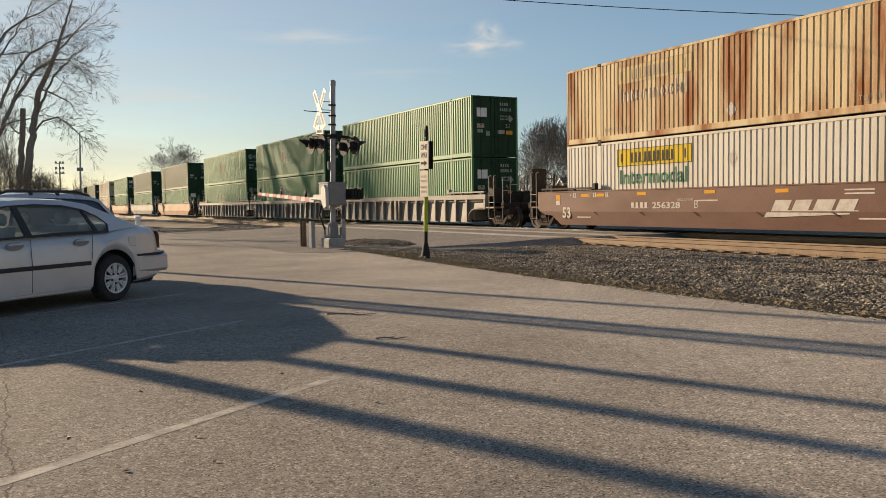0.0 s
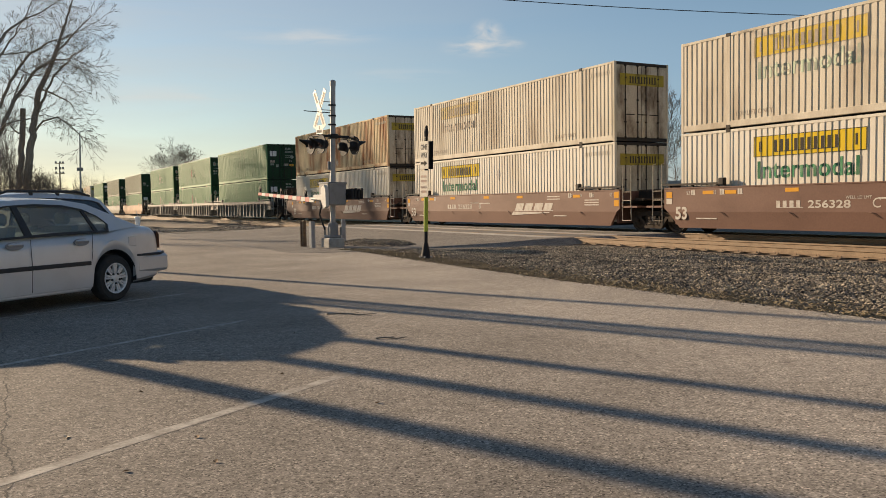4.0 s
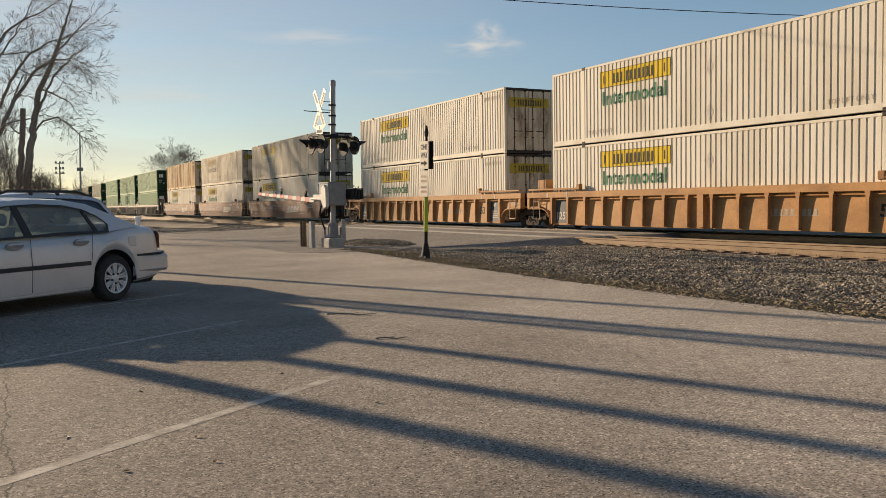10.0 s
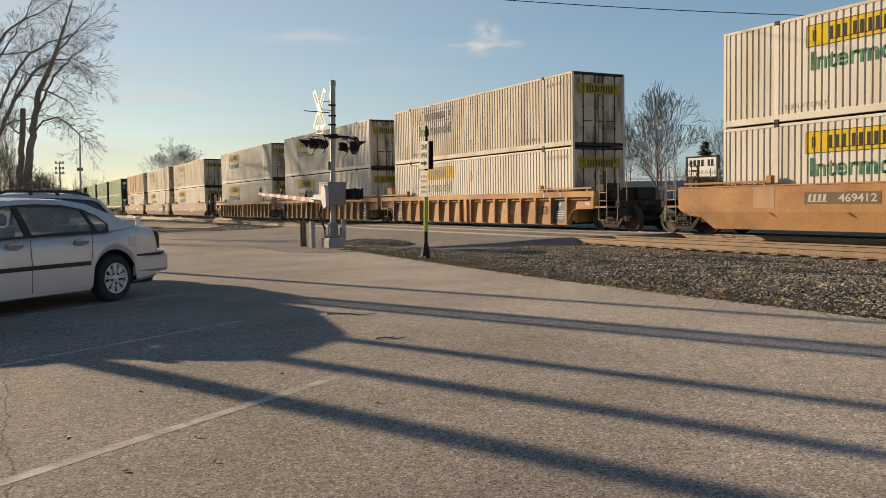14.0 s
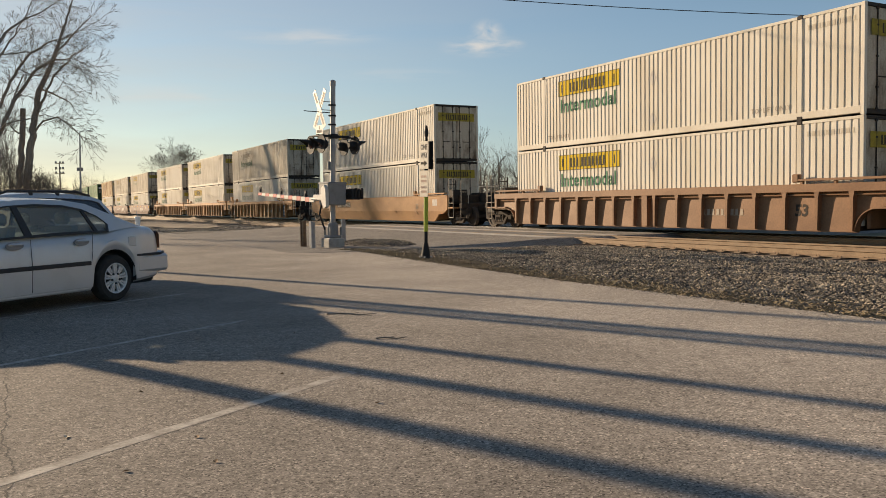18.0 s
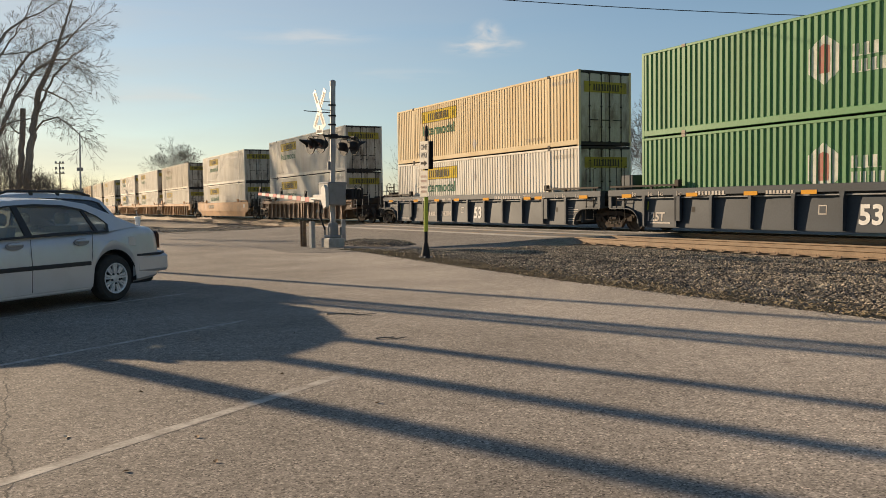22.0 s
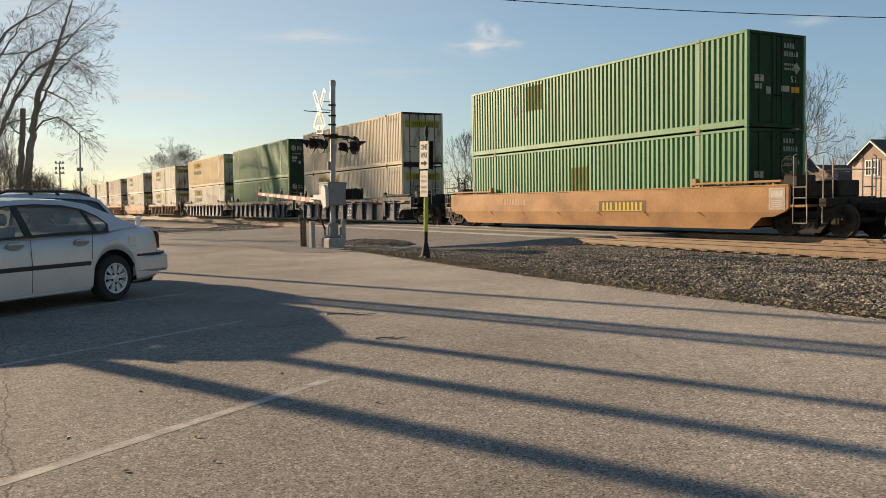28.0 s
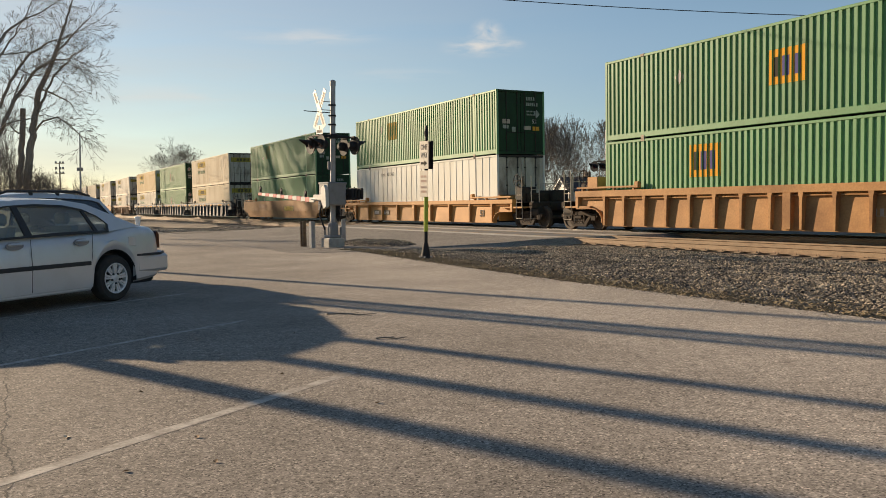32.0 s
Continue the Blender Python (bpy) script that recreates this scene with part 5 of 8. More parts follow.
            ring = [(-1.2, e * 9.5 + 0.26 * math.cos(2 * math.pi * k / 20), 2.05 + 0.26 * math.sin(2 * math.pi * k / 20)) for k in range(21)]
            b = Build().tube(ring, 0.016, 6)
            for k in range(4):
                b.tube([(-1.2, e * 9.5, 2.05), ring[5 * k]], 0.012, 5)
            b.tube([(-1.2, e * 9.5, 2.05), (-0.9, e * 9.5, 2.05)], 0.03, 6)
            part("brake_wheel", b, "truck_steel", w, "round hand brake wheel")
            part("air_hose", Build().tube([(0.35, e * 11.2, 0.8), (0.38, e * 11.5, 0.5), (0.4, e * 11.75, 0.38)], 0.03, 6), "steel_dark", w)
        else:
            b = Build().cbox(-1.2, min(e * 9.0, e * 9.5), 1.1, 1.2, max(e * 9.0, e * 9.5), 1.2, 0.02)
            b.cbox(-0.6, min(e * 8.5, e * 9.4), 1.15, 0.6, max(e * 8.5, e * 9.4), 1.5, 0.05)
            part("joint_cover", b, "truck_steel", w)
    if style == "ribbed" and (1 not in ends or paint_ == "well_orange"):    # equipment box over the joint
        for s in (-1, 1):
            part("joint_box", Build().cbox(min(s * 0.75, s * 1.3), 8.55, 1.5, max(s * 0.75, s * 1.3), 9.15, 2.02, 0.02), paint_, w)
    for e in trucks:
        truck(w, e * (10.0 if e in ends else 9.775))
    if -1 in ends:
        ENDED.add(w.name)
    if marks:
        marks(w)
    return w


def on_well(y, z, lift=0.005):
    return Matrix.Translation((-WX - lift, y, z)) @ SIDE


def on_panel(y, z, lift=0.006):
    return Matrix.Translation((-WX + panel_depth(z) - lift, y, z)) @ Matrix.Rotation(math.atan2(0.06, 1.05), 4, "Y") @ SIDE


def framed_notice(w, y, orange):
    """A pale framed notice at the end of the side, some with an orange field."""
    part("notice_frame", plate(0.56, 0.62, "mark_white"), None, w, "pale framed notice", m=on_well(y, 0.80, 0.006))
    part("notice_field", plate(0.50, 0.56, "logo_ghost" if not orange else "well_brown"), None, w, m=on_well(y - 0.03, 0.83, 0.009))
    part("notice_field", plate(0.42, 0.2, "reflector" if orange else "mark_white"), None, w, m=on_well(y - 0.07, 1.14, 0.012))
    for i in range(4):
        part("notice_bar", plate(0.36, 0.03, "mark_white"), None, w, m=on_well(y - 0.1, 0.86 + 0.06 * i, 0.012))


ENDED = set()


def brown_marks(w):
    part("length_mark", letters("53", 0.55, "mark_white", bold=0.03), None, w, m=on_well(8.1, 0.50, 0.004))
    part("emblem", lettering_bars("big", "mark_white", 4, 2.75, 0.32, 0.10, 0.5), None, w, "white slanted emblem blocks", m=on_well(-1.85, 0.75))
    part("emblem", Build().prism([(0, 0), (2.75, 0.10), (2.75, 0.14), (0.1, 0.15)], -0.001, 0.001, "z").mesh("emblem", "mark_white"), None, w, m=on_well(-1.6, 0.57, 0.0))
    part("serial_bar", lettering_bars("bser", "mark_white", 4, 0.9, 0.2, 0.35), None, w, m=on_well(4.1, 0.85)), part("serial_number", letters("256328", 0.29, "mark_white", 0.001, 1.3, 0.02), None, w, m=on_well(3.05, 0.85))
    for i, (y, z) in enumerate(((6.9, 1.28), (3.8, 1.3), (0.7, 1.3), (-2.0, 1.28), (-5.9, 1.26), (6.0, 1.28))):
        part("reflector", plate(0.45, 0.11, "reflector"), None, w, m=on_well(y, z))
    if w.name in ENDED:
        framed_notice(w, -9.08, True)
    else:
        part("reflector", plate(0.26, 0.22, "reflector"), None, w, m=on_well(-8.3, 1.22)), part("reflector", plate(0.26, 0.22, "reflector"), None, w, m=on_well(-8.3, 0.92))
    part("reflector", plate(0.26, 0.2, "reflector"), None, w, m=on_well(8.5, 1.18)), part("notice_plate", plate(0.26, 0.18, "mark_white"), None, w, m=on_well(8.5, 0.98))
    for y, t in ((-5.7, "40"), (-7.0, "48"), (-6.3, "45"), (-8.05, "53"), (7.6, "53"), (6.5, "45")):
        part("length_mark", letters(t, 0.17, "mark_white"), None, w, m=on_well(y, 1.28))
    for y in (7.4, 6.2, 5.5, -6.9, -5.6):
        part("notice_bar", lettering_bars("tick", "mark_white", 2, 0.2, 0.17), None, w, m=on_well(y, 1.26))
    for y, z in ((-6.6, 0.96), (-6.6, 1.05), (-6.6, 1.14), (-4.2, 1.2), (-4.2, 1.3), (-4.6, 0.62), (-4.6, 0.54), (1.0, 1.07), (7.2, 0.5)):
        part("notice_bar", plate(0.85, 0.04, "mark_white"), None, w, m=on_well(y, z, 0.004 if z > 0.84 else -0.02))
    part("unit_letter", letters("C" if w.name in ENDED else "B", 0.36, "mark_white"), None, w, m=on_well(1.15, 0.85))
    part("notice", letters("WELL LD LMT", 0.12, "mark_white"), None, w, m=on_well(1.9, 1.08))


def grey_marks(w, serial=True):
    part("length_mark", letters("53", 0.72, "logo_white", bold=0.03), None, w, m=on_panel(-0.25, 0.42, 0.009))
    if serial:
        part("serial_bar", lettering_bars("gser", "mark_white", 3, 0.75, 0.2), None, w, m=on_panel(4.3, 0.5, 0.009))
        part("serial_number", letters("74384", 0.33, "mark_white", 0.001, 1.0, 0.02), None, w, m=on_panel(2.95, 0.5, 0.009))
    part("name_block", lettering_bars("fname", "mark_white", 9, 1.25, 0.13, 0.4), None, w, m=on_well(5.35, 1.25)), part("name_block", lettering_bars("fn2", "mark_white", 15, 2.1, 0.13, 0.4), None, w, m=on_well(-2.3, 1.26))
    part("emblem", lettering_bars("fn3", "mark_white", 8, 1.0, 0.1, 0.4), None, w, m=on_well(2.6, 1.25))
    for y in (8.85, 5.75, 3.4, 1.4, -1.3, -4.6, -5.4, -8.35):
        part("reflector", plate(0.5, 0.12, "reflector"), None, w, m=on_well(y, 1.22, 0.007))
    for y, t in ((8.25, "53"), (7.45, "48"), (6.95, "45"), (6.1, "40"), (-5.95, "40"), (-6.85, "45"), (-7.35, "48"), (-8.2, "53")):
        part("length_mark", letters(t, 0.16, "mark_white"), None, w, m=on_well(y, 1.26)), part("tick", plate(0.03, 0.17, "mark_white"), None, w, m=on_well(y + 0.06, 1.24, 0.006))
    part("sticker", plate(0.2, 0.3, "post_lime"), None, w, "lime inspection tag", m=on_panel(7.86, 0.78, 0.006))
    part("notice_bar", plate(0.95, 0.05, "mark_white"), None, w, m=on_panel(7.55, 0.33, 0.006))
    for i, wide in enumerate((0.75, 0.5, 0.0, 0.45, 0.8, 0.7, 0.35)):
        if wide:
            part("notice_bar", plate(wide, 0.026, "mark_white"), None, w, m=on_panel(-7.42, 0.36 + 0.085 * i, 0.014))
    for y in (-4.55, -4.62):
        part("notice_bar", plate(0.55, 0.022, "mark_white"), None, w, m=on_well(y, 1.37 + 0.5 * (y + 4.6), 0.006))
    for y in (-6.15, 6.15):                 # post under the guide, dark plate beside it as the shade of a hand hole
        part("stake", Build().cbox(-WX - 0.004, y - 0.13, 0.42, -WX + 0.1, y + 0.13, 1.24, 0.015), "well_grey", w)
        part("hand_hole", plate(0.14, 0.17, "steel_dark"), None, w, m=on_panel(y - 0.5, 0.72, 0.006))
    part("notice_box", plate(0.26, 0.26, "mark_white"), None, w, m=on_panel(0.96, 0.66, 0.004)), part("notice_box", plate(0.2, 0.2, "well_grey"), None, w, m=on_panel(0.93, 0.69, 0.006))


def grey_middle_marks(w):
    grey_marks(w, False)
    part("capacity", letters("125T", 0.42, "mark_white", bold=0.02), None, w, m=on_panel(7.74, 0.42, 0.009))


def orange_marks(w):
    part("length_mark", letters("53", 0.34, "logo_dim", bold=0.03), None, w, m=on_well(-6.3, 0.86, 0.006))
    for i in range(4):
        part("notice_bar", plate(0.42, 0.035, "logo_dim"), None, w, m=on_well(-7.1, 0.88 + 0.07 * i, 0.006))
    part("serial_board", plate(2.25, 0.32, "pool_board"), None, w, "dark board with pale serial lettering", m=on_well(4.95, 0.95, 0.005))
    part("serial_bar", lettering_bars("oser", "mark_white", 4, 0.62, 0.2, 0.35, 0.2), None, w, m=on_well(4.85, 1.01, 0.009))
    part("serial_number", letters("469412", 0.29, "mark_white", 0.001, 1.1, 0.02), None, w, m=on_well(3.9, 1.01, 0.009))
    part("patch", plate(0.75, 0.62, "well_tan"), None, w, "paler repaired panel", m=on_well(6.7, 0.85, 0.004))
    part("notice_box", plate(0.5, 0.32, "mark_white"), None, w, m=on_well(-8.2, 1.0, 0.006))


def pool_marks(w):
    part("emblem", plate(2.5, 0.40, "pool_board"), None, w, "dark panel with pale emblem blocks", m=on_well(-1.45, 0.72, 0.005))
    part("emblem", stroke_bars("pool", "logo_faded", 2.1, 0.28), None, w, m=on_well(-1.65, 0.78, 0.008))
    part("serial_bar", lettering_bars("pser", "well_tan", 9, 1.9, 0.26, 0.35), None, w, m=on_well(5.2, 1.0)), framed_notice(w, -9.08, False)


def ribbed_marks(w):
    part("serial_bar", lettering_bars("rser", "logo_ghost", 9, 1.7, 0.2, 0.4), None, w, m=on_panel(-2.6, 0.62, 0.006))
    part("length_mark", letters("53", 0.45, "steel_dark", bold=0.03), None, w, m=on_panel(-6.05, 0.62, 0.006))
    part("notice_box", plate(0.3, 0.12, "mark_white"), None, w, m=on_panel(-8.9, 0.98, 0.006))


def amber_marks(w):
    part("serial_board", plate(2.1, 0.26, "pool_board"), None, w, "dark board with pale serial blocks", m=on_panel(5.3, 0.52, 0.02))
    part("serial_bar", lettering_bars("aser", "mark_white", 4, 0.6, 0.18, 0.35, 0.2), None, w, m=on_panel(5.2, 0.56, 0.026)), part("serial_number", letters("56345", 0.27, "mark_white", 0.001, 0.85, 0.02), None, w, m=on_panel(4.1, 0.56, 0.026))
    part("length_mark", letters("53", 0.4, "steel_dark", bold=0.03), None, w, m=on_panel(-6.7, 0.5, 0.02))


def stencil_marks(w):
    ribbed_marks(w)
    for y, mat in ((-6.95, "well_grey"), (7.78, "well_grey")):
        part("stencil_panel", plate(0.9, 0.95, mat), None, w, "grey stencil panel", m=on_panel(y, 0.28, 0.005))
    part("capacity", letters("125T", 0.42, "mark_white", bold=0.02), None, w, m=on_panel(7.74, 0.42, 0.009))
    for i in range(4):
        part("notice_bar", plate(0.55, 0.035, "mark_white"), None, w, m=on_panel(-7.1, 0.45 + 0.09 * i, 0.009))
    part("emblem", disc(0.1, 12, "mark_white"), None, w, m=on_panel(-7.3, 1.02, 0.009))
    for y in (-6.4, -7.5, 6.9, 8.2):
        part("reflector", plate(0.08, 0.2, "mark_white"), None, w, m=on_well(y, 1.28, 0.004))


# front to rear: place of the rear container end at 16 s, well, its trucks and couplers, lower and upper container
A, B_, C_ = ((1, -1), (1,)), ((-1,), ()), ((-1,), (-1,))
ONE = ((1, -1), (1, -1))
CONSIST = [
    (420.3, "smooth", "well_tan", ONE, None, "tan", "grimy"),
    (396.7, "ribbed", "well_tan", ONE, None, "olive", "olive"),
    (373.3, "smooth", "well_tan", ONE, None, "grimy", "cream"),
    (350.05, "ribbed", "well_drab", ONE, None, "plain_green", "olive"),
    (326.3, "smooth", "well_tan", ONE, None, "plain_green", "olive"),
    (302.9, "ribbed", "well_tan", ONE, None, "grimy", "grimy"),
    (279.6, "smooth", "well_tan", ONE, None, "hub", "plain_green"),
    (256.7, "smooth", "well_drab", ONE, None, "hub", "olive"),
    (232.7, "smooth", "well_tan", ONE, None, "plain_green", "olive"),
    (208.3, "ribbed", "well_drab", A, None, "hub", "hub"),
    (188.75, "ribbed", "well_drab", B_, None, "hub", "hub"),
    (169.2, "ribbed", "well_drab", C_, None, "plain_green", "plain_green"),
    (145.7, "smooth", "well_brown", A, brown_marks, "white", "rusty"),
    (126.2, "smooth", "well_brown", B_, brown_marks, "white", "old"),
    (106.75, "smooth", "well_brown", C_, brown_marks, "white", "grimy"),
    (83.04, "ribbed", "well_orange", A, stencil_marks, "white", "white"),
    (63.35, "ribbed", "well_orange", B_, stencil_marks, "white", "white"),
    (43.7, "ribbed", "well_orange", C_, stencil_marks, "worn", "ghost"),
    (20.0, "smooth", "well_orange", ONE, orange_marks, "white", "white"),
    (-3.72, "ribbed", "well_rust", ONE, ribbed_marks, "white", "white"),
    (-27.65, "ribbed", "well_grey", A, grey_marks, "white", "cream"),
    (-47.3, "ribbed", "well_grey", B_, grey_middle_marks, "hub", "hub"),
    (-66.95, "ribbed", "well_grey", C_, grey_marks, "ivory", "ivory"),
    (-90.7, "smooth", "well_orange", ONE, pool_marks, "emp_worn_low", "emp_faded"),
    (-114.2, "ribbed", "well_amber", ONE, amber_marks, "reefer", "emp_mid"),
    (-137.8, "ribbed", "well_orange", ONE, ribbed_marks, "emp_low", "emp_high"),
    (-161.4, "ribbed", "well_orange", ONE, ribbed_marks, "white", "grimy"),
]
SPEED, GAIN = 8.787, 0.0416                 # metres a second at 16 s, and their growth


def rolled(t):
    return SPEED * (t - 16) + 0.5 * GAIN * (t - 16) ** 2


ROLLING = []
for at16, style, paint_, (trucks, ends), marks, low, high in CONSIST:
    yc = at16 + HL
    if at16 == 208.3:
        NEAR_WHEELS = len(WHEELS)           # the wheels of the cars ahead of this one stay too far off to be seen turning
    ROLLING.append((well_car(style, paint_, yc, trucks, ends, marks), yc, RAIL))
    ROLLING.append((container(low, yc, RAIL + 0.36), yc, RAIL + 0.36))
    ROLLING.append((container(high, yc, RAIL + 0.36 + CH + 0.004), yc, RAIL + 0.36 + CH + 0.004))


# ---- crossing signal, sign post, bollards ----
ARM = Vector((math.sin(radians(-8)), math.cos(radians(-8)), 0))     # along the gate, across the road
FACE = Vector((-ARM.y, ARM.x, 0))                                    # towards the oncoming traffic, west
def frame_matrix(origin):
    """Local x against the gate, y away from traffic, z up."""
    m = Matrix.Identity(4)
    m.col[0][:3], m.col[1][:3], m.col[2][:3] = -ARM, -FACE, (0, 0, 1)
    m = Matrix.Rotation(radians(1.3), 4, Vector((0.475, 0.878, 0))) @ m @ Matrix.Scale(0.9035, 4)     # old posts lean a little
    m.translation = origin
    return m


def crossing_signal(m, gate=True):
    s = thing("crossing_signal", m, "grey railroad crossing signal mast with lowered gate and warning lamps" if gate else "grey railroad crossing signal mast across the tracks, crossbuck and dark lamps", "crossing signal", group="crossing signals")
    part("footing", Build().cbox(-0.3, -0.3, -0.05, 0.3, 0.3, 0.33, 0.04), "concrete", s, "weathered concrete footing")
    b = Build().cbox(-0.22, -0.22, 0.33, 0.22, 0.22, 0.42, 0.02)
    b.lathe([(0.185, 0.42), (0.185, 0.78), (0.16, 0.82), (0.11, 0.86)], 8)
    for a in (-1, 1):
        for c in (-1, 1):
            b.cbox(a * 0.2 - 0.03, c * 0.2 - 0.03, 0.42, a * 0.2 + 0.03, c * 0.2 + 0.03, 0.7, 0.01)
    part("mast_base", b, "box_grey", s)
    part("mast", Build().tube([(0, 0, 0.8), (0, 0, 5.47)], 0.088, 16), "galvanised", s, smooth=True)
    part("mast_cap", Build().lathe([(0.1, 5.42), (0.1, 5.58), (0.04, 5.62), (0, 5.62)], 16), "galvanised", s, smooth=True)
    part("tag", Build().cbox(-0.05, -0.1, 5.0, 0.05, -0.092, 5.2, 0.002), "sign_white", s)
    b = Build()
    for z in (4.75, 4.4, 4.1, 3.75):
        b.lathe([(0.085, z), (0.112, z), (0.112, z + 0.05), (0.085, z + 0.05)], 14, caps=False)
        b.cbox(-0.02, -0.17, z, 0.02, -0.1, z + 0.05, 0.005)
    part("band", b, "black_paint", s)
    # crossbuck: two crossed boards and the plate below
    cb = part("crossbuck", Build().tube([(0, -0.02, 4.88), (0, -0.5, 4.88)], 0.014, 6).tube([(0, -0.02, 4.6), (0, -0.5, 4.6)], 0.014, 6), "galvanised", s)
    for k, a in enumerate((-59, 59)):
        bd = part("board", Build().cbox(-0.72, -0.5 - 0.012 * k, -0.105, 0.72, -0.49 - 0.012 * k, 0.105, 0.003), "sign_white", cb, "white reflective board", m=Matrix.Translation((0, 0, 4.62)) @ Matrix.Rotation(radians(a), 4, "Y"))
        for x in (-0.64, 0.2):
            ob = part("lettering_bar", lettering_bars("xb", "serial_faint", 5, 0.42, 0.09), None, cb)
            ob.matrix_basis = Matrix.Translation((0, 0, 4.62)) @ Matrix.Rotation(radians(a), 4, "Y") @ Matrix.Translation((x, -0.504 - 0.012 * k, -0.055)) @ REAR
    part("plate", Build().cbox(-0.23, -0.505, 3.78, 0.23, -0.495, 4.08, 0.003), "sign_white", cb)
    part("lettering_bar", lettering_bars("tr", "logo_ghost", 6, 0.36, 0.1), None, cb, m=Matrix.Translation((-0.18, -0.508, 3.83)) @ REAR)
    part("lettering_bar", lettering_bars("tr2", "logo_ghost", 1, 0.1, 0.1), None, cb, m=Matrix.Translation((-0.04, -0.508, 3.95)) @ REAR)
    part("bracket_rod", Build().tube([(0, -0.1, 4.52), (0, -1.08, 4.52)], 0.016, 6), "black_paint", s)
    # lamps: a pair each way on a crossarm
    part("crossarm", Build().tube([(0, -0.62, 3.74), (0, 0.62, 3.74)], 0.045, 8).cbox(-0.14, -0.14, 3.66, 0.14, 0.14, 3.82, 0.03)
         .tube([(-0.42, -0.6, 3.72), (0.42, -0.6, 3.72)], 0.035, 8).tube([(-0.42, 0.6, 3.72), (0.42, 0.6, 3.72)], 0.035, 8), "black_paint", s)
    for e in (-1, 1):
        for x in (-0.36, 0.36):
            b = Build().lathe([(0.0, 0.0), (0.30, 0.0), (0.305, e * 0.012), (0.305, e * 0.03), (0.0, e * 0.02)], 28, "y", at=(x, e * 0.62, 3.44))
            lamp = part("lamp", b, "black_paint", s, "black lamp disc with long visor", smooth=True)
            part("housing", Build().lathe([(0.15, 0.0), (0.14, -e * 0.16), (0.08, -e * 0.22), (0, -e * 0.22)], 16, "y", at=(x, e * 0.62, 3.44)), "black_paint", lamp, smooth=True)
            part("lens", Build().lathe([(0.0, e * 0.06), (0.09, e * 0.05), (0.14, e * 0.022)], 18, "y", at=(x, e * 0.62, 3.44)), "lens_dark", lamp, smooth=True)
            part("rim", Build().lathe([(0.285, e * 0.03), (0.31, e * 0.034), (0.31, -e * 0.006), (0.285, -e * 0.004)], 28, "y", at=(x, e * 0.62, 3.44), caps=False), "black_paint", lamp, smooth=True)
            b, n = Build(), 14              # visor: the upper part of a tube
            for i in range(n):
                a0, a1 = math.pi * (-0.12 + 1.24 * i / n), math.pi * (-0.12 + 1.24 * (i + 1) / n)
                for r0, r1 in ((0.16, 0.152),):
                    q = []
                    for a in (a0, a1):
                        for y, k in ((e * 0.03, 1.0), (e * (0.12 + 0.34 * max(0, math.sin(a))), 1.05)):
                            q.append((x + r0 * k * math.cos(a), e * 0.62 + y, 3.44 + r0 * k * math.sin(a)))
                    b.add(q, [(0, 1, 3, 2)])
                    q2 = [(x + (p[0] - x) * 0.95, p[1], 3.44 + (p[2] - 3.44) * 0.95) for p in q]
                    b.add(q2, [(0, 2, 3, 1)])
            part("visor", b, "black_paint", lamp)
    part("cable_clip", Build().cbox(-0.12, -0.14, 2.62, -0.06, 0.02, 2.9, 0.01), "box_grey", s)
    if not gate:
        return s
    # gate drive
    part("drive_box", Build().cbox(-0.34, -0.36, 1.42, 0.34, 0.34, 2.18, 0.05), "box_grey", s, "grey gate drive cabinet")
    part("box_lid", Build().cbox(-0.36, -0.38, 2.12, 0.36, 0.36, 2.2, 0.03), "box_grey", s)
    part("latch", Build().cbox(-0.03, -0.375, 1.75, 0.03, -0.355, 2.0, 0.006), "black_paint", s)
    part("gate_support", Build().prism([(0.46, 1.38), (0.30, 1.32), (0.1, 1.6), (0.12, 2.0), (0.3, 2.1), (0.42, 1.95)], -0.52, -0.4, "y").cbox(-0.5, -0.5, 1.58, 0.12, -0.4, 1.78, 0.03), "sign_white", s, "pale gate arm support")
    b = Build()
    for i in range(4):
        b.cbox(0.1, 0.42 + i * 0.12, 1.62 + 0.02 * (i % 2), 0.55, 0.52 + i * 0.12, 1.98 + 0.03 * (i % 2), 0.02)
    b.tube([(0.3, 0.3, 1.8), (0.3, 0.95, 1.8)], 0.035, 6)
    part("counterweight", b, "black_paint", s)
    part("conduit", Build().tube([(-0.25, -0.3, 1.42), (-0.32, -0.34, 1.1), (-0.2, -0.3, 0.85), (-0.16, -0.22, 0.6)], 0.03, 8), "black_paint", s, smooth=True)
    # gate arm with red and white bands and three small lamps
    arm = part("gate_arm", Build().tube([(-0.2, -0.46, 1.62), (-0.6, -0.46, 1.63)], 0.05, 8), "box_grey", s, "lowered gate arm in red and white bands")
    n, L = 14, 4.95
    for i in range(n):
        x0, x1 = 0.45 + (L - 0.45) * i / n, 0.45 + (L - 0.45) * (i + 1) / n
        h0 = 0.105 - 0.04 * i / n
        part("band", Build().cbox(-x1, -0.49, 1.60 - h0 + 0.05 * x0, -x0, -0.43, 1.60 + h0 * 0.6 + 0.05 * x0, 0.008), "stripe_red" if i % 2 else "sign_white", arm)
    for x in (1.1, 3.0, 4.8):
        part("arm_lamp", Build().cbox(-x - 0.03, -0.5, 1.65 + 0.05 * x, -x + 0.03, -0.42, 1.78 + 0.05 * x, 0.01).lathe([(0.07, -0.02), (0.07, 0.02)], 12, "y", at=(-x, -0.46, 1.80 + 0.05 * x)), "black_paint", arm)
    return s


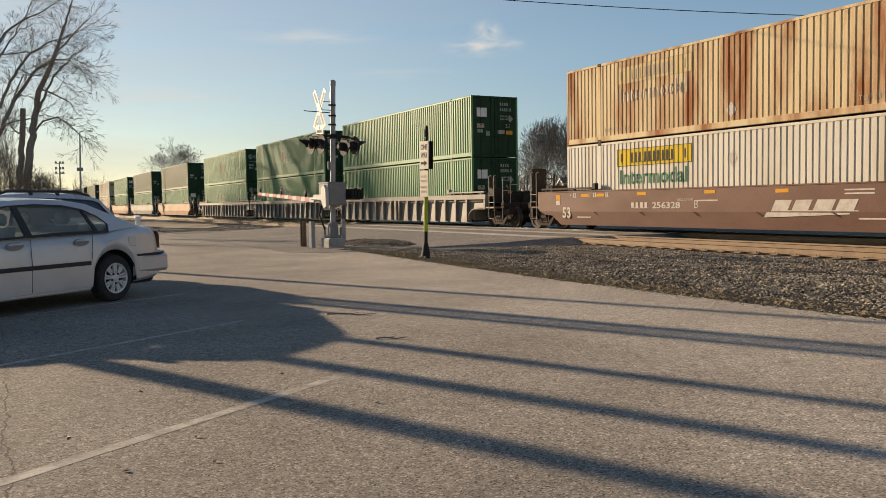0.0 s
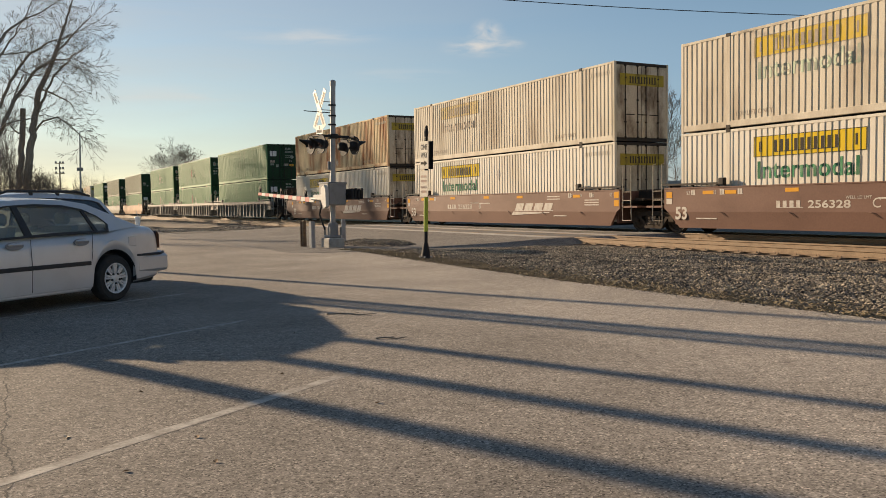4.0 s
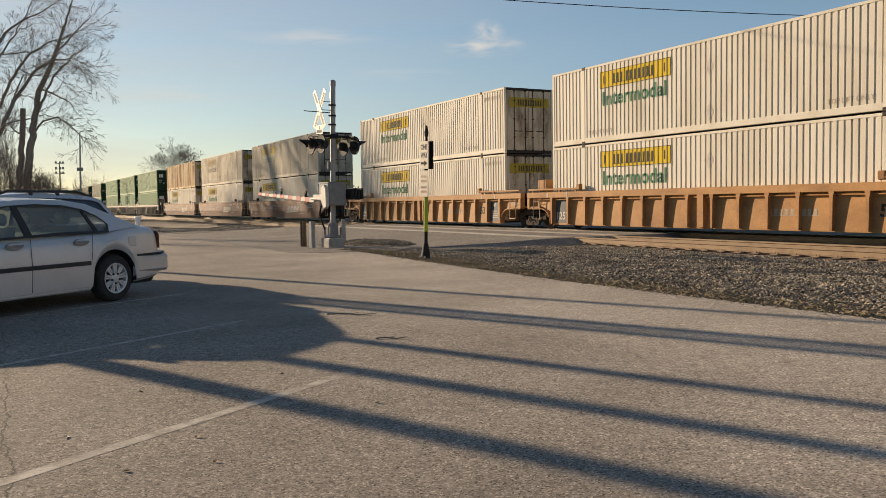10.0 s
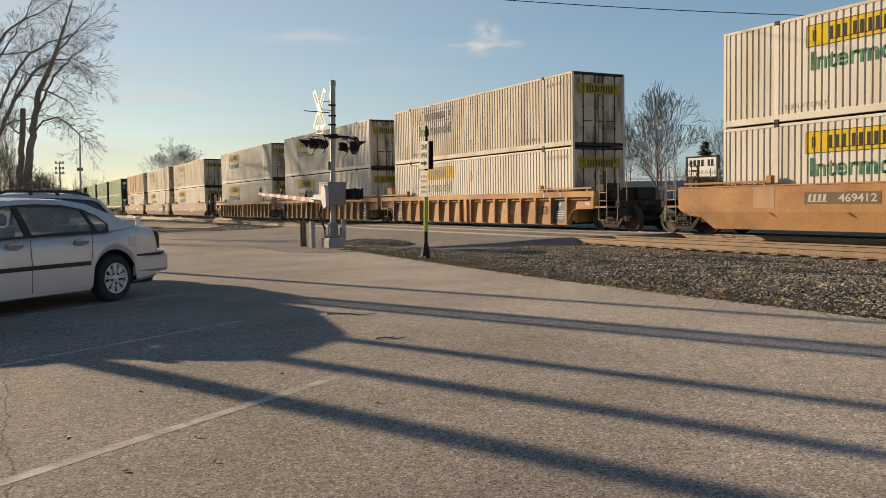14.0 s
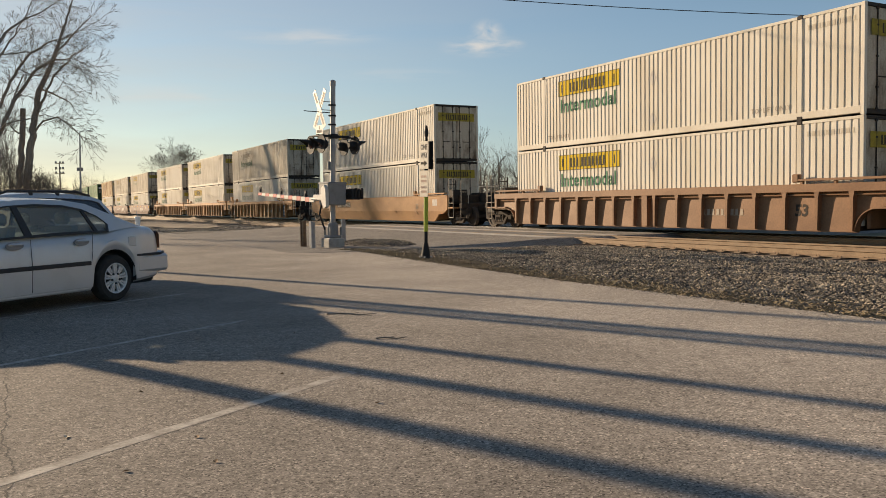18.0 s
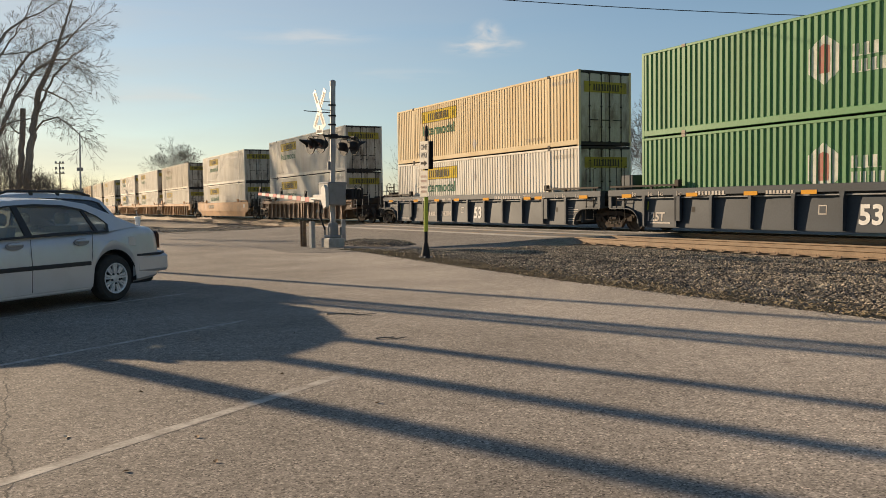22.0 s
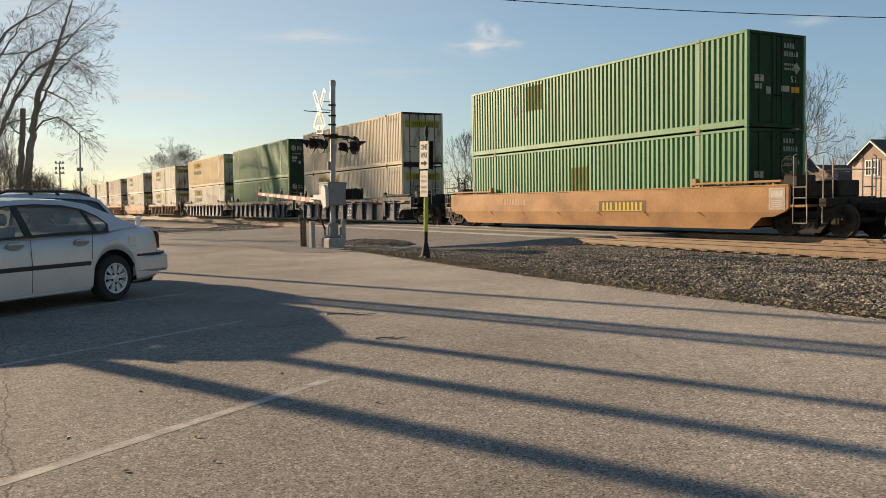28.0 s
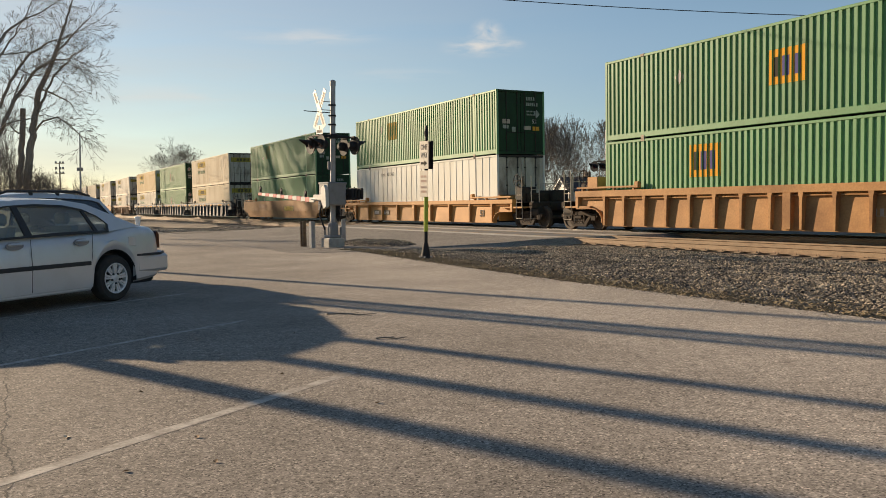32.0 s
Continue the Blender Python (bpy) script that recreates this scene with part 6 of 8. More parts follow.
crossing_signal(frame_matrix((9.22, 24.1, 0.0)))
crossing_signal(frame_matrix((32.0, 38.9, -0.14)) @ pose(0, 0, 0, 0, 0, 180) @ Matrix.Scale(1.1, 4), gate=False)


def bollard(name, x, y, h, mat, label, rz):
    """An upright length of old rail."""
    prof = [(-0.07, -0.08), (0.07, -0.08), (0.07, -0.065), (0.015, -0.05), (0.015, 0.05), (0.04, 0.06), (0.04, 0.09), (-0.04, 0.09), (-0.04, 0.06), (-0.015, 0.05), (-0.015, -0.05), (-0.07, -0.065)]
    return single(name, Build().prism(prof, -0.1, h, "z"), mat, label, "bollard", m=pose(x, y, 0, 0, 0, rz), group="guard posts round the signal")


bollard("bollard", 8.62, 25.1, 0.80, "tie_wood", "upright rusty steel guard post beside the signal", 20)
single("bollard", Build().cbox(-0.07, -0.07, -0.1, 0.07, 0.07, 0.81, 0.012), "galvanised", "square grey steel guard post with pale cap", "bollard", m=pose(8.53, 24.0, 0, 0, 0, 15), group="guard posts round the signal")
bollard("bollard", 10.28, 25.9, 0.82, "galvanised", "upright grey steel guard post behind the signal", -10)


def sign_post():
    s = thing("sign_post", frame_matrix((9.025, 17.53, -0.01)), "black street sign post with lime reflective sleeve and one-way sign", "sign post")
    part("base_flange", Build().lathe([(0.17, 0.0), (0.17, 0.04), (0.12, 0.07), (0.10, 0.2), (0.075, 0.34), (0.06, 0.42)], 12), "black_paint", s, "scuffed black base", smooth=True)
    for i in range(4):
        a = math.pi / 4 + i * math.pi / 2
        part("bolt", Build().lathe([(0.03, 0.03), (0.03, 0.07), (0, 0.08)], 6, at=(0.14 * math.cos(a), 0.14 * math.sin(a), 0)), "galvanised", s)
    part("post", Build().tube([(0, 0, 0.38), (0, 0, 3.1)], 0.048, 10), "black_paint", s, smooth=True)
    part("reflective_sleeve", Build().tube([(0, 0, 0.72), (0, 0, 1.62)], 0.058, 12), "post_lime", s, "lime yellow reflective sleeve", smooth=True)
    part("finial", Build().cbox(-0.03, -0.03, 3.08, 0.03, 0.03, 3.2, 0.01).lathe([(0.05, 3.18), (0.06, 3.3), (0.045, 3.36), (0.03, 3.46), (0, 3.47)], 10), "black_paint", s)
    one = part("one_way_sign", Build().cbox(-0.20, -0.075, 2.34, 0.20, -0.065, 3.06, 0.004), "sign_faded", s, "white one-way sign with arrow")
    part("word", letters("ONE", 0.2, "ink_faded", width=0.29, bold=0.004), None, one, m=Matrix.Translation((-0.145, -0.0775, 2.84)) @ REAR)
    part("word", letters("WAY", 0.2, "ink_faded", width=0.30, bold=0.004), None, one, m=Matrix.Translation((-0.15, -0.0775, 2.63)) @ REAR)
    part("arrow", Build().prism([(-0.14, 2.46), (0.02, 2.46), (0.02, 2.42), (0.14, 2.49), (0.02, 2.56), (0.02, 2.52), (-0.14, 2.52)], -0.0785, -0.0755, "y"), "logo_dark", one)
    part("back_sign", Build().cbox(-0.21, 0.06, 2.34, 0.21, 0.075, 3.06, 0.004), "black_paint", s)
    low = part("notice_sign", Build().cbox(-0.18, -0.075, 1.62, 0.18, -0.065, 2.3, 0.004), "sign_faded", s, "faded white notice with pale red lettering")
    for z, n in ((2.12, 4), (2.0, 5), (1.84, 6), (1.73, 5)):
        part("lettering_bar", lettering_bars("ns%d" % n, "logo_pink", n, 0.27, 0.055), None, low, m=Matrix.Translation((-0.135, -0.0775, z)) @ REAR)
    return s


sign_post()

# overhead wire between two poles outside the view
def wire_point(s):
    return Vector((16.57 + 0.879 * s, 25.65 - 0.477 * s, 8.53 - 0.0855 * s + 0.0017 * s * s))


single("overhead_wire", Build().tube([wire_point(-27.9 + 1.484 * i) for i in range(51)], 0.014, 6), "black_paint", "thin black overhead cable", "cable")
for s in (-27.9, 46.3):
    p = wire_point(s)
    up = thing("utility_pole", pose(p.x, p.y, 0), "weathered wooden utility pole carrying a cable", "utility pole")
    part("pole", Build().tube([(0, 0, -0.3), (0, 0, p.z + 0.4)], [0.15, 0.11], 12), "bare_wood", up, smooth=True)
    part("crossarm", Build().cbox(-0.06, -1.1, p.z - 0.12, 0.06, 1.1, p.z - 0.01, 0.01), "bare_wood", up)


# ---- bare trees ----
def limb(b, p, d, length, r, level, rng, droop, sides, kids, spread, thin=0.0045):
    """A crooked tapering branch with smaller ones along it."""
    n = (5, 4, 3, 3, 2)[min(level, 4)]
    pts, rad, q, v = [p], [r], Vector(p), Vector(d).normalized()
    for i in range(n):
        v = (v + Vector((rng.gauss(0, 0.13), rng.gauss(0, 0.13), rng.gauss(0, 0.09) + droop))).normalized()
        q = q + v * length / n
        pts.append(q.copy()); rad.append(max(r * (1 - 0.78 * (i + 1) / n), thin * 0.7))
    b.tube(pts, rad, sides[min(level, len(sides) - 1)], caps=False)
    if level >= len(kids):
        return
    for i in range(kids[level]):
        t = rng.uniform(0.25, 1.0) if i else 1.0
        k = min(int(t * n), n - 1)
        base = pts[k].lerp(pts[k + 1], t * n - k)
        along = (pts[k + 1] - pts[k]).normalized()
        side = along.orthogonal()
        side.rotate(Matrix.Rotation(rng.uniform(0, 6.28), 3, along))
        nd = along * math.cos(spread) + side.normalized() * math.sin(spread) * rng.uniform(0.7, 1.25)
        nd.z += 0.12
        limb(b, base, nd, length * rng.uniform(0.42, 0.68), max(r * (1 - 0.7 * t) * 0.75, thin), level + 1, rng, droop, sides, kids, spread, thin)


def bare_tree(x, y, height, r, seed, label, clear=0.35, kids=(4, 4, 4), limbs=9, mat="bark_far", spread=0.62, lean=(0, 0), droop=0.03, sides=(5, 4, 3), group="bare trees", z0=-0.15, reach=0.42, twist=0.02, thin=0.0045):
    rng = random.Random(seed)
    t = thing("tree", pose(x, y, z0), label, "tree", group=group)
    n = 9
    pts = []
    for i in range(n + 1):
        k = i / n
        pts.append(Vector((lean[0] * k + rng.gauss(0, twist) * height * k * 0.6, lean[1] * k + rng.gauss(0, twist) * height * k * 0.6, height * 0.86 * k)))
    rad = [r * (1.25 if i == 0 else 1 - 0.82 * i / n) for i in range(n + 1)]
    part("trunk", Build().tube(pts, rad, 10, caps=False), mat, t, smooth=True)
    b = Build()
    for i in range(limbs):
        k = clear + (1 - clear) * (i + rng.random() * 0.6) / limbs
        j = min(int(k * n), n - 1)
        base = pts[j].lerp(pts[j + 1], k * n - j)
        a = i * 2.4 + rng.uniform(-0.5, 0.5)
        el = 0.35 + 0.75 * k
        d = Vector((math.cos(a) * math.cos(el), math.sin(a) * math.cos(el), math.sin(el)))
        limb(b, base, d, height * reach * (1.15 - 0.55 * k) * rng.uniform(0.8, 1.15), r * (1 - 0.78 * k) * 0.6, 1, rng, droop, sides, (0,) + tuple(kids), spread, thin)
    part("crown", b, mat, t, "leafless spreading branches")
    return t


def fork(b, p, d, length, r, level, rng, spread, thin, rise, kids=(2, 2, 3)):
    """A curved branch that forks again and again into finer ones."""
    v, q, pts = Vector(d).normalized(), Vector(p), [Vector(p)]
    n = 3 if level > 1 else 2
    for i in range(n):
        v = (v + Vector((rng.gauss(0, 0.10), rng.gauss(0, 0.10), rng.gauss(0, 0.08) + rise))).normalized()
        q = q + v * length / n
        pts.append(q.copy())
    r1 = max(r * 0.66, thin)
    b.tube(pts, [max(r + (r1 - r) * i / n, thin) for i in range(n + 1)], 5 if level > 4 else 4 if level > 2 else 3, caps=False)
    if level <= 0:
        return
    turn = rng.uniform(0, 6.28)
    number = rng.choice(kids)
    for i in range(number):
        side = v.orthogonal().normalized()
        side.rotate(Matrix.Rotation(turn + 6.283 * i / number + rng.uniform(-0.5, 0.5), 3, v))
        a = spread * rng.uniform(0.55, 1.25)
        fork(b, q, v * math.cos(a) + side * math.sin(a), length * rng.uniform(0.70, 0.92), r1 * rng.uniform(0.75, 0.95), level - 1, rng, spread, thin, rise, kids)
    if level > 1 and rng.random() < 0.6:         # a side shoot half way
        side = v.orthogonal().normalized()
        side.rotate(Matrix.Rotation(rng.uniform(0, 6.28), 3, v))
        fork(b, pts[n // 2], v * 0.6 + side * 0.8, length * 0.6, r1 * 0.55, level - 2, rng, spread, thin, rise, kids)


def crowned_tree(x, y, height, width, r, seed, label, clear=0.25, levels=6, mat="bark_far", spread=0.5, thin=0.012, group="bare trees", z0=-0.15, stems=1, rise=0.06):
    """A leafless tree with a rounded crown of repeated forks, of a given height and width."""
    rng = random.Random(seed)
    t = thing("tree", pose(x, y, z0), label, "tree", group=group)
    top = height * clear
    part("trunk", Build().tube([(0, 0, 0), (rng.gauss(0, 0.02) * height, 0, top * 0.5), (0, 0, top)], [r * 1.3, r, r * 0.9], 9, caps=False), mat, t, smooth=True)
    b = Build()
    for i in range(stems + 2):
        a = 6.283 * i / (stems + 2) + rng.uniform(-0.4, 0.4)
        tilt = 0.1 if i == 0 else rng.uniform(0.45, 0.85)
        fork(b, (0, 0, top * (1.0 if i < 2 else 0.85)), (math.sin(tilt) * math.cos(a), math.sin(tilt) * math.sin(a), math.cos(tilt)), height * 0.22, r * (0.75 if i == 0 else 0.55), levels, rng, spread, thin, rise)
    v = np.array(b.v)
    across = np.percentile(np.hypot(v[:, 0], v[:, 1]), 97)
    tall = np.percentile(v[:, 2], 99.7) - top
    v[:, :2] *= 1 + (width / 2 / across - 1) * np.clip((v[:, 2:3] - top * 0.8) / (height * 0.12), 0, 1)
    up = np.maximum(v[:, 2] - top, 0)
    v[:, 2] = np.where(v[:, 2] > top, top + up * (height - top) / tall, v[:, 2])
    b.v = v.tolist()
    part("crown", b, mat, t, "leafless spreading branches")
    return t


def stemmed_tree(x, y, stems, seed, label, mat="bark", twig=0.98, levels=3):
    """A tall tree whose main stems follow given ways: lists of (x, y offset, height, radius)."""
    rng = random.Random(seed)
    t = thing("tree", pose(x, y, -0.15), label, "tree", group="bare trees")
    crown = Build()
    for stem in stems:
        fine, rad = [], []
        for a, c in zip(stem, stem[1:]):
            steps = max(2, round((Vector(c[:3]) - Vector(a[:3])).length / 0.8))
            for k in range(steps):
                f = k / steps
                fine.append(Vector(a[:3]).lerp(Vector(c[:3]), f) + Vector((rng.gauss(0, 0.05), rng.gauss(0, 0.10), rng.gauss(0, 0.03))))
                rad.append(a[3] + (c[3] - a[3]) * f)
        fine.append(Vector(stem[-1][:3])); rad.append(stem[-1][3])
        part("trunk" if stem is stems[0] else "stem", Build().tube(fine, rad, 9, caps=False), mat, t, smooth=True)
        for k in range(1, len(fine) - 1):
            if rad[k] > 0.27 or fine[k].z < 8.5:
                continue
            along = (fine[k + 1] - fine[k - 1]).normalized()
            for _ in range(2 if rad[k] < 0.08 else 1):
                side = along.orthogonal().normalized(); side.rotate(Matrix.Rotation(rng.uniform(0, 6.28), 3, along))
                d = along * rng.uniform(0.5, 0.9) + side * rng.uniform(0.5, 0.9) + Vector((0, 0, 0.1))
                fork(crown, fine[k], d, twig * rng.uniform(0.6, 1.25), min(rad[k] * 0.4, 0.05), levels, rng, 0.48, 0.013, rng.choice((0.03, 0.0, -0.05)), (2, 2, 3) if levels > 3 else (2, 3))
        fork(crown, fine[-1], fine[-1] - fine[-3], twig, min(rad[-1], 0.03), levels, rng, 0.45, 0.013, 0.02)
    part("crown", crown, mat, t, "fine leafless twigs")
    return t


near_label = "tall bare tree with several leaning grey-brown stems"
stemmed_tree(3.5, 100.0, [
    [(0.0, 0, 0.0, 0.48), (0.1, 0, 3.0, 0.42), (0.4, 0, 5.7, 0.40), (0.9, 0, 9.3, 0.36), (1.3, 0, 11.4, 0.33), (1.7, 0, 14.1, 0.29), (2.8, 0.3, 16.3, 0.25), (3.5, 0.5, 18.1, 0.21), (4.0, 0.6, 19.7, 0.17), (4.7, 0.6, 21.6, 0.12), (5.3, 0.4, 23.5, 0.08), (5.8, 0.2, 25.9, 0.03)],
    [(1.2, 0, 11.0, 0.16), (2.2, -0.5, 13.4, 0.13), (3.2, -1.0, 15.6, 0.10), (5.1, -1.4, 17.8, 0.07), (7.0, -1.6, 19.3, 0.03)],
    [(1.8, 0, 14.4, 0.12), (3.3, 0.8, 14.0, 0.09), (4.9, 1.2, 13.1, 0.05), (5.6, 1.4, 12.0, 0.02)],
    [(3.5, 0.5, 18.3, 0.12), (5.2, 1.2, 20.2, 0.09), (6.7, 1.8, 22.0, 0.06), (7.8, 2.2, 23.3, 0.025)],
    [(0.8, 0, 9.0, 0.12), (2.0, -0.4, 10.9, 0.10), (3.4, -0.6, 11.4, 0.08), (4.6, -0.8, 10.5, 0.06), (5.7, -0.8, 9.4, 0.04), (6.1, -0.8, 8.1, 0.02)],
], 11, near_label)
stemmed_tree(-1.6, 96.0, [
    [(0.0, 0, 0.0, 0.31), (0.7, 0, 3.8, 0.26), (1.8, 0, 6.6, 0.24), (3.4, 0, 10.4, 0.21), (4.2, 0, 12.4, 0.18), (5.3, 0, 14.1, 0.16), (6.7, 0.4, 16.0, 0.12), (8.2, 0.8, 17.0, 0.09), (10.1, 0.8, 17.3, 0.05), (11.9, 0.6, 16.4, 0.02)],
    [(1.8, 0, 6.6, 0.18), (2.7, -0.6, 11.1, 0.16), (3.7, -0.9, 13.6, 0.14), (4.8, -1.0, 15.6, 0.12), (6.0, -1.0, 17.3, 0.10), (7.6, -1.0, 18.4, 0.07), (9.5, -1.2, 19.1, 0.05), (12.2, -1.4, 20.8, 0.02)],
    [(4.2, 0, 12.4, 0.08), (5.3, 0.8, 15.3, 0.07), (6.8, 1.0, 15.3, 0.05), (8.3, 1.1, 15.3, 0.03), (9.8, 1.2, 14.5, 0.02)],
    [(4.8, -1.0, 15.6, 0.07), (5.8, -1.2, 15.1, 0.05), (7.6, -1.4, 16.3, 0.05), (9.3, -1.6, 16.4, 0.03), (11.9, -1.8, 14.8, 0.02)],
    [(2.6, 0, 9.0, 0.08), (3.5, -1.4, 10.1, 0.07), (5.2, -1.9, 10.5, 0.05), (7.0, -2.0, 11.0, 0.04), (8.3, -2.0, 10.7, 0.03), (9.5, -2.0, 9.6, 0.02)],
], 12, near_label)
stemmed_tree(-3.6, 92.0, [
    [(0.0, 0, 0.0, 0.29), (0.4, 0, 3.7, 0.24), (2.1, 0, 9.6, 0.22), (3.7, 0, 14.5, 0.18), (5.3, 0.2, 17.9, 0.14), (6.2, 0.3, 19.1, 0.11), (7.5, 0.4, 20.1, 0.08), (9.1, 0.4, 21.0, 0.05), (10.9, 0.2, 22.4, 0.02)],
    [(3.7, 0, 14.5, 0.12), (5.2, 1.0, 16.5, 0.10), (6.5, 1.2, 18.6, 0.07), (7.7, 1.2, 20.7, 0.05), (8.5, 1.2, 22.7, 0.03)],
    [(3.1, 0, 12.7, 0.10), (5.2, -0.9, 16.2, 0.07), (6.6, -1.1, 16.5, 0.05), (8.1, -1.2, 16.7, 0.04), (9.9, -1.2, 17.7, 0.02)],
], 14, near_label)
stemmed_tree(2.8, 101.0, [
    [(0.0, 0, 0.0, 0.38), (0.1, 0, 3.0, 0.34), (0.4, 0, 6.3, 0.32), (0.7, 0, 9.4, 0.30), (0.9, 0, 12.3, 0.28)],
    [(0.7, 0, 9.5, 0.10), (-0.1, 0, 10.0, 0.08), (-0.5, 0.1, 11.1, 0.04), (-0.5, 0.1, 12.0, 0.02)],
], 13, "broken dead tree trunk beside the lot", twig=0.6, levels=2)
# a row of tall straight trunks along the lot, west of the parked cars
for i, (p, a, r) in enumerate(((3.6, -17.5, 0.215), (4.63, -18.5, 0.185), (5.67, -19.5, 0.16), (9.5, -23.6, 0.14), (7.95, -21.8, 0.13), (7.45, -21.2, 0.10))):
    bare_tree(0.923 * p + 0.386 * a, 0.386 * p - 0.923 * a, 13.0 + i, r, 20 + i, "tall straight bare tree at the edge of the lot", clear=0.6, mat="bark", limbs=7, twist=0.0, kids=(4, 4), reach=0.2)
# two trunks added out of view to cast thin shadow lines on the road
for i, (x, y, hgt) in enumerate(((-3.1, 58.4, 10.5), (-3.9, 53.2, 8.6))):
    bare_tree(x, y, hgt, 0.25, 30 + i, "slim unseen tree added for its shadow on the road", clear=0.72, mat="bark", limbs=8, twist=0.0, kids=(4, 4), reach=0.24)
# bare trees north of the lot, behind the first ones
# most stand out of view, added to shade the passing train
for i, (x, y, hgt) in enumerate(((-7.0, 116, 27), (-7.5, 125, 27), (-6.5, 134, 26), (-9, 121, 28), (-9, 131, 27), (-8, 141, 26), (2.6, 118, 15))):
    crowned_tree(x, y, hgt, hgt * 0.42, 0.3, 40 + i, "tall bare tree added north of the lot", clear=0.3, levels=6, mat="bark", thin=0.02)
# brush below the trees
rng = random.Random(5)
for i in range(11):
    x, y = -0.2 + i * 0.75 + rng.uniform(-0.3, 0.3), 60 + rng.uniform(-3, 5) + i * 2.6
    crowned_tree(x, y, (6.2 - 0.26 * i) * rng.uniform(0.8, 1.1), 3.6, 0.06, 60 + i, "tangled leafless brush at the edge of the lot", clear=0.04, levels=5, spread=0.6, stems=4, thin=0.011)

# trees across the tracks: place, height, crown width, trunk radius, clear part of the trunk
FAR = [(43.1, 46.6, 9.4, 8.0, 0.17, 0.25), (86.5, 68.0, 17.2, 14.0, 0.46, 0.26), (88.0, 75.0, 13.5, 11.0, 0.34, 0.22), (88, 82, 12.0, 9.0, 0.26, 0.2),
       (84, 90, 12.5, 9.0, 0.22, 0.22), (44, 62.2, 8.6, 5.0, 0.14, 0.2), (47.0, 64, 9.2, 5.0, 0.13, 0.2), (52.2, 69, 9.8, 6.0, 0.18, 0.22), (50.5, 72, 9.6, 6.0, 0.16, 0.2),
       (56, 66.5, 10.4, 6.0, 0.16, 0.2), (32.5, 165, 14.2, 12.6, 0.36, 0.4), (66, 84, 11.0, 7.5, 0.18, 0.2), (61, 104, 12.0, 8.0, 0.2, 0.2), (97.0, 60.0, 12.0, 9.0, 0.24, 0.22)]
for i, (x, y, hgt, wide, r, clear) in enumerate(FAR):
    crowned_tree(x, y, hgt, wide, r, 100 + i, "leafless tree beyond the tracks", clear=clear, levels=7 if y < 70 or y > 150 else 6, thin=0.026 if y > 150 or r > 0.4 else 0.012 + 0.0001 * y, spread=0.62 if y > 150 else 0.52, rise=0.035 if r > 0.4 else 0.06)
# far woods on the skyline
def woods(name, x0, y0, x1, y1, hgt, n, seed, label):
    rng = random.Random(seed)
    b = Build()
    for i in range(n):
        t = rng.random()
        p = Vector((x0 + (x1 - x0) * t + rng.gauss(0, 4), y0 + (y1 - y0) * t + rng.gauss(0, 6), -0.1))
        h = hgt * rng.uniform(0.6, 1.1)
        b.tube([p, p + Vector((rng.gauss(0, 0.4), rng.gauss(0, 0.4), h * 0.75))], [0.16, 0.05], 4, caps=False)
        for j in range(9):
            limb(b, p + Vector((0, 0, h * rng.uniform(0.2, 0.7))), Vector((rng.gauss(0, 1), rng.gauss(0, 1), 1.1)), h * 0.36, 0.05, 2, rng, 0.02, (4, 3, 3), (0, 0, 5, 4), 0.6)
    return tagged(new(name, b.mesh(name, "bark_far")), label, "woods", kind="stuff")


woods("far_woods", 2, 210, 30, 240, 9, 26, 1, "hazy leafless woods on the far skyline")
woods("woods_behind_houses", 110, 120, 135, 40, 10, 40, 2, "leafless woods behind the houses")
woods("woods_across_tracks", 48, 92, 82, 100, 8, 34, 3, "leafless thicket across the tracks")


# an evergreen of many small sprays
def evergreen(x, y, hgt, seed):
    rng = random.Random(seed)
    t = thing("tree", pose(x, y, -0.05), "dark evergreen tree between the houses", "tree", group="evergreens")
    part("trunk", Build().tube([(0, 0, 0), (0, 0, hgt * 0.95)], [0.16, 0.03], 6), "bark_far", t)
    b = Build()
    for i in range(900):
        k = rng.random() ** 0.8
        r = hgt * 0.42 * (1 - k) * rng.uniform(0.3, 1.1)
        a = rng.uniform(0, 6.28)
        p = Vector((r * math.cos(a), r * math.sin(a), hgt * (0.1 + 0.9 * k)))
        d = Vector((math.cos(a), math.sin(a), -0.2 + rng.gauss(0, 0.3))) * rng.uniform(0.2, 0.5)
        s = Vector((-math.sin(a), math.cos(a), rng.gauss(0, 0.3))) * 0.12
        b.add([p - s, p + s, p + d], [(0, 1, 2)])
    part("crown", b, "evergreen", t)
    return t


evergreen(58.5, 56.8, 6.6, 1)
evergreen(62.0, 60.0, 6.0, 2)


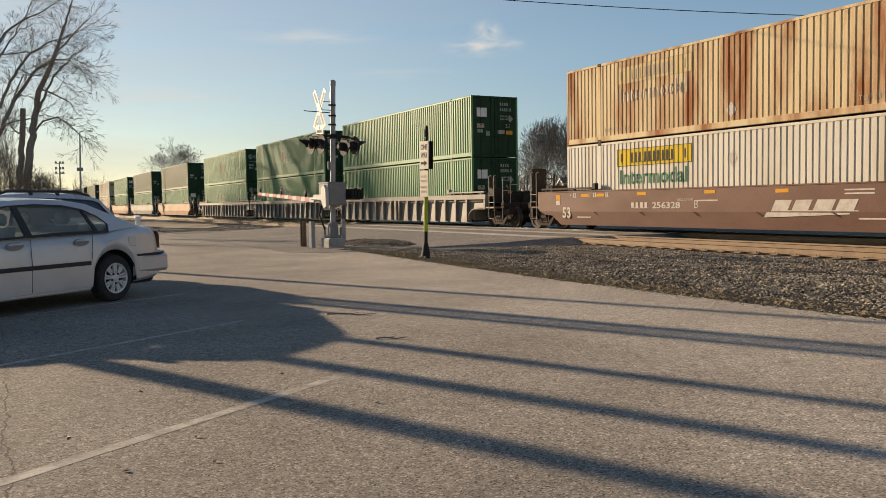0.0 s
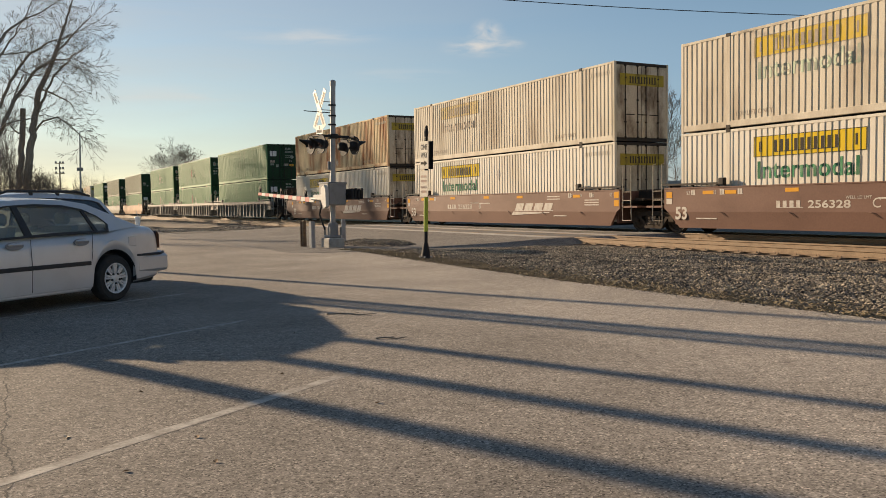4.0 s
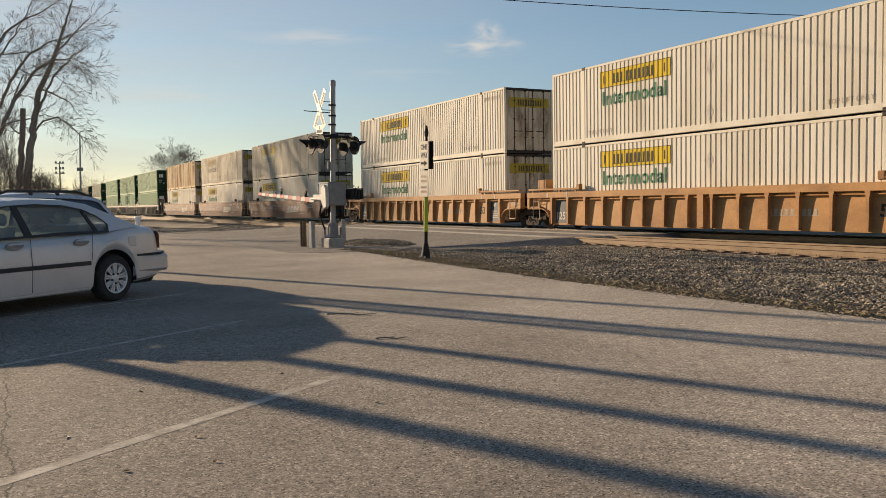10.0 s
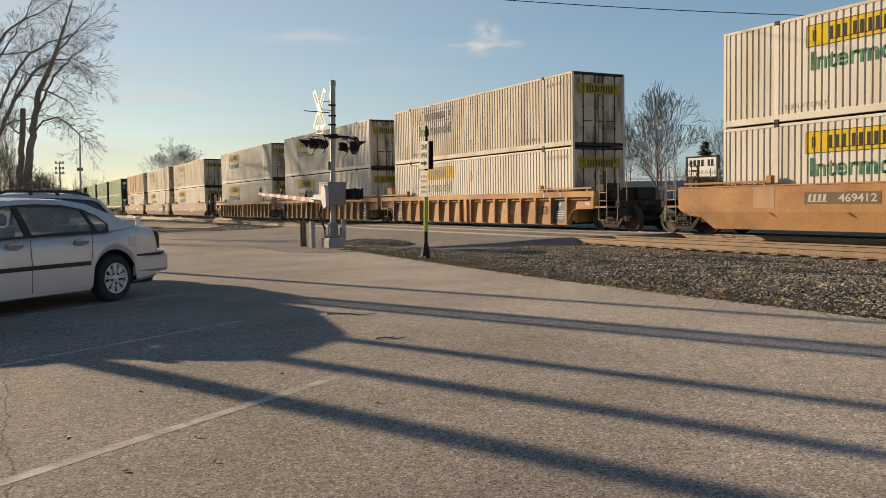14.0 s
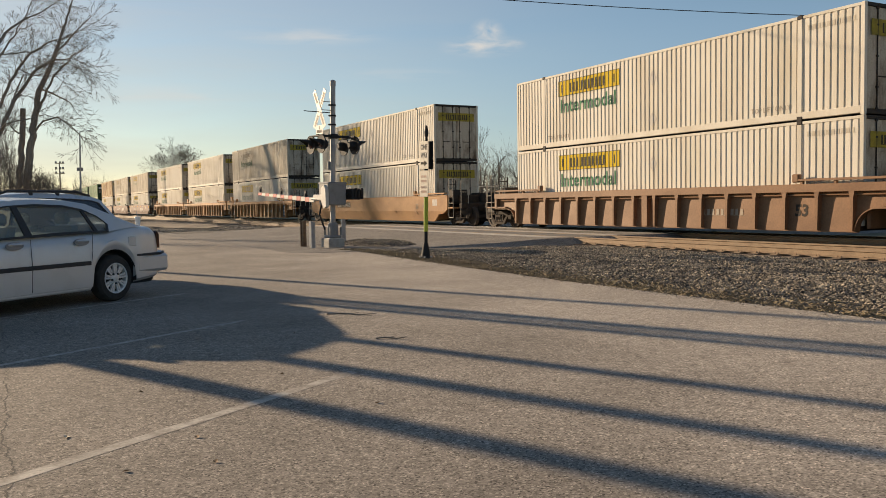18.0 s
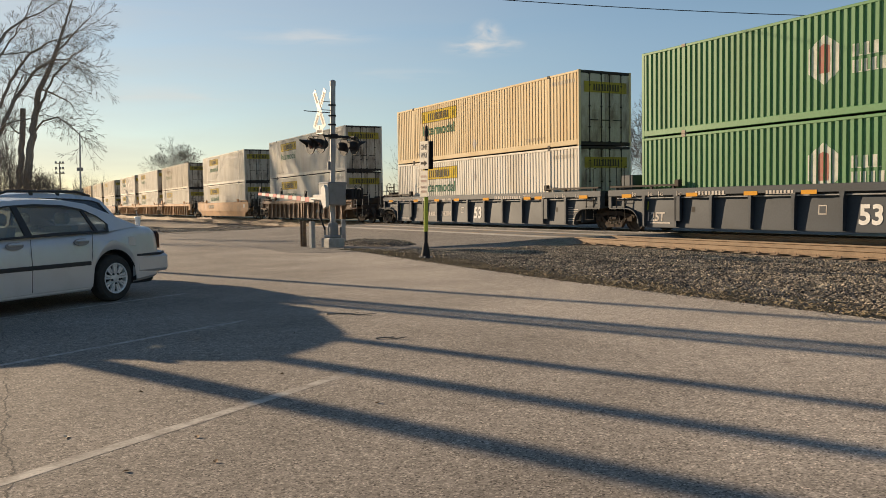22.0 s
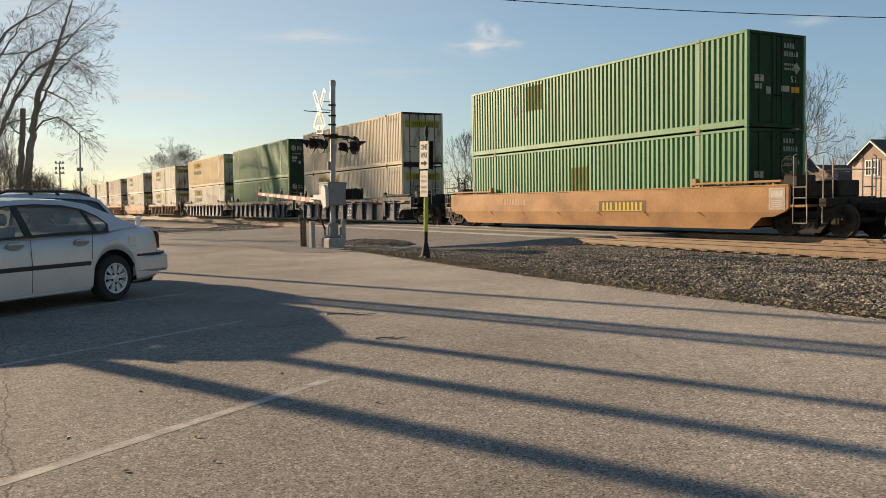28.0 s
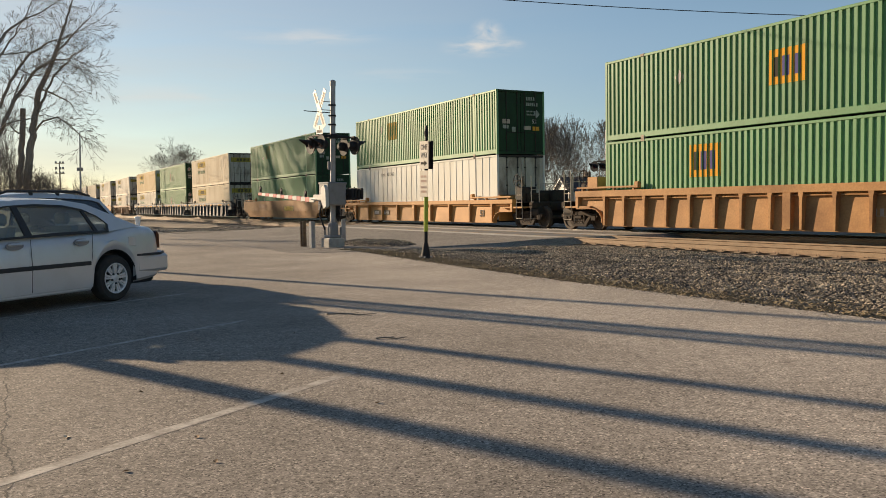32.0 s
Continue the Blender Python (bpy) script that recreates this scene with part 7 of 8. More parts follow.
# ---- houses across the tracks ----
def house(x, y, rz, length, width, wall_h, roof_h, wall, gable, roof, label, windows):
    """A gabled house: the ridge runs along x, the west gable shows."""
    h = thing("house", pose(x, y, -0.05, 0, 0, rz), label, "house", group="houses across the tracks")
    L, W = length / 2, width / 2
    part("wall", Build().box(-L, -W, 0, L, W, wall_h), wall, h)
    for s in (-1, 1):
        part("gable", Build().prism([(-W, wall_h), (W, wall_h), (0, wall_h + roof_h)], s * L - 0.06, s * L + 0.06, "x"), gable, h)
    n = 12
    for k in range(n):                          # clapboards on the west end
        z = 0.4 + (wall_h - 0.5) * k / n
        part("clapboard", Build().prism([(-W, z), (W, z), (W, z + 0.03), (-W, z + 0.03)], -L - 0.03, -L - 0.002, "x"), wall, h)
    o = 0.35
    for s in (-1, 1):
        sl = roof_h / W
        b = Build().prism([(0, wall_h + roof_h), (s * (W + o), wall_h - sl * o), (s * (W + o), wall_h - sl * o + 0.16), (0, wall_h + roof_h + 0.16)], -L - o, L + o, "x")
        part("roof", b, roof, h)
        part("fascia", Build().prism([(0, wall_h + roof_h - 0.1), (s * (W + o), wall_h - sl * o - 0.1), (s * (W + o), wall_h - sl * o + 0.05), (0, wall_h + roof_h + 0.05)], -L - o - 0.04, -L - o - 0.002, "x"), "trim_white", h)
    part("chimney", Build().cbox(L * 0.3, 0.1, wall_h + roof_h * 0.6, L * 0.3 + 0.6, 0.7, wall_h + roof_h + 0.7, 0.02), "siding_brown", h)
    for wy, wz, ww, wh, face in windows:
        if face == "west":
            win = part("window", Build().box(-L - 0.05, wy - ww / 2, wz, -L - 0.01, wy + ww / 2, wz + wh), "window_dark", h)
            fr = Build()
            for a, c, d, e in ((wy - ww / 2 - 0.1, wy - ww / 2, wz - 0.1, wz + wh + 0.1), (wy + ww / 2, wy + ww / 2 + 0.1, wz - 0.1, wz + wh + 0.1), (wy - ww / 2, wy + ww / 2, wz - 0.1, wz), (wy - ww / 2, wy + ww / 2, wz + wh, wz + wh + 0.1),
                               (wy - 0.03, wy + 0.03, wz, wz + wh), (wy - ww / 2, wy + ww / 2, wz + wh / 2 - 0.03, wz + wh / 2 + 0.03)):
                fr.box(-L - 0.09, a, d, -L - 0.04, c, e)
        else:
            win = part("window", Build().box(wy - ww / 2, -W - 0.05, wz, wy + ww / 2, -W - 0.01, wz + wh), "window_dark", h)
            fr = Build()
            for a, c, d, e in ((wy - ww / 2 - 0.1, wy - ww / 2, wz - 0.1, wz + wh + 0.1), (wy + ww / 2, wy + ww / 2 + 0.1, wz - 0.1, wz + wh + 0.1), (wy - ww / 2, wy + ww / 2, wz - 0.1, wz), (wy - ww / 2, wy + ww / 2, wz + wh, wz + wh + 0.1)):
                fr.box(a, -W - 0.09, d, c, -W - 0.04, e)
        part("window_frame", fr, "trim_white", win)
    return h


house(88.2, 73.4, -9.7, 7.2, 5.0, 4.75, 2.7, "siding_cream", "siding_cream", "shingle_dark", "cream clapboard house with dark shingle roof",
      [(0.5, 3.1, 0.75, 1.5, "west"), (-0.42, 3.1, 0.75, 1.5, "west"), (-1.6, 2.6, 0.5, 1.1, "south"), (1.0, 2.6, 0.5, 1.1, "south")])
house(83.5, 53.4, -9.7, 9.0, 5.2, 4.9, 2.0, "siding_rose", "siding_brown", "shingle_brown", "pinkish-brown house with brown gable and brown roof",
      [(0.45, 3.5, 0.62, 1.4, "west"), (-0.4, 3.5, 0.62, 1.4, "west"), (0, 1.0, 0.9, 1.3, "south")])
house(99, 71.5, -9.7, 9.0, 7.0, 3.4, 1.9, "siding_brown", "siding_brown", "shingle_brown", "low brown house with brown roof", [(-1.2, 1.6, 1.0, 1.1, "west"), (0, 1.6, 1.6, 1.1, "south")])
house(60.2, 77.6, -9.7, 4.6, 3.4, 2.6, 1.3, "siding_white", "siding_white", "shingle_dark", "small white gabled shed beyond the tracks", [(0, 1.0, 0.7, 0.9, "west")])


# low storage building and its sign
sb_ = thing("storage_building", pose(57.5, 59.5, -0.05, 0, 0, -28), "long low grey storage building with roll-up doors", "building")
part("wall", Build().box(-6, -2, 0, 6, 2, 2.6), "siding_white", sb_)
part("roof", Build().prism([(-2.2, 2.6), (2.2, 2.6), (2.2, 2.75), (-2.2, 3.05)], -6.2, 6.2, "x"), "galvanised", sb_)
for i in range(4):
    d = part("rollup_door", Build().box(-5.4 + i * 2.9, -2.05, 0, -3.2 + i * 2.9, -1.99, 2.2), "box_grey", sb_)
    for k in range(6):
        part("slat", Build().cbox(-5.4 + i * 2.9, -2.07, 0.1 + k * 0.35, -3.2 + i * 2.9, -2.045, 0.38 + k * 0.35, 0.008), "box_grey", d)

sg = thing("storage_sign", pose(41.33, 40.36, 0, 0, 0, -84) @ Matrix.Diagonal((1.27, 1, 1, 1)), "white storage sign board on dark posts", "sign")
for x in (-0.98, 0.98):
    part("post", Build().cbox(x - 0.06, -0.06, -0.1, x + 0.06, 0.06, 4.1, 0.01), "black_paint", sg)
part("board", Build().cbox(-0.9, -0.06, 2.72, 0.9, 0.06, 4.0, 0.01), "board_white", sg, "white board with black lettering")
part("frame", Build().cbox(-1.0, -0.09, 4.0, 1.0, 0.09, 4.09, 0.01).cbox(-1.0, -0.09, 2.62, 1.0, 0.09, 2.72, 0.01), "black_paint", sg)
part("lower_board", Build().cbox(-0.9, -0.05, 2.2, 0.9, 0.05, 2.62, 0.01), "black_paint", sg)
part("name_block", lettering_bars("kw", "logo_dark", 4, 0.98, 0.42, 0.22), None, sg, m=Matrix.Translation((-0.78, -0.064, 3.42)) @ REAR)
part("name_block", lettering_bars("kw2", "logo_dark", 2, 0.42, 0.42, 0.3), None, sg, m=Matrix.Translation((0.36, -0.064, 3.42)) @ REAR)
part("word", letters("STORAGE", 0.40, "logo_ghost"), None, sg, m=Matrix.Translation((-0.84, -0.064, 2.88)) @ REAR)
part("name_block", lettering_bars("kz", "logo_white", 4, 0.7, 0.17), None, sg, m=Matrix.Translation((-0.3, -0.054, 2.34)) @ REAR)
part("emblem", disc(0.11, 6, "logo_white"), None, sg, m=Matrix.Translation((-0.55, -0.054, 2.42)) @ REAR)


up = thing("utility_pole", pose(67.3, 62.0, -0.1), "distant wooden utility pole with two crossarms", "utility pole")
part("pole", Build().tube([(0, 0, 0), (0, 0, 6.5)], [0.14, 0.1], 8), "bare_wood", up, smooth=True)
for z in (5.3, 6.0):
    part("crossarm", Build().cbox(-0.05, -1.0, z, 0.05, 1.0, z + 0.12, 0.01), "bare_wood", up, m=pose(0, 0, 0, 0, 0, -50))


# lamp poles and a board by the far road
lp = thing("street_lamp", pose(11.7, 130.7, 0), "tall grey street lamp with a small sign board", "street lamp")
part("pole", Build().tube([(0, 0, -0.1), (0.1, 0, 6), (0.25, 0, 12.2), (0.9, 0, 12.6), (1.6, 0, 12.5)], [0.16, 0.13, 0.09, 0.06, 0.05], 8), "galvanised", lp, smooth=True)
part("lamp_head", Build().cbox(1.3, -0.14, 12.36, 2.0, 0.14, 12.52, 0.04), "box_grey", lp)
part("board", Build().cbox(-0.35, -0.06, 6.7, 0.5, 0.0, 7.2, 0.02), "box_grey", lp)
l2 = thing("flood_light_pole", pose(11.5, 164.8, 0), "flood light pole with several lamps", "street lamp")
part("pole", Build().tube([(0, 0, -0.1), (0, 0, 9.6)], [0.16, 0.1], 8), "bare_wood", l2)
for z in (9.4, 8.4, 7.6):
    part("crossarm", Build().cbox(-0.8, -0.05, z, 0.8, 0.05, z + 0.1, 0.01), "bare_wood", l2)
    for x in (-0.6, 0.1, 0.55):
        part("lamp", Build().cbox(x - 0.16, -0.2, z + 0.1, x + 0.16, 0.05, z + 0.4, 0.03), "box_grey", l2)


# ---- parked cars ----
def car_frame(x, y):
    """Local x to the front, y to the driver's side, z up; parked a little askew in the bays."""
    return pose(x, y, 0, 0, 0, -141.5)


def lerp_table(tab, x):
    if x <= tab[0][0]:
        return tab[0][1]
    for (a, va), (b, vb) in zip(tab, tab[1:]):
        if x <= b:
            t = (x - a) / (b - a)
            return va + (vb - va) * t
    return tab[-1][1]


def car_body(stations, half_width, top, sill, axles, arch_r, wheel_z, bulge):
    """The lower body as a loft with real wheel arches."""
    def bottom(x):
        z = lerp_table(sill, x)
        for a in axles:
            d = abs(x - a)
            if d < arch_r:
                z = max(z, wheel_z + math.sqrt(arch_r * arch_r - d * d))
        return z
    rows = []
    for x in stations:
        w, zt, zb = lerp_table(half_width, x), lerp_table(top, x), bottom(x)
        zm = lerp_table(bulge, x)
        sec = [(w - 0.09 if zb < 0.3 else w - 0.035, zb), (w - 0.015, zb + 0.05), (w, max(zm, zb + 0.09)), (w - 0.008, max(zm + 0.12, zb + 0.13)), (w - 0.03, zt - 0.13), (w - 0.055, zt - 0.05), (w - 0.10, zt - 0.012), (w - 0.2, zt + 0.006), (w * 0.5, zt + 0.025), (0.0, zt + 0.032)]
        row = [(x, y, z) for y, z in sec] + [(x, -y, z) for y, z in sec[-2::-1]]
        rows.append(row)
    n = len(rows[0])
    b = Build().add([p for r in rows for p in r], [(i * n + j, i * n + j + 1, (i + 1) * n + j + 1, (i + 1) * n + j) for i in range(len(rows) - 1) for j in range(n - 1)])
    b.add(rows[0], [tuple(range(n))])
    b.add(rows[-1], [tuple(range(n))[::-1]])
    return b


def tyre_and_rim(parent, x, y, r, spokes, rim_mat, s, width=0.21):
    t = part("wheel", Build().lathe([(r * 0.63, -width / 2), (r * 0.9, -width / 2), (r * 0.985, -width / 2 + 0.025), (r, -width / 2 + 0.05), (r, width / 2 - 0.05), (r * 0.985, width / 2 - 0.025), (r * 0.9, width / 2), (r * 0.66, width / 2), (r * 0.63, width / 2 - 0.01)], 36, "y", caps=False), "tyre", parent, "black rubber tyre", smooth=True, m=pose(x, y, r))
    o = s * width / 2
    b = Build().lathe([(r * 0.67, o - s * 0.002), (r * 0.655, o + s * 0.004), (r * 0.60, o - s * 0.004), (r * 0.585, o - s * 0.07)], 36, "y", caps=False)
    k = r * 0.6
    for i in range(spokes):
        a = 2 * math.pi * i / spokes
        ca, sa = math.cos(a), math.sin(a)
        def at(rad, side, d):
            return ((rad * sa + side * ca), o - s * d, (rad * ca - side * sa))
        for sgn in (-1, 1):
            c0, c1 = sgn * 0.010, sgn * 0.021
            q = [at(k * 0.28, c0 - 0.009, 0.012), at(k * 0.28, c0 + 0.009, 0.012), at(k * 1.0, c1 + 0.017, 0.012), at(k * 1.0, c1 - 0.017, 0.012)]
            q2 = [(p[0], p[1] - s * 0.03, p[2]) for p in q]
            b.add(q + q2, [(0, 1, 2, 3), (4, 7, 6, 5), (0, 4, 5, 1), (1, 5, 6, 2), (2, 6, 7, 3), (3, 7, 4, 0)])
    b.lathe([(0.0, o - s * 0.0), (k * 0.26, o - s * 0.004), (k * 0.36, o - s * 0.014), (k * 0.38, o - s * 0.05)], 24, "y", caps=False)
    part("rim", b, rim_mat, t, "silver alloy rim", smooth=True)
    part("brake_drum", Build().lathe([(0.0, o - s * 0.075), (r * 0.6, o - s * 0.075), (r * 0.6, o - s * 0.09)], 24, "y"), "black_plastic", t)
    for i in range(5):
        a = 2 * math.pi * (i + 0.5) / 5
        part("lug_nut", Build().lathe([(0.016, o - s * 0.012), (0.016, o + s * 0.002), (0.0, o + s * 0.004)], 8, "y", at=(0.072 * math.sin(a), 0, 0.072 * math.cos(a))), "black_plastic", t)
    return t


def greenhouse(parent, outer, dlo, side_y, paint_, glass_mat, bars_x, roof_crown=0.035, frame_w=0.035):
    """Roof, pillars and glass over the belt line. outer: the side outline from windscreen foot over the roof to the rear glass foot."""
    n = len(outer)
    front, rear = 1, n - 2
    for s in (-1, 1):
        b = Build()
        def p3(x, z, inset=0.0):
            return (x, s * (side_y(z) - inset), z)
        vs = [p3(*o) for o in outer] + [p3(*d) for d in dlo]
        b.add(vs, [(i, i + 1, n + i + 1, n + i) if s > 0 else (i, n + i, n + i + 1, i + 1) for i in range(n - 1)])
        vs2 = [p3(o[0], o[1], 0.03) for o in outer] + [p3(d[0], d[1], 0.03) for d in dlo]
        b.add(vs2, [(i, n + i, n + i + 1, i + 1) if s > 0 else (i, i + 1, n + i + 1, n + i) for i in range(n - 1)])
        part("roof_side", b, paint_, parent, smooth=True)
        # panes between the posts
        back = min(d[0] for d in dlo)
        xs = [dlo[0][0]] + list(bars_x) + [back]
        def top_at(x):
            return lerp_table(sorted((d[0], d[1]) for d in (dlo if back == dlo[-1][0] else dlo[:-1])), x)
        def base_at(x):
            t = (x - dlo[-1][0]) / (dlo[0][0] - dlo[-1][0])
            return dlo[-1][1] + (dlo[0][1] - dlo[-1][1]) * t
        for a, c in zip(xs, xs[1:]):
            hi, lo = max(a, c) - 0.03, min(a, c) + (0.03 if c != back else 0.012)
            m = 8
            b = Build()
            cols = [lo + (hi - lo) * i / m for i in range(m + 1)]
            for d in (0.022,):
                base = [(x, s * (side_y(base_at(x)) - d), base_at(x)) for x in cols]
                topp = [(x, s * (side_y(top_at(x)) - d), max(top_at(x), base_at(x) + 0.001)) for x in cols]
                b.add(base + topp, [(i, m + 1 + i, m + 2 + i, i + 1) if s > 0 else (i, i + 1, m + 2 + i, m + 1 + i) for i in range(m)])
            part("side_window", b, glass_mat, parent)
        for x in bars_x:
            zt, zb_ = top_at(x), base_at(x)
            b, wide, rake = Build(), 0.055 if x == bars_x[0] else 0.032, 0.02 if x == bars_x[0] else 0.05
            quad = [(x - wide - rake, zb_ - 0.01), (x + wide - rake, zb_ - 0.01), (x + wide * 0.8 + rake, zt), (x - wide * 0.8 + rake, zt)]
            b.add([(px_, s * (side_y(pz) - d), pz) for d in (0.004, 0.03) for px_, pz in quad], [(0, 1, 2, 3), (7, 6, 5, 4), (0, 4, 5, 1), (1, 5, 6, 2), (2, 6, 7, 3), (3, 7, 4, 0)])
            part("pillar", b, "black_plastic", parent)
        # black frame round the glass, a flat band inside the opening
        mx, mz = sum(d[0] for d in dlo) / n, sum(d[1] for d in dlo) / n
        loop = list(dlo) + [(dlo[0][0] + (dlo[-1][0] - dlo[0][0]) * i / 8, dlo[0][1] + (dlo[-1][1] - dlo[0][1]) * i / 8) for i in range(7, 0, -1)]
        k = len(loop)
        inner = []
        for x, z in loop:
            run = math.hypot(x - mx, (z - mz) * 2.2)
            inner.append((x - (x - mx) / run * frame_w, z - (z - mz) * 2.2 / run * frame_w))
        b = Build().add([(x, s * (side_y(z) + 0.003), z) for x, z in loop] + [(x, s * (side_y(z) - 0.006), z) for x, z in inner],
                        [(i, (i + 1) % k, k + (i + 1) % k, k + i) if s > 0 else (i, k + i, k + (i + 1) % k, (i + 1) % k) for i in range(k)])
        part("window_trim", b, "black_plastic", parent)
        part("belt_trim", Build().tube([(dlo[0][0], s * (side_y(dlo[0][1]) + 0.004), dlo[0][1]), (dlo[-1][0], s * (side_y(dlo[-1][1]) + 0.004), dlo[-1][1])], 0.008, 6), "black_plastic", parent)
    def across(i0, i1, name, mat, crown):
        b = Build()
        m = 8
        rows = []
        for i in range(i0, i1 + 1):
            x, z = outer[i]
            w = side_y(z)
            rows.append([(x + (0.10 if i <= front else -0.08 if i >= rear else 0) * (1 - (2 * j / m - 1) ** 2), w * (1 - 2 * j / m), z + crown * (1 - (2 * j / m - 1) ** 2)) for j in range(m + 1)])
        k = m + 1
        b.add([p for r in rows for p in r], [(i * k + j, (i + 1) * k + j, (i + 1) * k + j + 1, i * k + j + 1) for i in range(len(rows) - 1) for j in range(m)])
        part(name, b, mat, parent, smooth=True)
    across(0, front, "windscreen", glass_mat, roof_crown)
    across(front, rear, "roof", paint_, roof_crown)
    across(rear, n - 1, "rear_window", glass_mat, roof_crown)


def seat(parent, x, y):
    b = Build().cbox(x - 0.28, y - 0.25, 0.35, x + 0.28, y + 0.25, 0.55, 0.06)
    b.prism([(x - 0.36, 0.5), (x - 0.2, 0.5), (x - 0.34, 1.08), (x - 0.46, 1.08)], y - 0.24, y + 0.24, "y")
    b.cbox(x - 0.46, y - 0.13, 1.1, x - 0.36, y + 0.13, 1.26, 0.04)
    part("seat", b, "cabin_cloth", parent)


def sedan(m):
    c = thing("sedan", m, "silver four-door sedan parked in a bay, dusty paint", "car", group="parked cars")
    half = [(-2.41, 0.66), (-2.36, 0.80), (-2.22, 0.865), (-1.9, 0.905), (-1.0, 0.925), (0.8, 0.925), (1.6, 0.90), (2.1, 0.84), (2.35, 0.74), (2.45, 0.6)]
    top = [(-2.41, 0.62), (-2.385, 0.90), (-2.31, 0.985), (-2.18, 1.03), (-1.75, 1.05), (-1.5, 1.02), (-1.25, 0.975), (0.9, 0.925), (1.1, 0.925), (1.7, 0.88), (2.2, 0.76), (2.45, 0.62)]
    sill = [(-2.41, 0.36), (-2.36, 0.27), (-1.9, 0.24), (-1.2, 0.20), (1.0, 0.20), (1.9, 0.22), (2.45, 0.3)]
    bulge = [(-2.41, 0.52), (-1.9, 0.56), (1.7, 0.54), (2.45, 0.48)]
    st = sorted(set([-2.41 + 4.86 * i / 110 for i in range(111)]))
    part("body", car_body(st, half, top, sill, (-1.38, 1.43), 0.405, 0.325, bulge), "silver_paint", c, "silver painted body", smooth=True)
    part("underbody", Build().cbox(-2.3, -0.78, 0.2, 2.2, 0.78, 0.5, 0.05).cbox(-2.1, -0.7, 0.4, 2.0, 0.7, 0.72, 0.05), "black_plastic", c)
    side = lambda z: lerp_table([(0.9, 0.868), (1.0, 0.845), (1.1, 0.79), (1.25, 0.70), (1.38, 0.615), (1.46, 0.53)], z)
    outer = [(1.22, 0.92), (0.42, 1.365), (0.15, 1.42), (-0.3, 1.44), (-0.82, 1.425), (-1.14, 1.375), (-1.46, 1.24), (-1.68, 1.145), (-1.94, 1.045)]
    dlo = [(1.02, 0.935), (0.40, 1.315), (0.14, 1.36), (-0.3, 1.38), (-0.74, 1.36), (-1.03, 1.305), (-1.25, 1.20), (-1.365, 1.085), (-1.33, 0.985)]
    greenhouse(c, outer, dlo, side, "silver_paint", "car_glass", (0.0, -1.08))
    for x in (-0.55, 0.45):
        for y in (-0.38, 0.38):
            seat(c, x, y)
    part("dashboard", Build().cbox(0.75, -0.7, 0.7, 1.2, 0.7, 0.98, 0.06), "cabin_cloth", c)
    part("parcel_shelf", Build().cbox(-1.75, -0.68, 0.9, -1.05, 0.68, 1.0, 0.03), "cabin_cloth", c)
    for x in (-1.38, 1.43):
        for s in (-1, 1):
            tyre_and_rim(c, x, s * 0.80, 0.325, 9, "alloy", s)
            arch = [(x + 0.402 * math.cos(math.pi * (k - 1) / 18), 0.33 + 0.402 * math.sin(math.pi * (k - 1) / 18)) for k in range(21)]
            part("wheel_well", Build().add([(u, s * 0.5, z) for u, z in arch] + [(u, s * 0.895, z) for u, z in arch], [(k, k + 1, 22 + k, 21 + k) for k in range(20)]), "black_plastic", c)
    for s in (-1, 1):
        part("side_moulding", Build().cbox(-0.92, min(s * 0.918, s * 0.938), 0.545, 1.0, max(s * 0.918, s * 0.938), 0.60, 0.008), "black_plastic", c)
        for x0, z0, x1, z1 in ((-0.98, 0.96, -0.93, 0.50), (0.02, 0.93, 0.03, 0.26), (1.05, 0.92, 1.05, 0.3)):
            part("door_seam", Build().tube([(x0, s * 0.902, z0), (x0 * 0.5 + x1 * 0.5, s * 0.926, (z0 + z1) / 2), (x1, s * 0.912, z1)], 0.004, 5), "black_plastic", c)
        for x in (-0.78, 0.26):
            # darker oval plate: the shade of the handle hollow put into colour
            part("handle_recess", Build().prism([(x + 0.125 * math.cos(2 * math.pi * k / 16), 0.862 + 0.05 * math.sin(2 * math.pi * k / 16)) for k in range(16)], min(s * 0.895, s * 0.9215), max(s * 0.895, s * 0.9215), "y"), "silver_shade", c)
            part("door_handle", Build().cbox(x - 0.105, min(s * 0.91, s * 0.945), 0.862, x + 0.105, max(s * 0.91, s * 0.945), 0.898, 0.016), "silver_paint", c)
        part("tail_lamp", Build().prism([(-2.345, 0.70), (-2.40, 0.70), (-2.395, 0.90), (-2.35, 0.955), (-2.335, 0.94)], min(s * 0.5, s * 0.785), max(s * 0.5, s * 0.785), "y"), "lamp_red", c, "dark red tail lamp")
        part("mirror", Build().cbox(0.92, min(s * 0.9, s * 1.06), 0.98, 1.04, max(s * 0.9, s * 1.06), 1.1, 0.03), "silver_paint", c)
    part("fuel_door", Build().cbox(-1.80, 0.88, 0.76, -1.65, 0.9005, 0.90, 0.006), "silver_paint", c)
    part("rear_bumper", Build().cbox(-2.54, -0.76, 0.34, -2.34, 0.78, 0.66, 0.05).cbox(-2.47, 0.62, 0.36, -1.80, 0.905, 0.62, 0.04).cbox(-2.47, -0.905, 0.36, -1.80, -0.62, 0.62, 0.04), "silver_paint", c)
    part("bumper_strip", Build().tube([(-1.80, 0.893, 0.622), (-2.3, 0.882, 0.622), (-2.42, 0.83, 0.63), (-2.50, 0.755, 0.635)], 0.019, 8), "black_plastic", c, "dark grey rubbing strip")
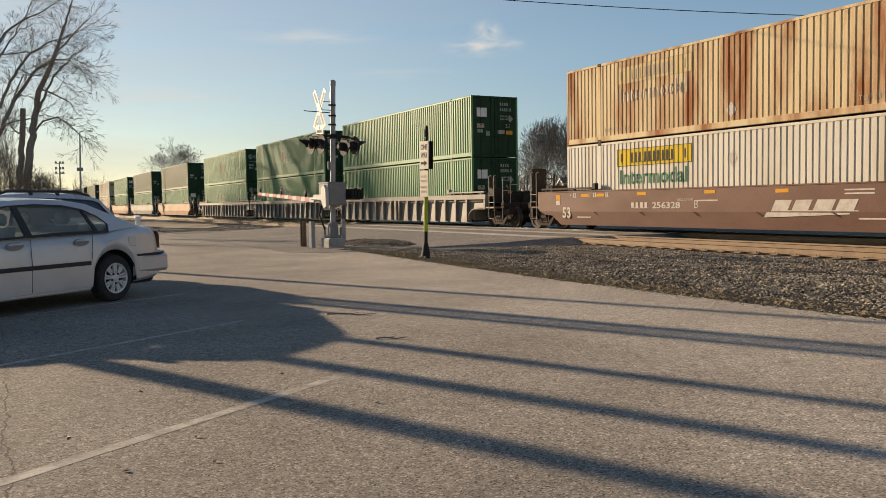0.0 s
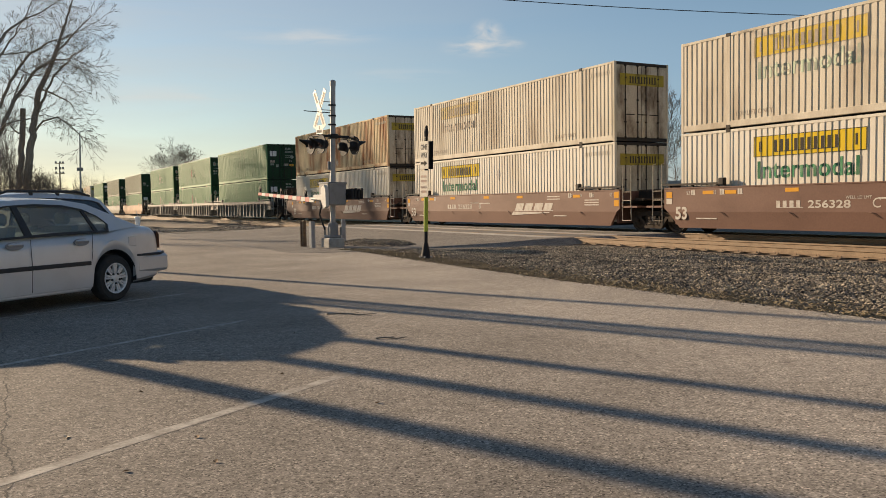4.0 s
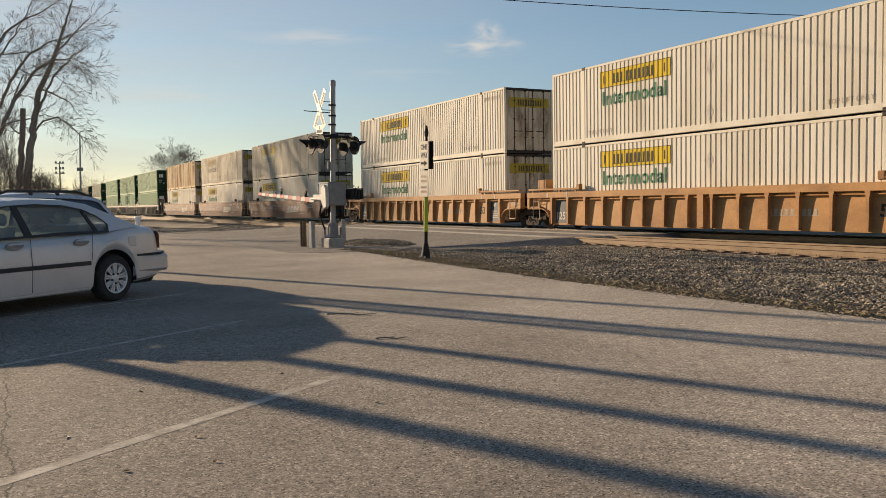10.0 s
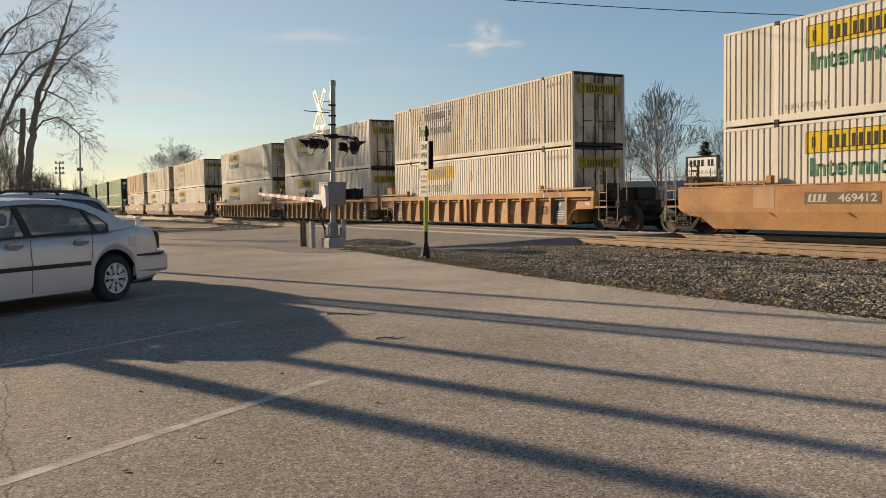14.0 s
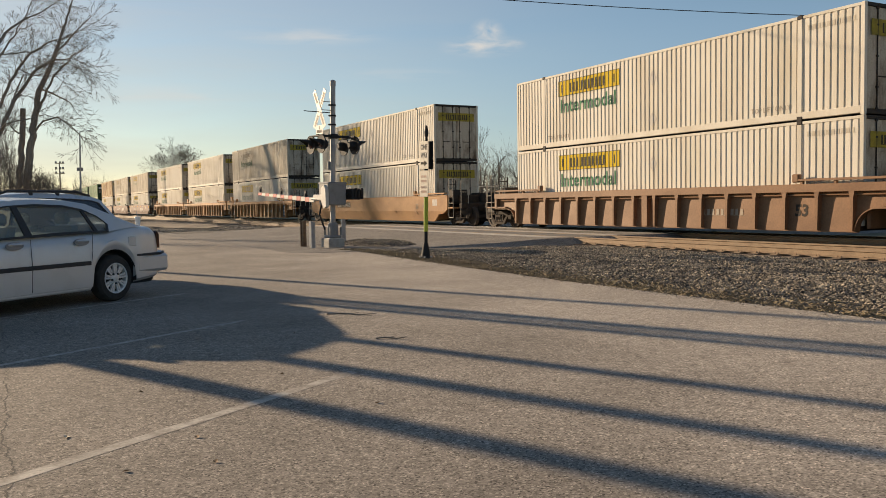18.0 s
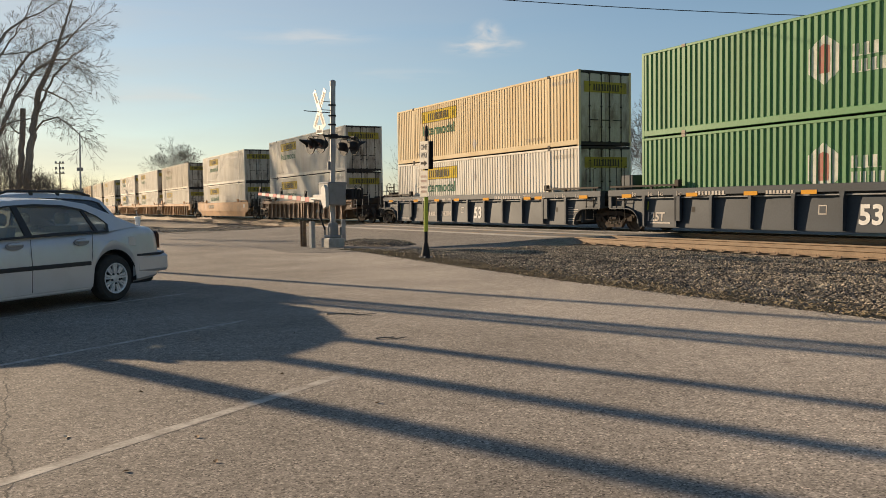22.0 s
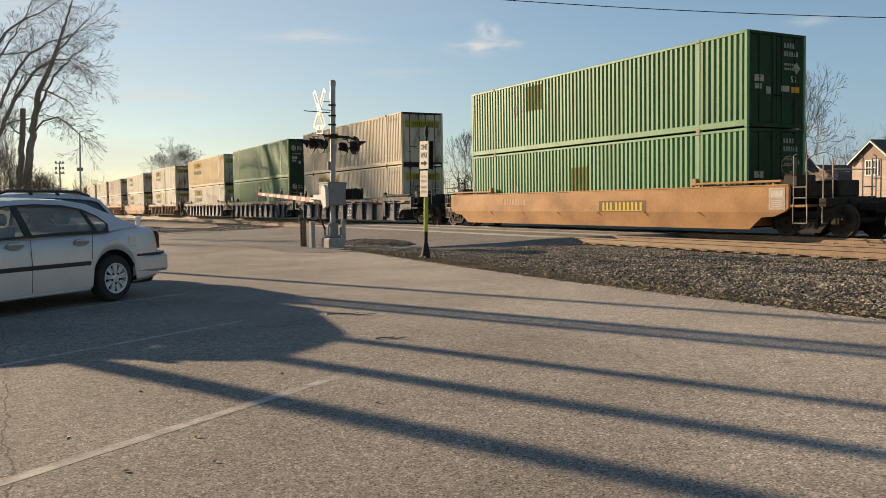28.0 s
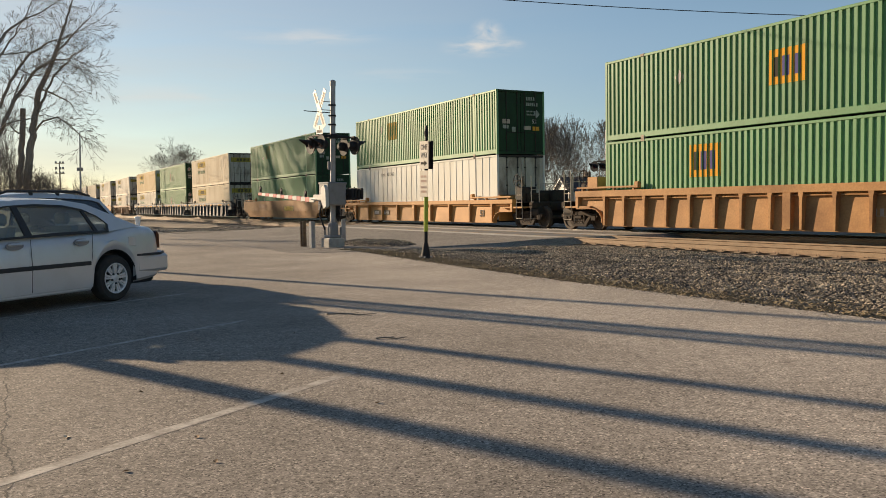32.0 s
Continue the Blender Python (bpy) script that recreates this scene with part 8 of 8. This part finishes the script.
    part("rocker", Build().cbox(-0.95, 0.84, 0.2, 1.05, 0.90, 0.3, 0.02).cbox(-0.95, -0.90, 0.2, 1.05, -0.84, 0.3, 0.02), "silver_paint", c)
    return c


def wagon(m):
    c = thing("suv", m, "pale blue-grey sport utility vehicle with black roof rails, parked", "car", group="parked cars")
    half = [(-2.42, 0.7), (-2.36, 0.82), (-2.2, 0.88), (-1.0, 0.925), (1.0, 0.925), (1.9, 0.88), (2.3, 0.78), (2.42, 0.62)]
    top = [(-2.42, 0.6), (-2.38, 1.0), (-2.3, 1.10), (0.9, 1.08), (1.1, 1.07), (1.9, 1.0), (2.3, 0.9), (2.42, 0.7)]
    sill = [(-2.42, 0.42), (-1.9, 0.34), (1.9, 0.32), (2.42, 0.4)]
    bulge = [(-2.42, 0.66), (2.42, 0.62)]
    part("body", car_body([-2.42 + 4.84 * i / 80 for i in range(81)], half, top, sill, (-1.35, 1.4), 0.41, 0.36, bulge), "navy_paint", c, "pale blue-grey painted body", smooth=True)
    part("underbody", Build().cbox(-2.2, -0.78, 0.3, 2.1, 0.78, 0.6, 0.05).cbox(-2.1, -0.7, 0.5, 2.0, 0.7, 0.85, 0.05), "black_plastic", c)
    side = lambda z: lerp_table([(1.0, 0.875), (1.1, 0.85), (1.4, 0.75), (1.62, 0.66), (1.75, 0.56)], z)
    outer = [(1.2, 1.08), (0.5, 1.60), (0.2, 1.68), (-0.5, 1.72), (-1.3, 1.70), (-1.8, 1.64), (-1.98, 1.58), (-2.34, 1.11)]
    dlo = [(1.05, 1.10), (0.46, 1.54), (0.2, 1.60), (-0.5, 1.63), (-1.3, 1.61), (-1.76, 1.575), (-1.92, 1.53), (-2.24, 1.13)]
    greenhouse(c, outer, dlo, side, "navy_paint", "dark_glass", (0.1, -1.0))
    for x in (-0.55, 0.45):
        for y in (-0.38, 0.38):
            seat(c, x, y)
    for s in (-1, 1):
        b = Build().tube([(0.3, s * 0.6, 1.69), (0.1, s * 0.6, 1.745), (-1.45, s * 0.6, 1.745), (-1.78, s * 0.6, 1.66)], 0.024, 8)
        for x in (-0.4, -1.0):
            b.cbox(x - 0.04, s * 0.6 - 0.02, 1.62, x + 0.04, s * 0.6 + 0.02, 1.74, 0.008)
        part("roof_rail", b, "black_plastic", c, "black roof rail")
        part("tail_lamp", Build().cbox(-2.41, min(s * 0.66, s * 0.85), 0.85, -2.3, max(s * 0.66, s * 0.85), 1.12, 0.02), "lamp_red", c)
        part("door_handle", Build().cbox(-0.7, min(s * 0.91, s * 0.94), 0.95, -0.5, max(s * 0.91, s * 0.94), 0.99, 0.015), "navy_paint", c)
    part("rear_bumper", Build().cbox(-2.5, -0.84, 0.42, -2.3, 0.84, 0.72, 0.06), "black_plastic", c)
    part("wiper", Build().tube([(-2.36, 0.1, 1.12), (-2.2, 0.35, 1.28)], 0.012, 5), "black_plastic", c)
    for x in (-1.35, 1.4):
        for s in (-1, 1):
            tyre_and_rim(c, x, s * 0.80, 0.36, 5, "alloy", s)
    return c


SEDAN = car_frame(-0.10, 12.38)
sedan(SEDAN)
wagon(car_frame(0.0, 16.0) @ Matrix.Scale(0.925, 4))
cup = thing("paper_cup", SEDAN @ pose(-2.27, 0.50, 1.022), "white paper cup with lid and straw on a car's boot", "cup")
part("cup", Build().lathe([(0.030, 0.0), (0.042, 0.13)], 20), "paper_cup", cup, smooth=True)
part("lid", Build().lathe([(0.046, 0.13), (0.046, 0.142), (0.038, 0.155), (0.0, 0.155)], 20), "paper_cup", cup, smooth=True)
part("straw", Build().tube([(0.005, 0, 0.15), (0.02, 0, 0.24)], 0.004, 6), "paper_cup", cup)

# dead leaves, twigs and a paper scrap on the asphalt
rng = random.Random(9)
for i, (x, y) in enumerate(((0.34, 5.2), (1.95, 6.26), (0.99, 4.8), (3.1, 8.6), (2.7, 8.2), (0.97, 4.28), (0.55, 4.36), (2.2, 5.0), (0.9, 6.2), (5.6, 13.5))):
    s = rng.uniform(0.014, 0.03) if i else 0.035
    b = Build().add([(0, -s, 0.004), (s * 0.6, 0, 0.014), (0, s, 0.008), (-s * 0.6, 0, 0.006), (0, 0, 0.002)], [(0, 1, 4), (1, 2, 4), (2, 3, 4), (3, 0, 4)])
    single("dead_leaf", b, "dead_leaf" if i else "pale_leaf", "small curled dead leaf on asphalt" if i else "small curled pale tan leaf on asphalt", "leaf", m=pose(x, y, 0, 0, 0, rng.uniform(0, 360)), group="litter on the lot")
for i, (x, y, l, a) in enumerate(((3.5, 9.4, 0.62, -14), (3.25, 7.4, 0.3, -5))):
    b = Build().tube([(0, 0, 0.008), (l * 0.3, 0.03, 0.014), (l * 0.7, -0.02, 0.01), (l, 0.02, 0.02)], [0.008, 0.009, 0.007, 0.004], 5).tube([(l * 0.4, 0, 0.01), (l * 0.6, 0.09, 0.02)], [0.005, 0.003], 4)
    single("fallen_twig", b, "bark", "thin fallen twig on asphalt", "twig", m=pose(x, y, 0, 0, 0, a - 28), group="litter on the lot")


# ---- what moves: the train rolls north, its wheels turn ----
def motions():
    times = [2.0 * i for i in range(17)]
    for ob, y, z in ROLLING:
        walk(ob, [(t, pose(TRAIN_X, y + rolled(t), z)) for t in times])
    turns = [i / 15 for i in range(481)]
    angle = [-math.degrees(rolled(t) / 0.457) for t in turns]
    for wheel in WHEELS[NEAR_WHEELS:]:
        at = wheel.location.copy()
        walk(wheel, [(t, pose(*at, rx=a)) for t, a in zip(turns, angle)])


motions()
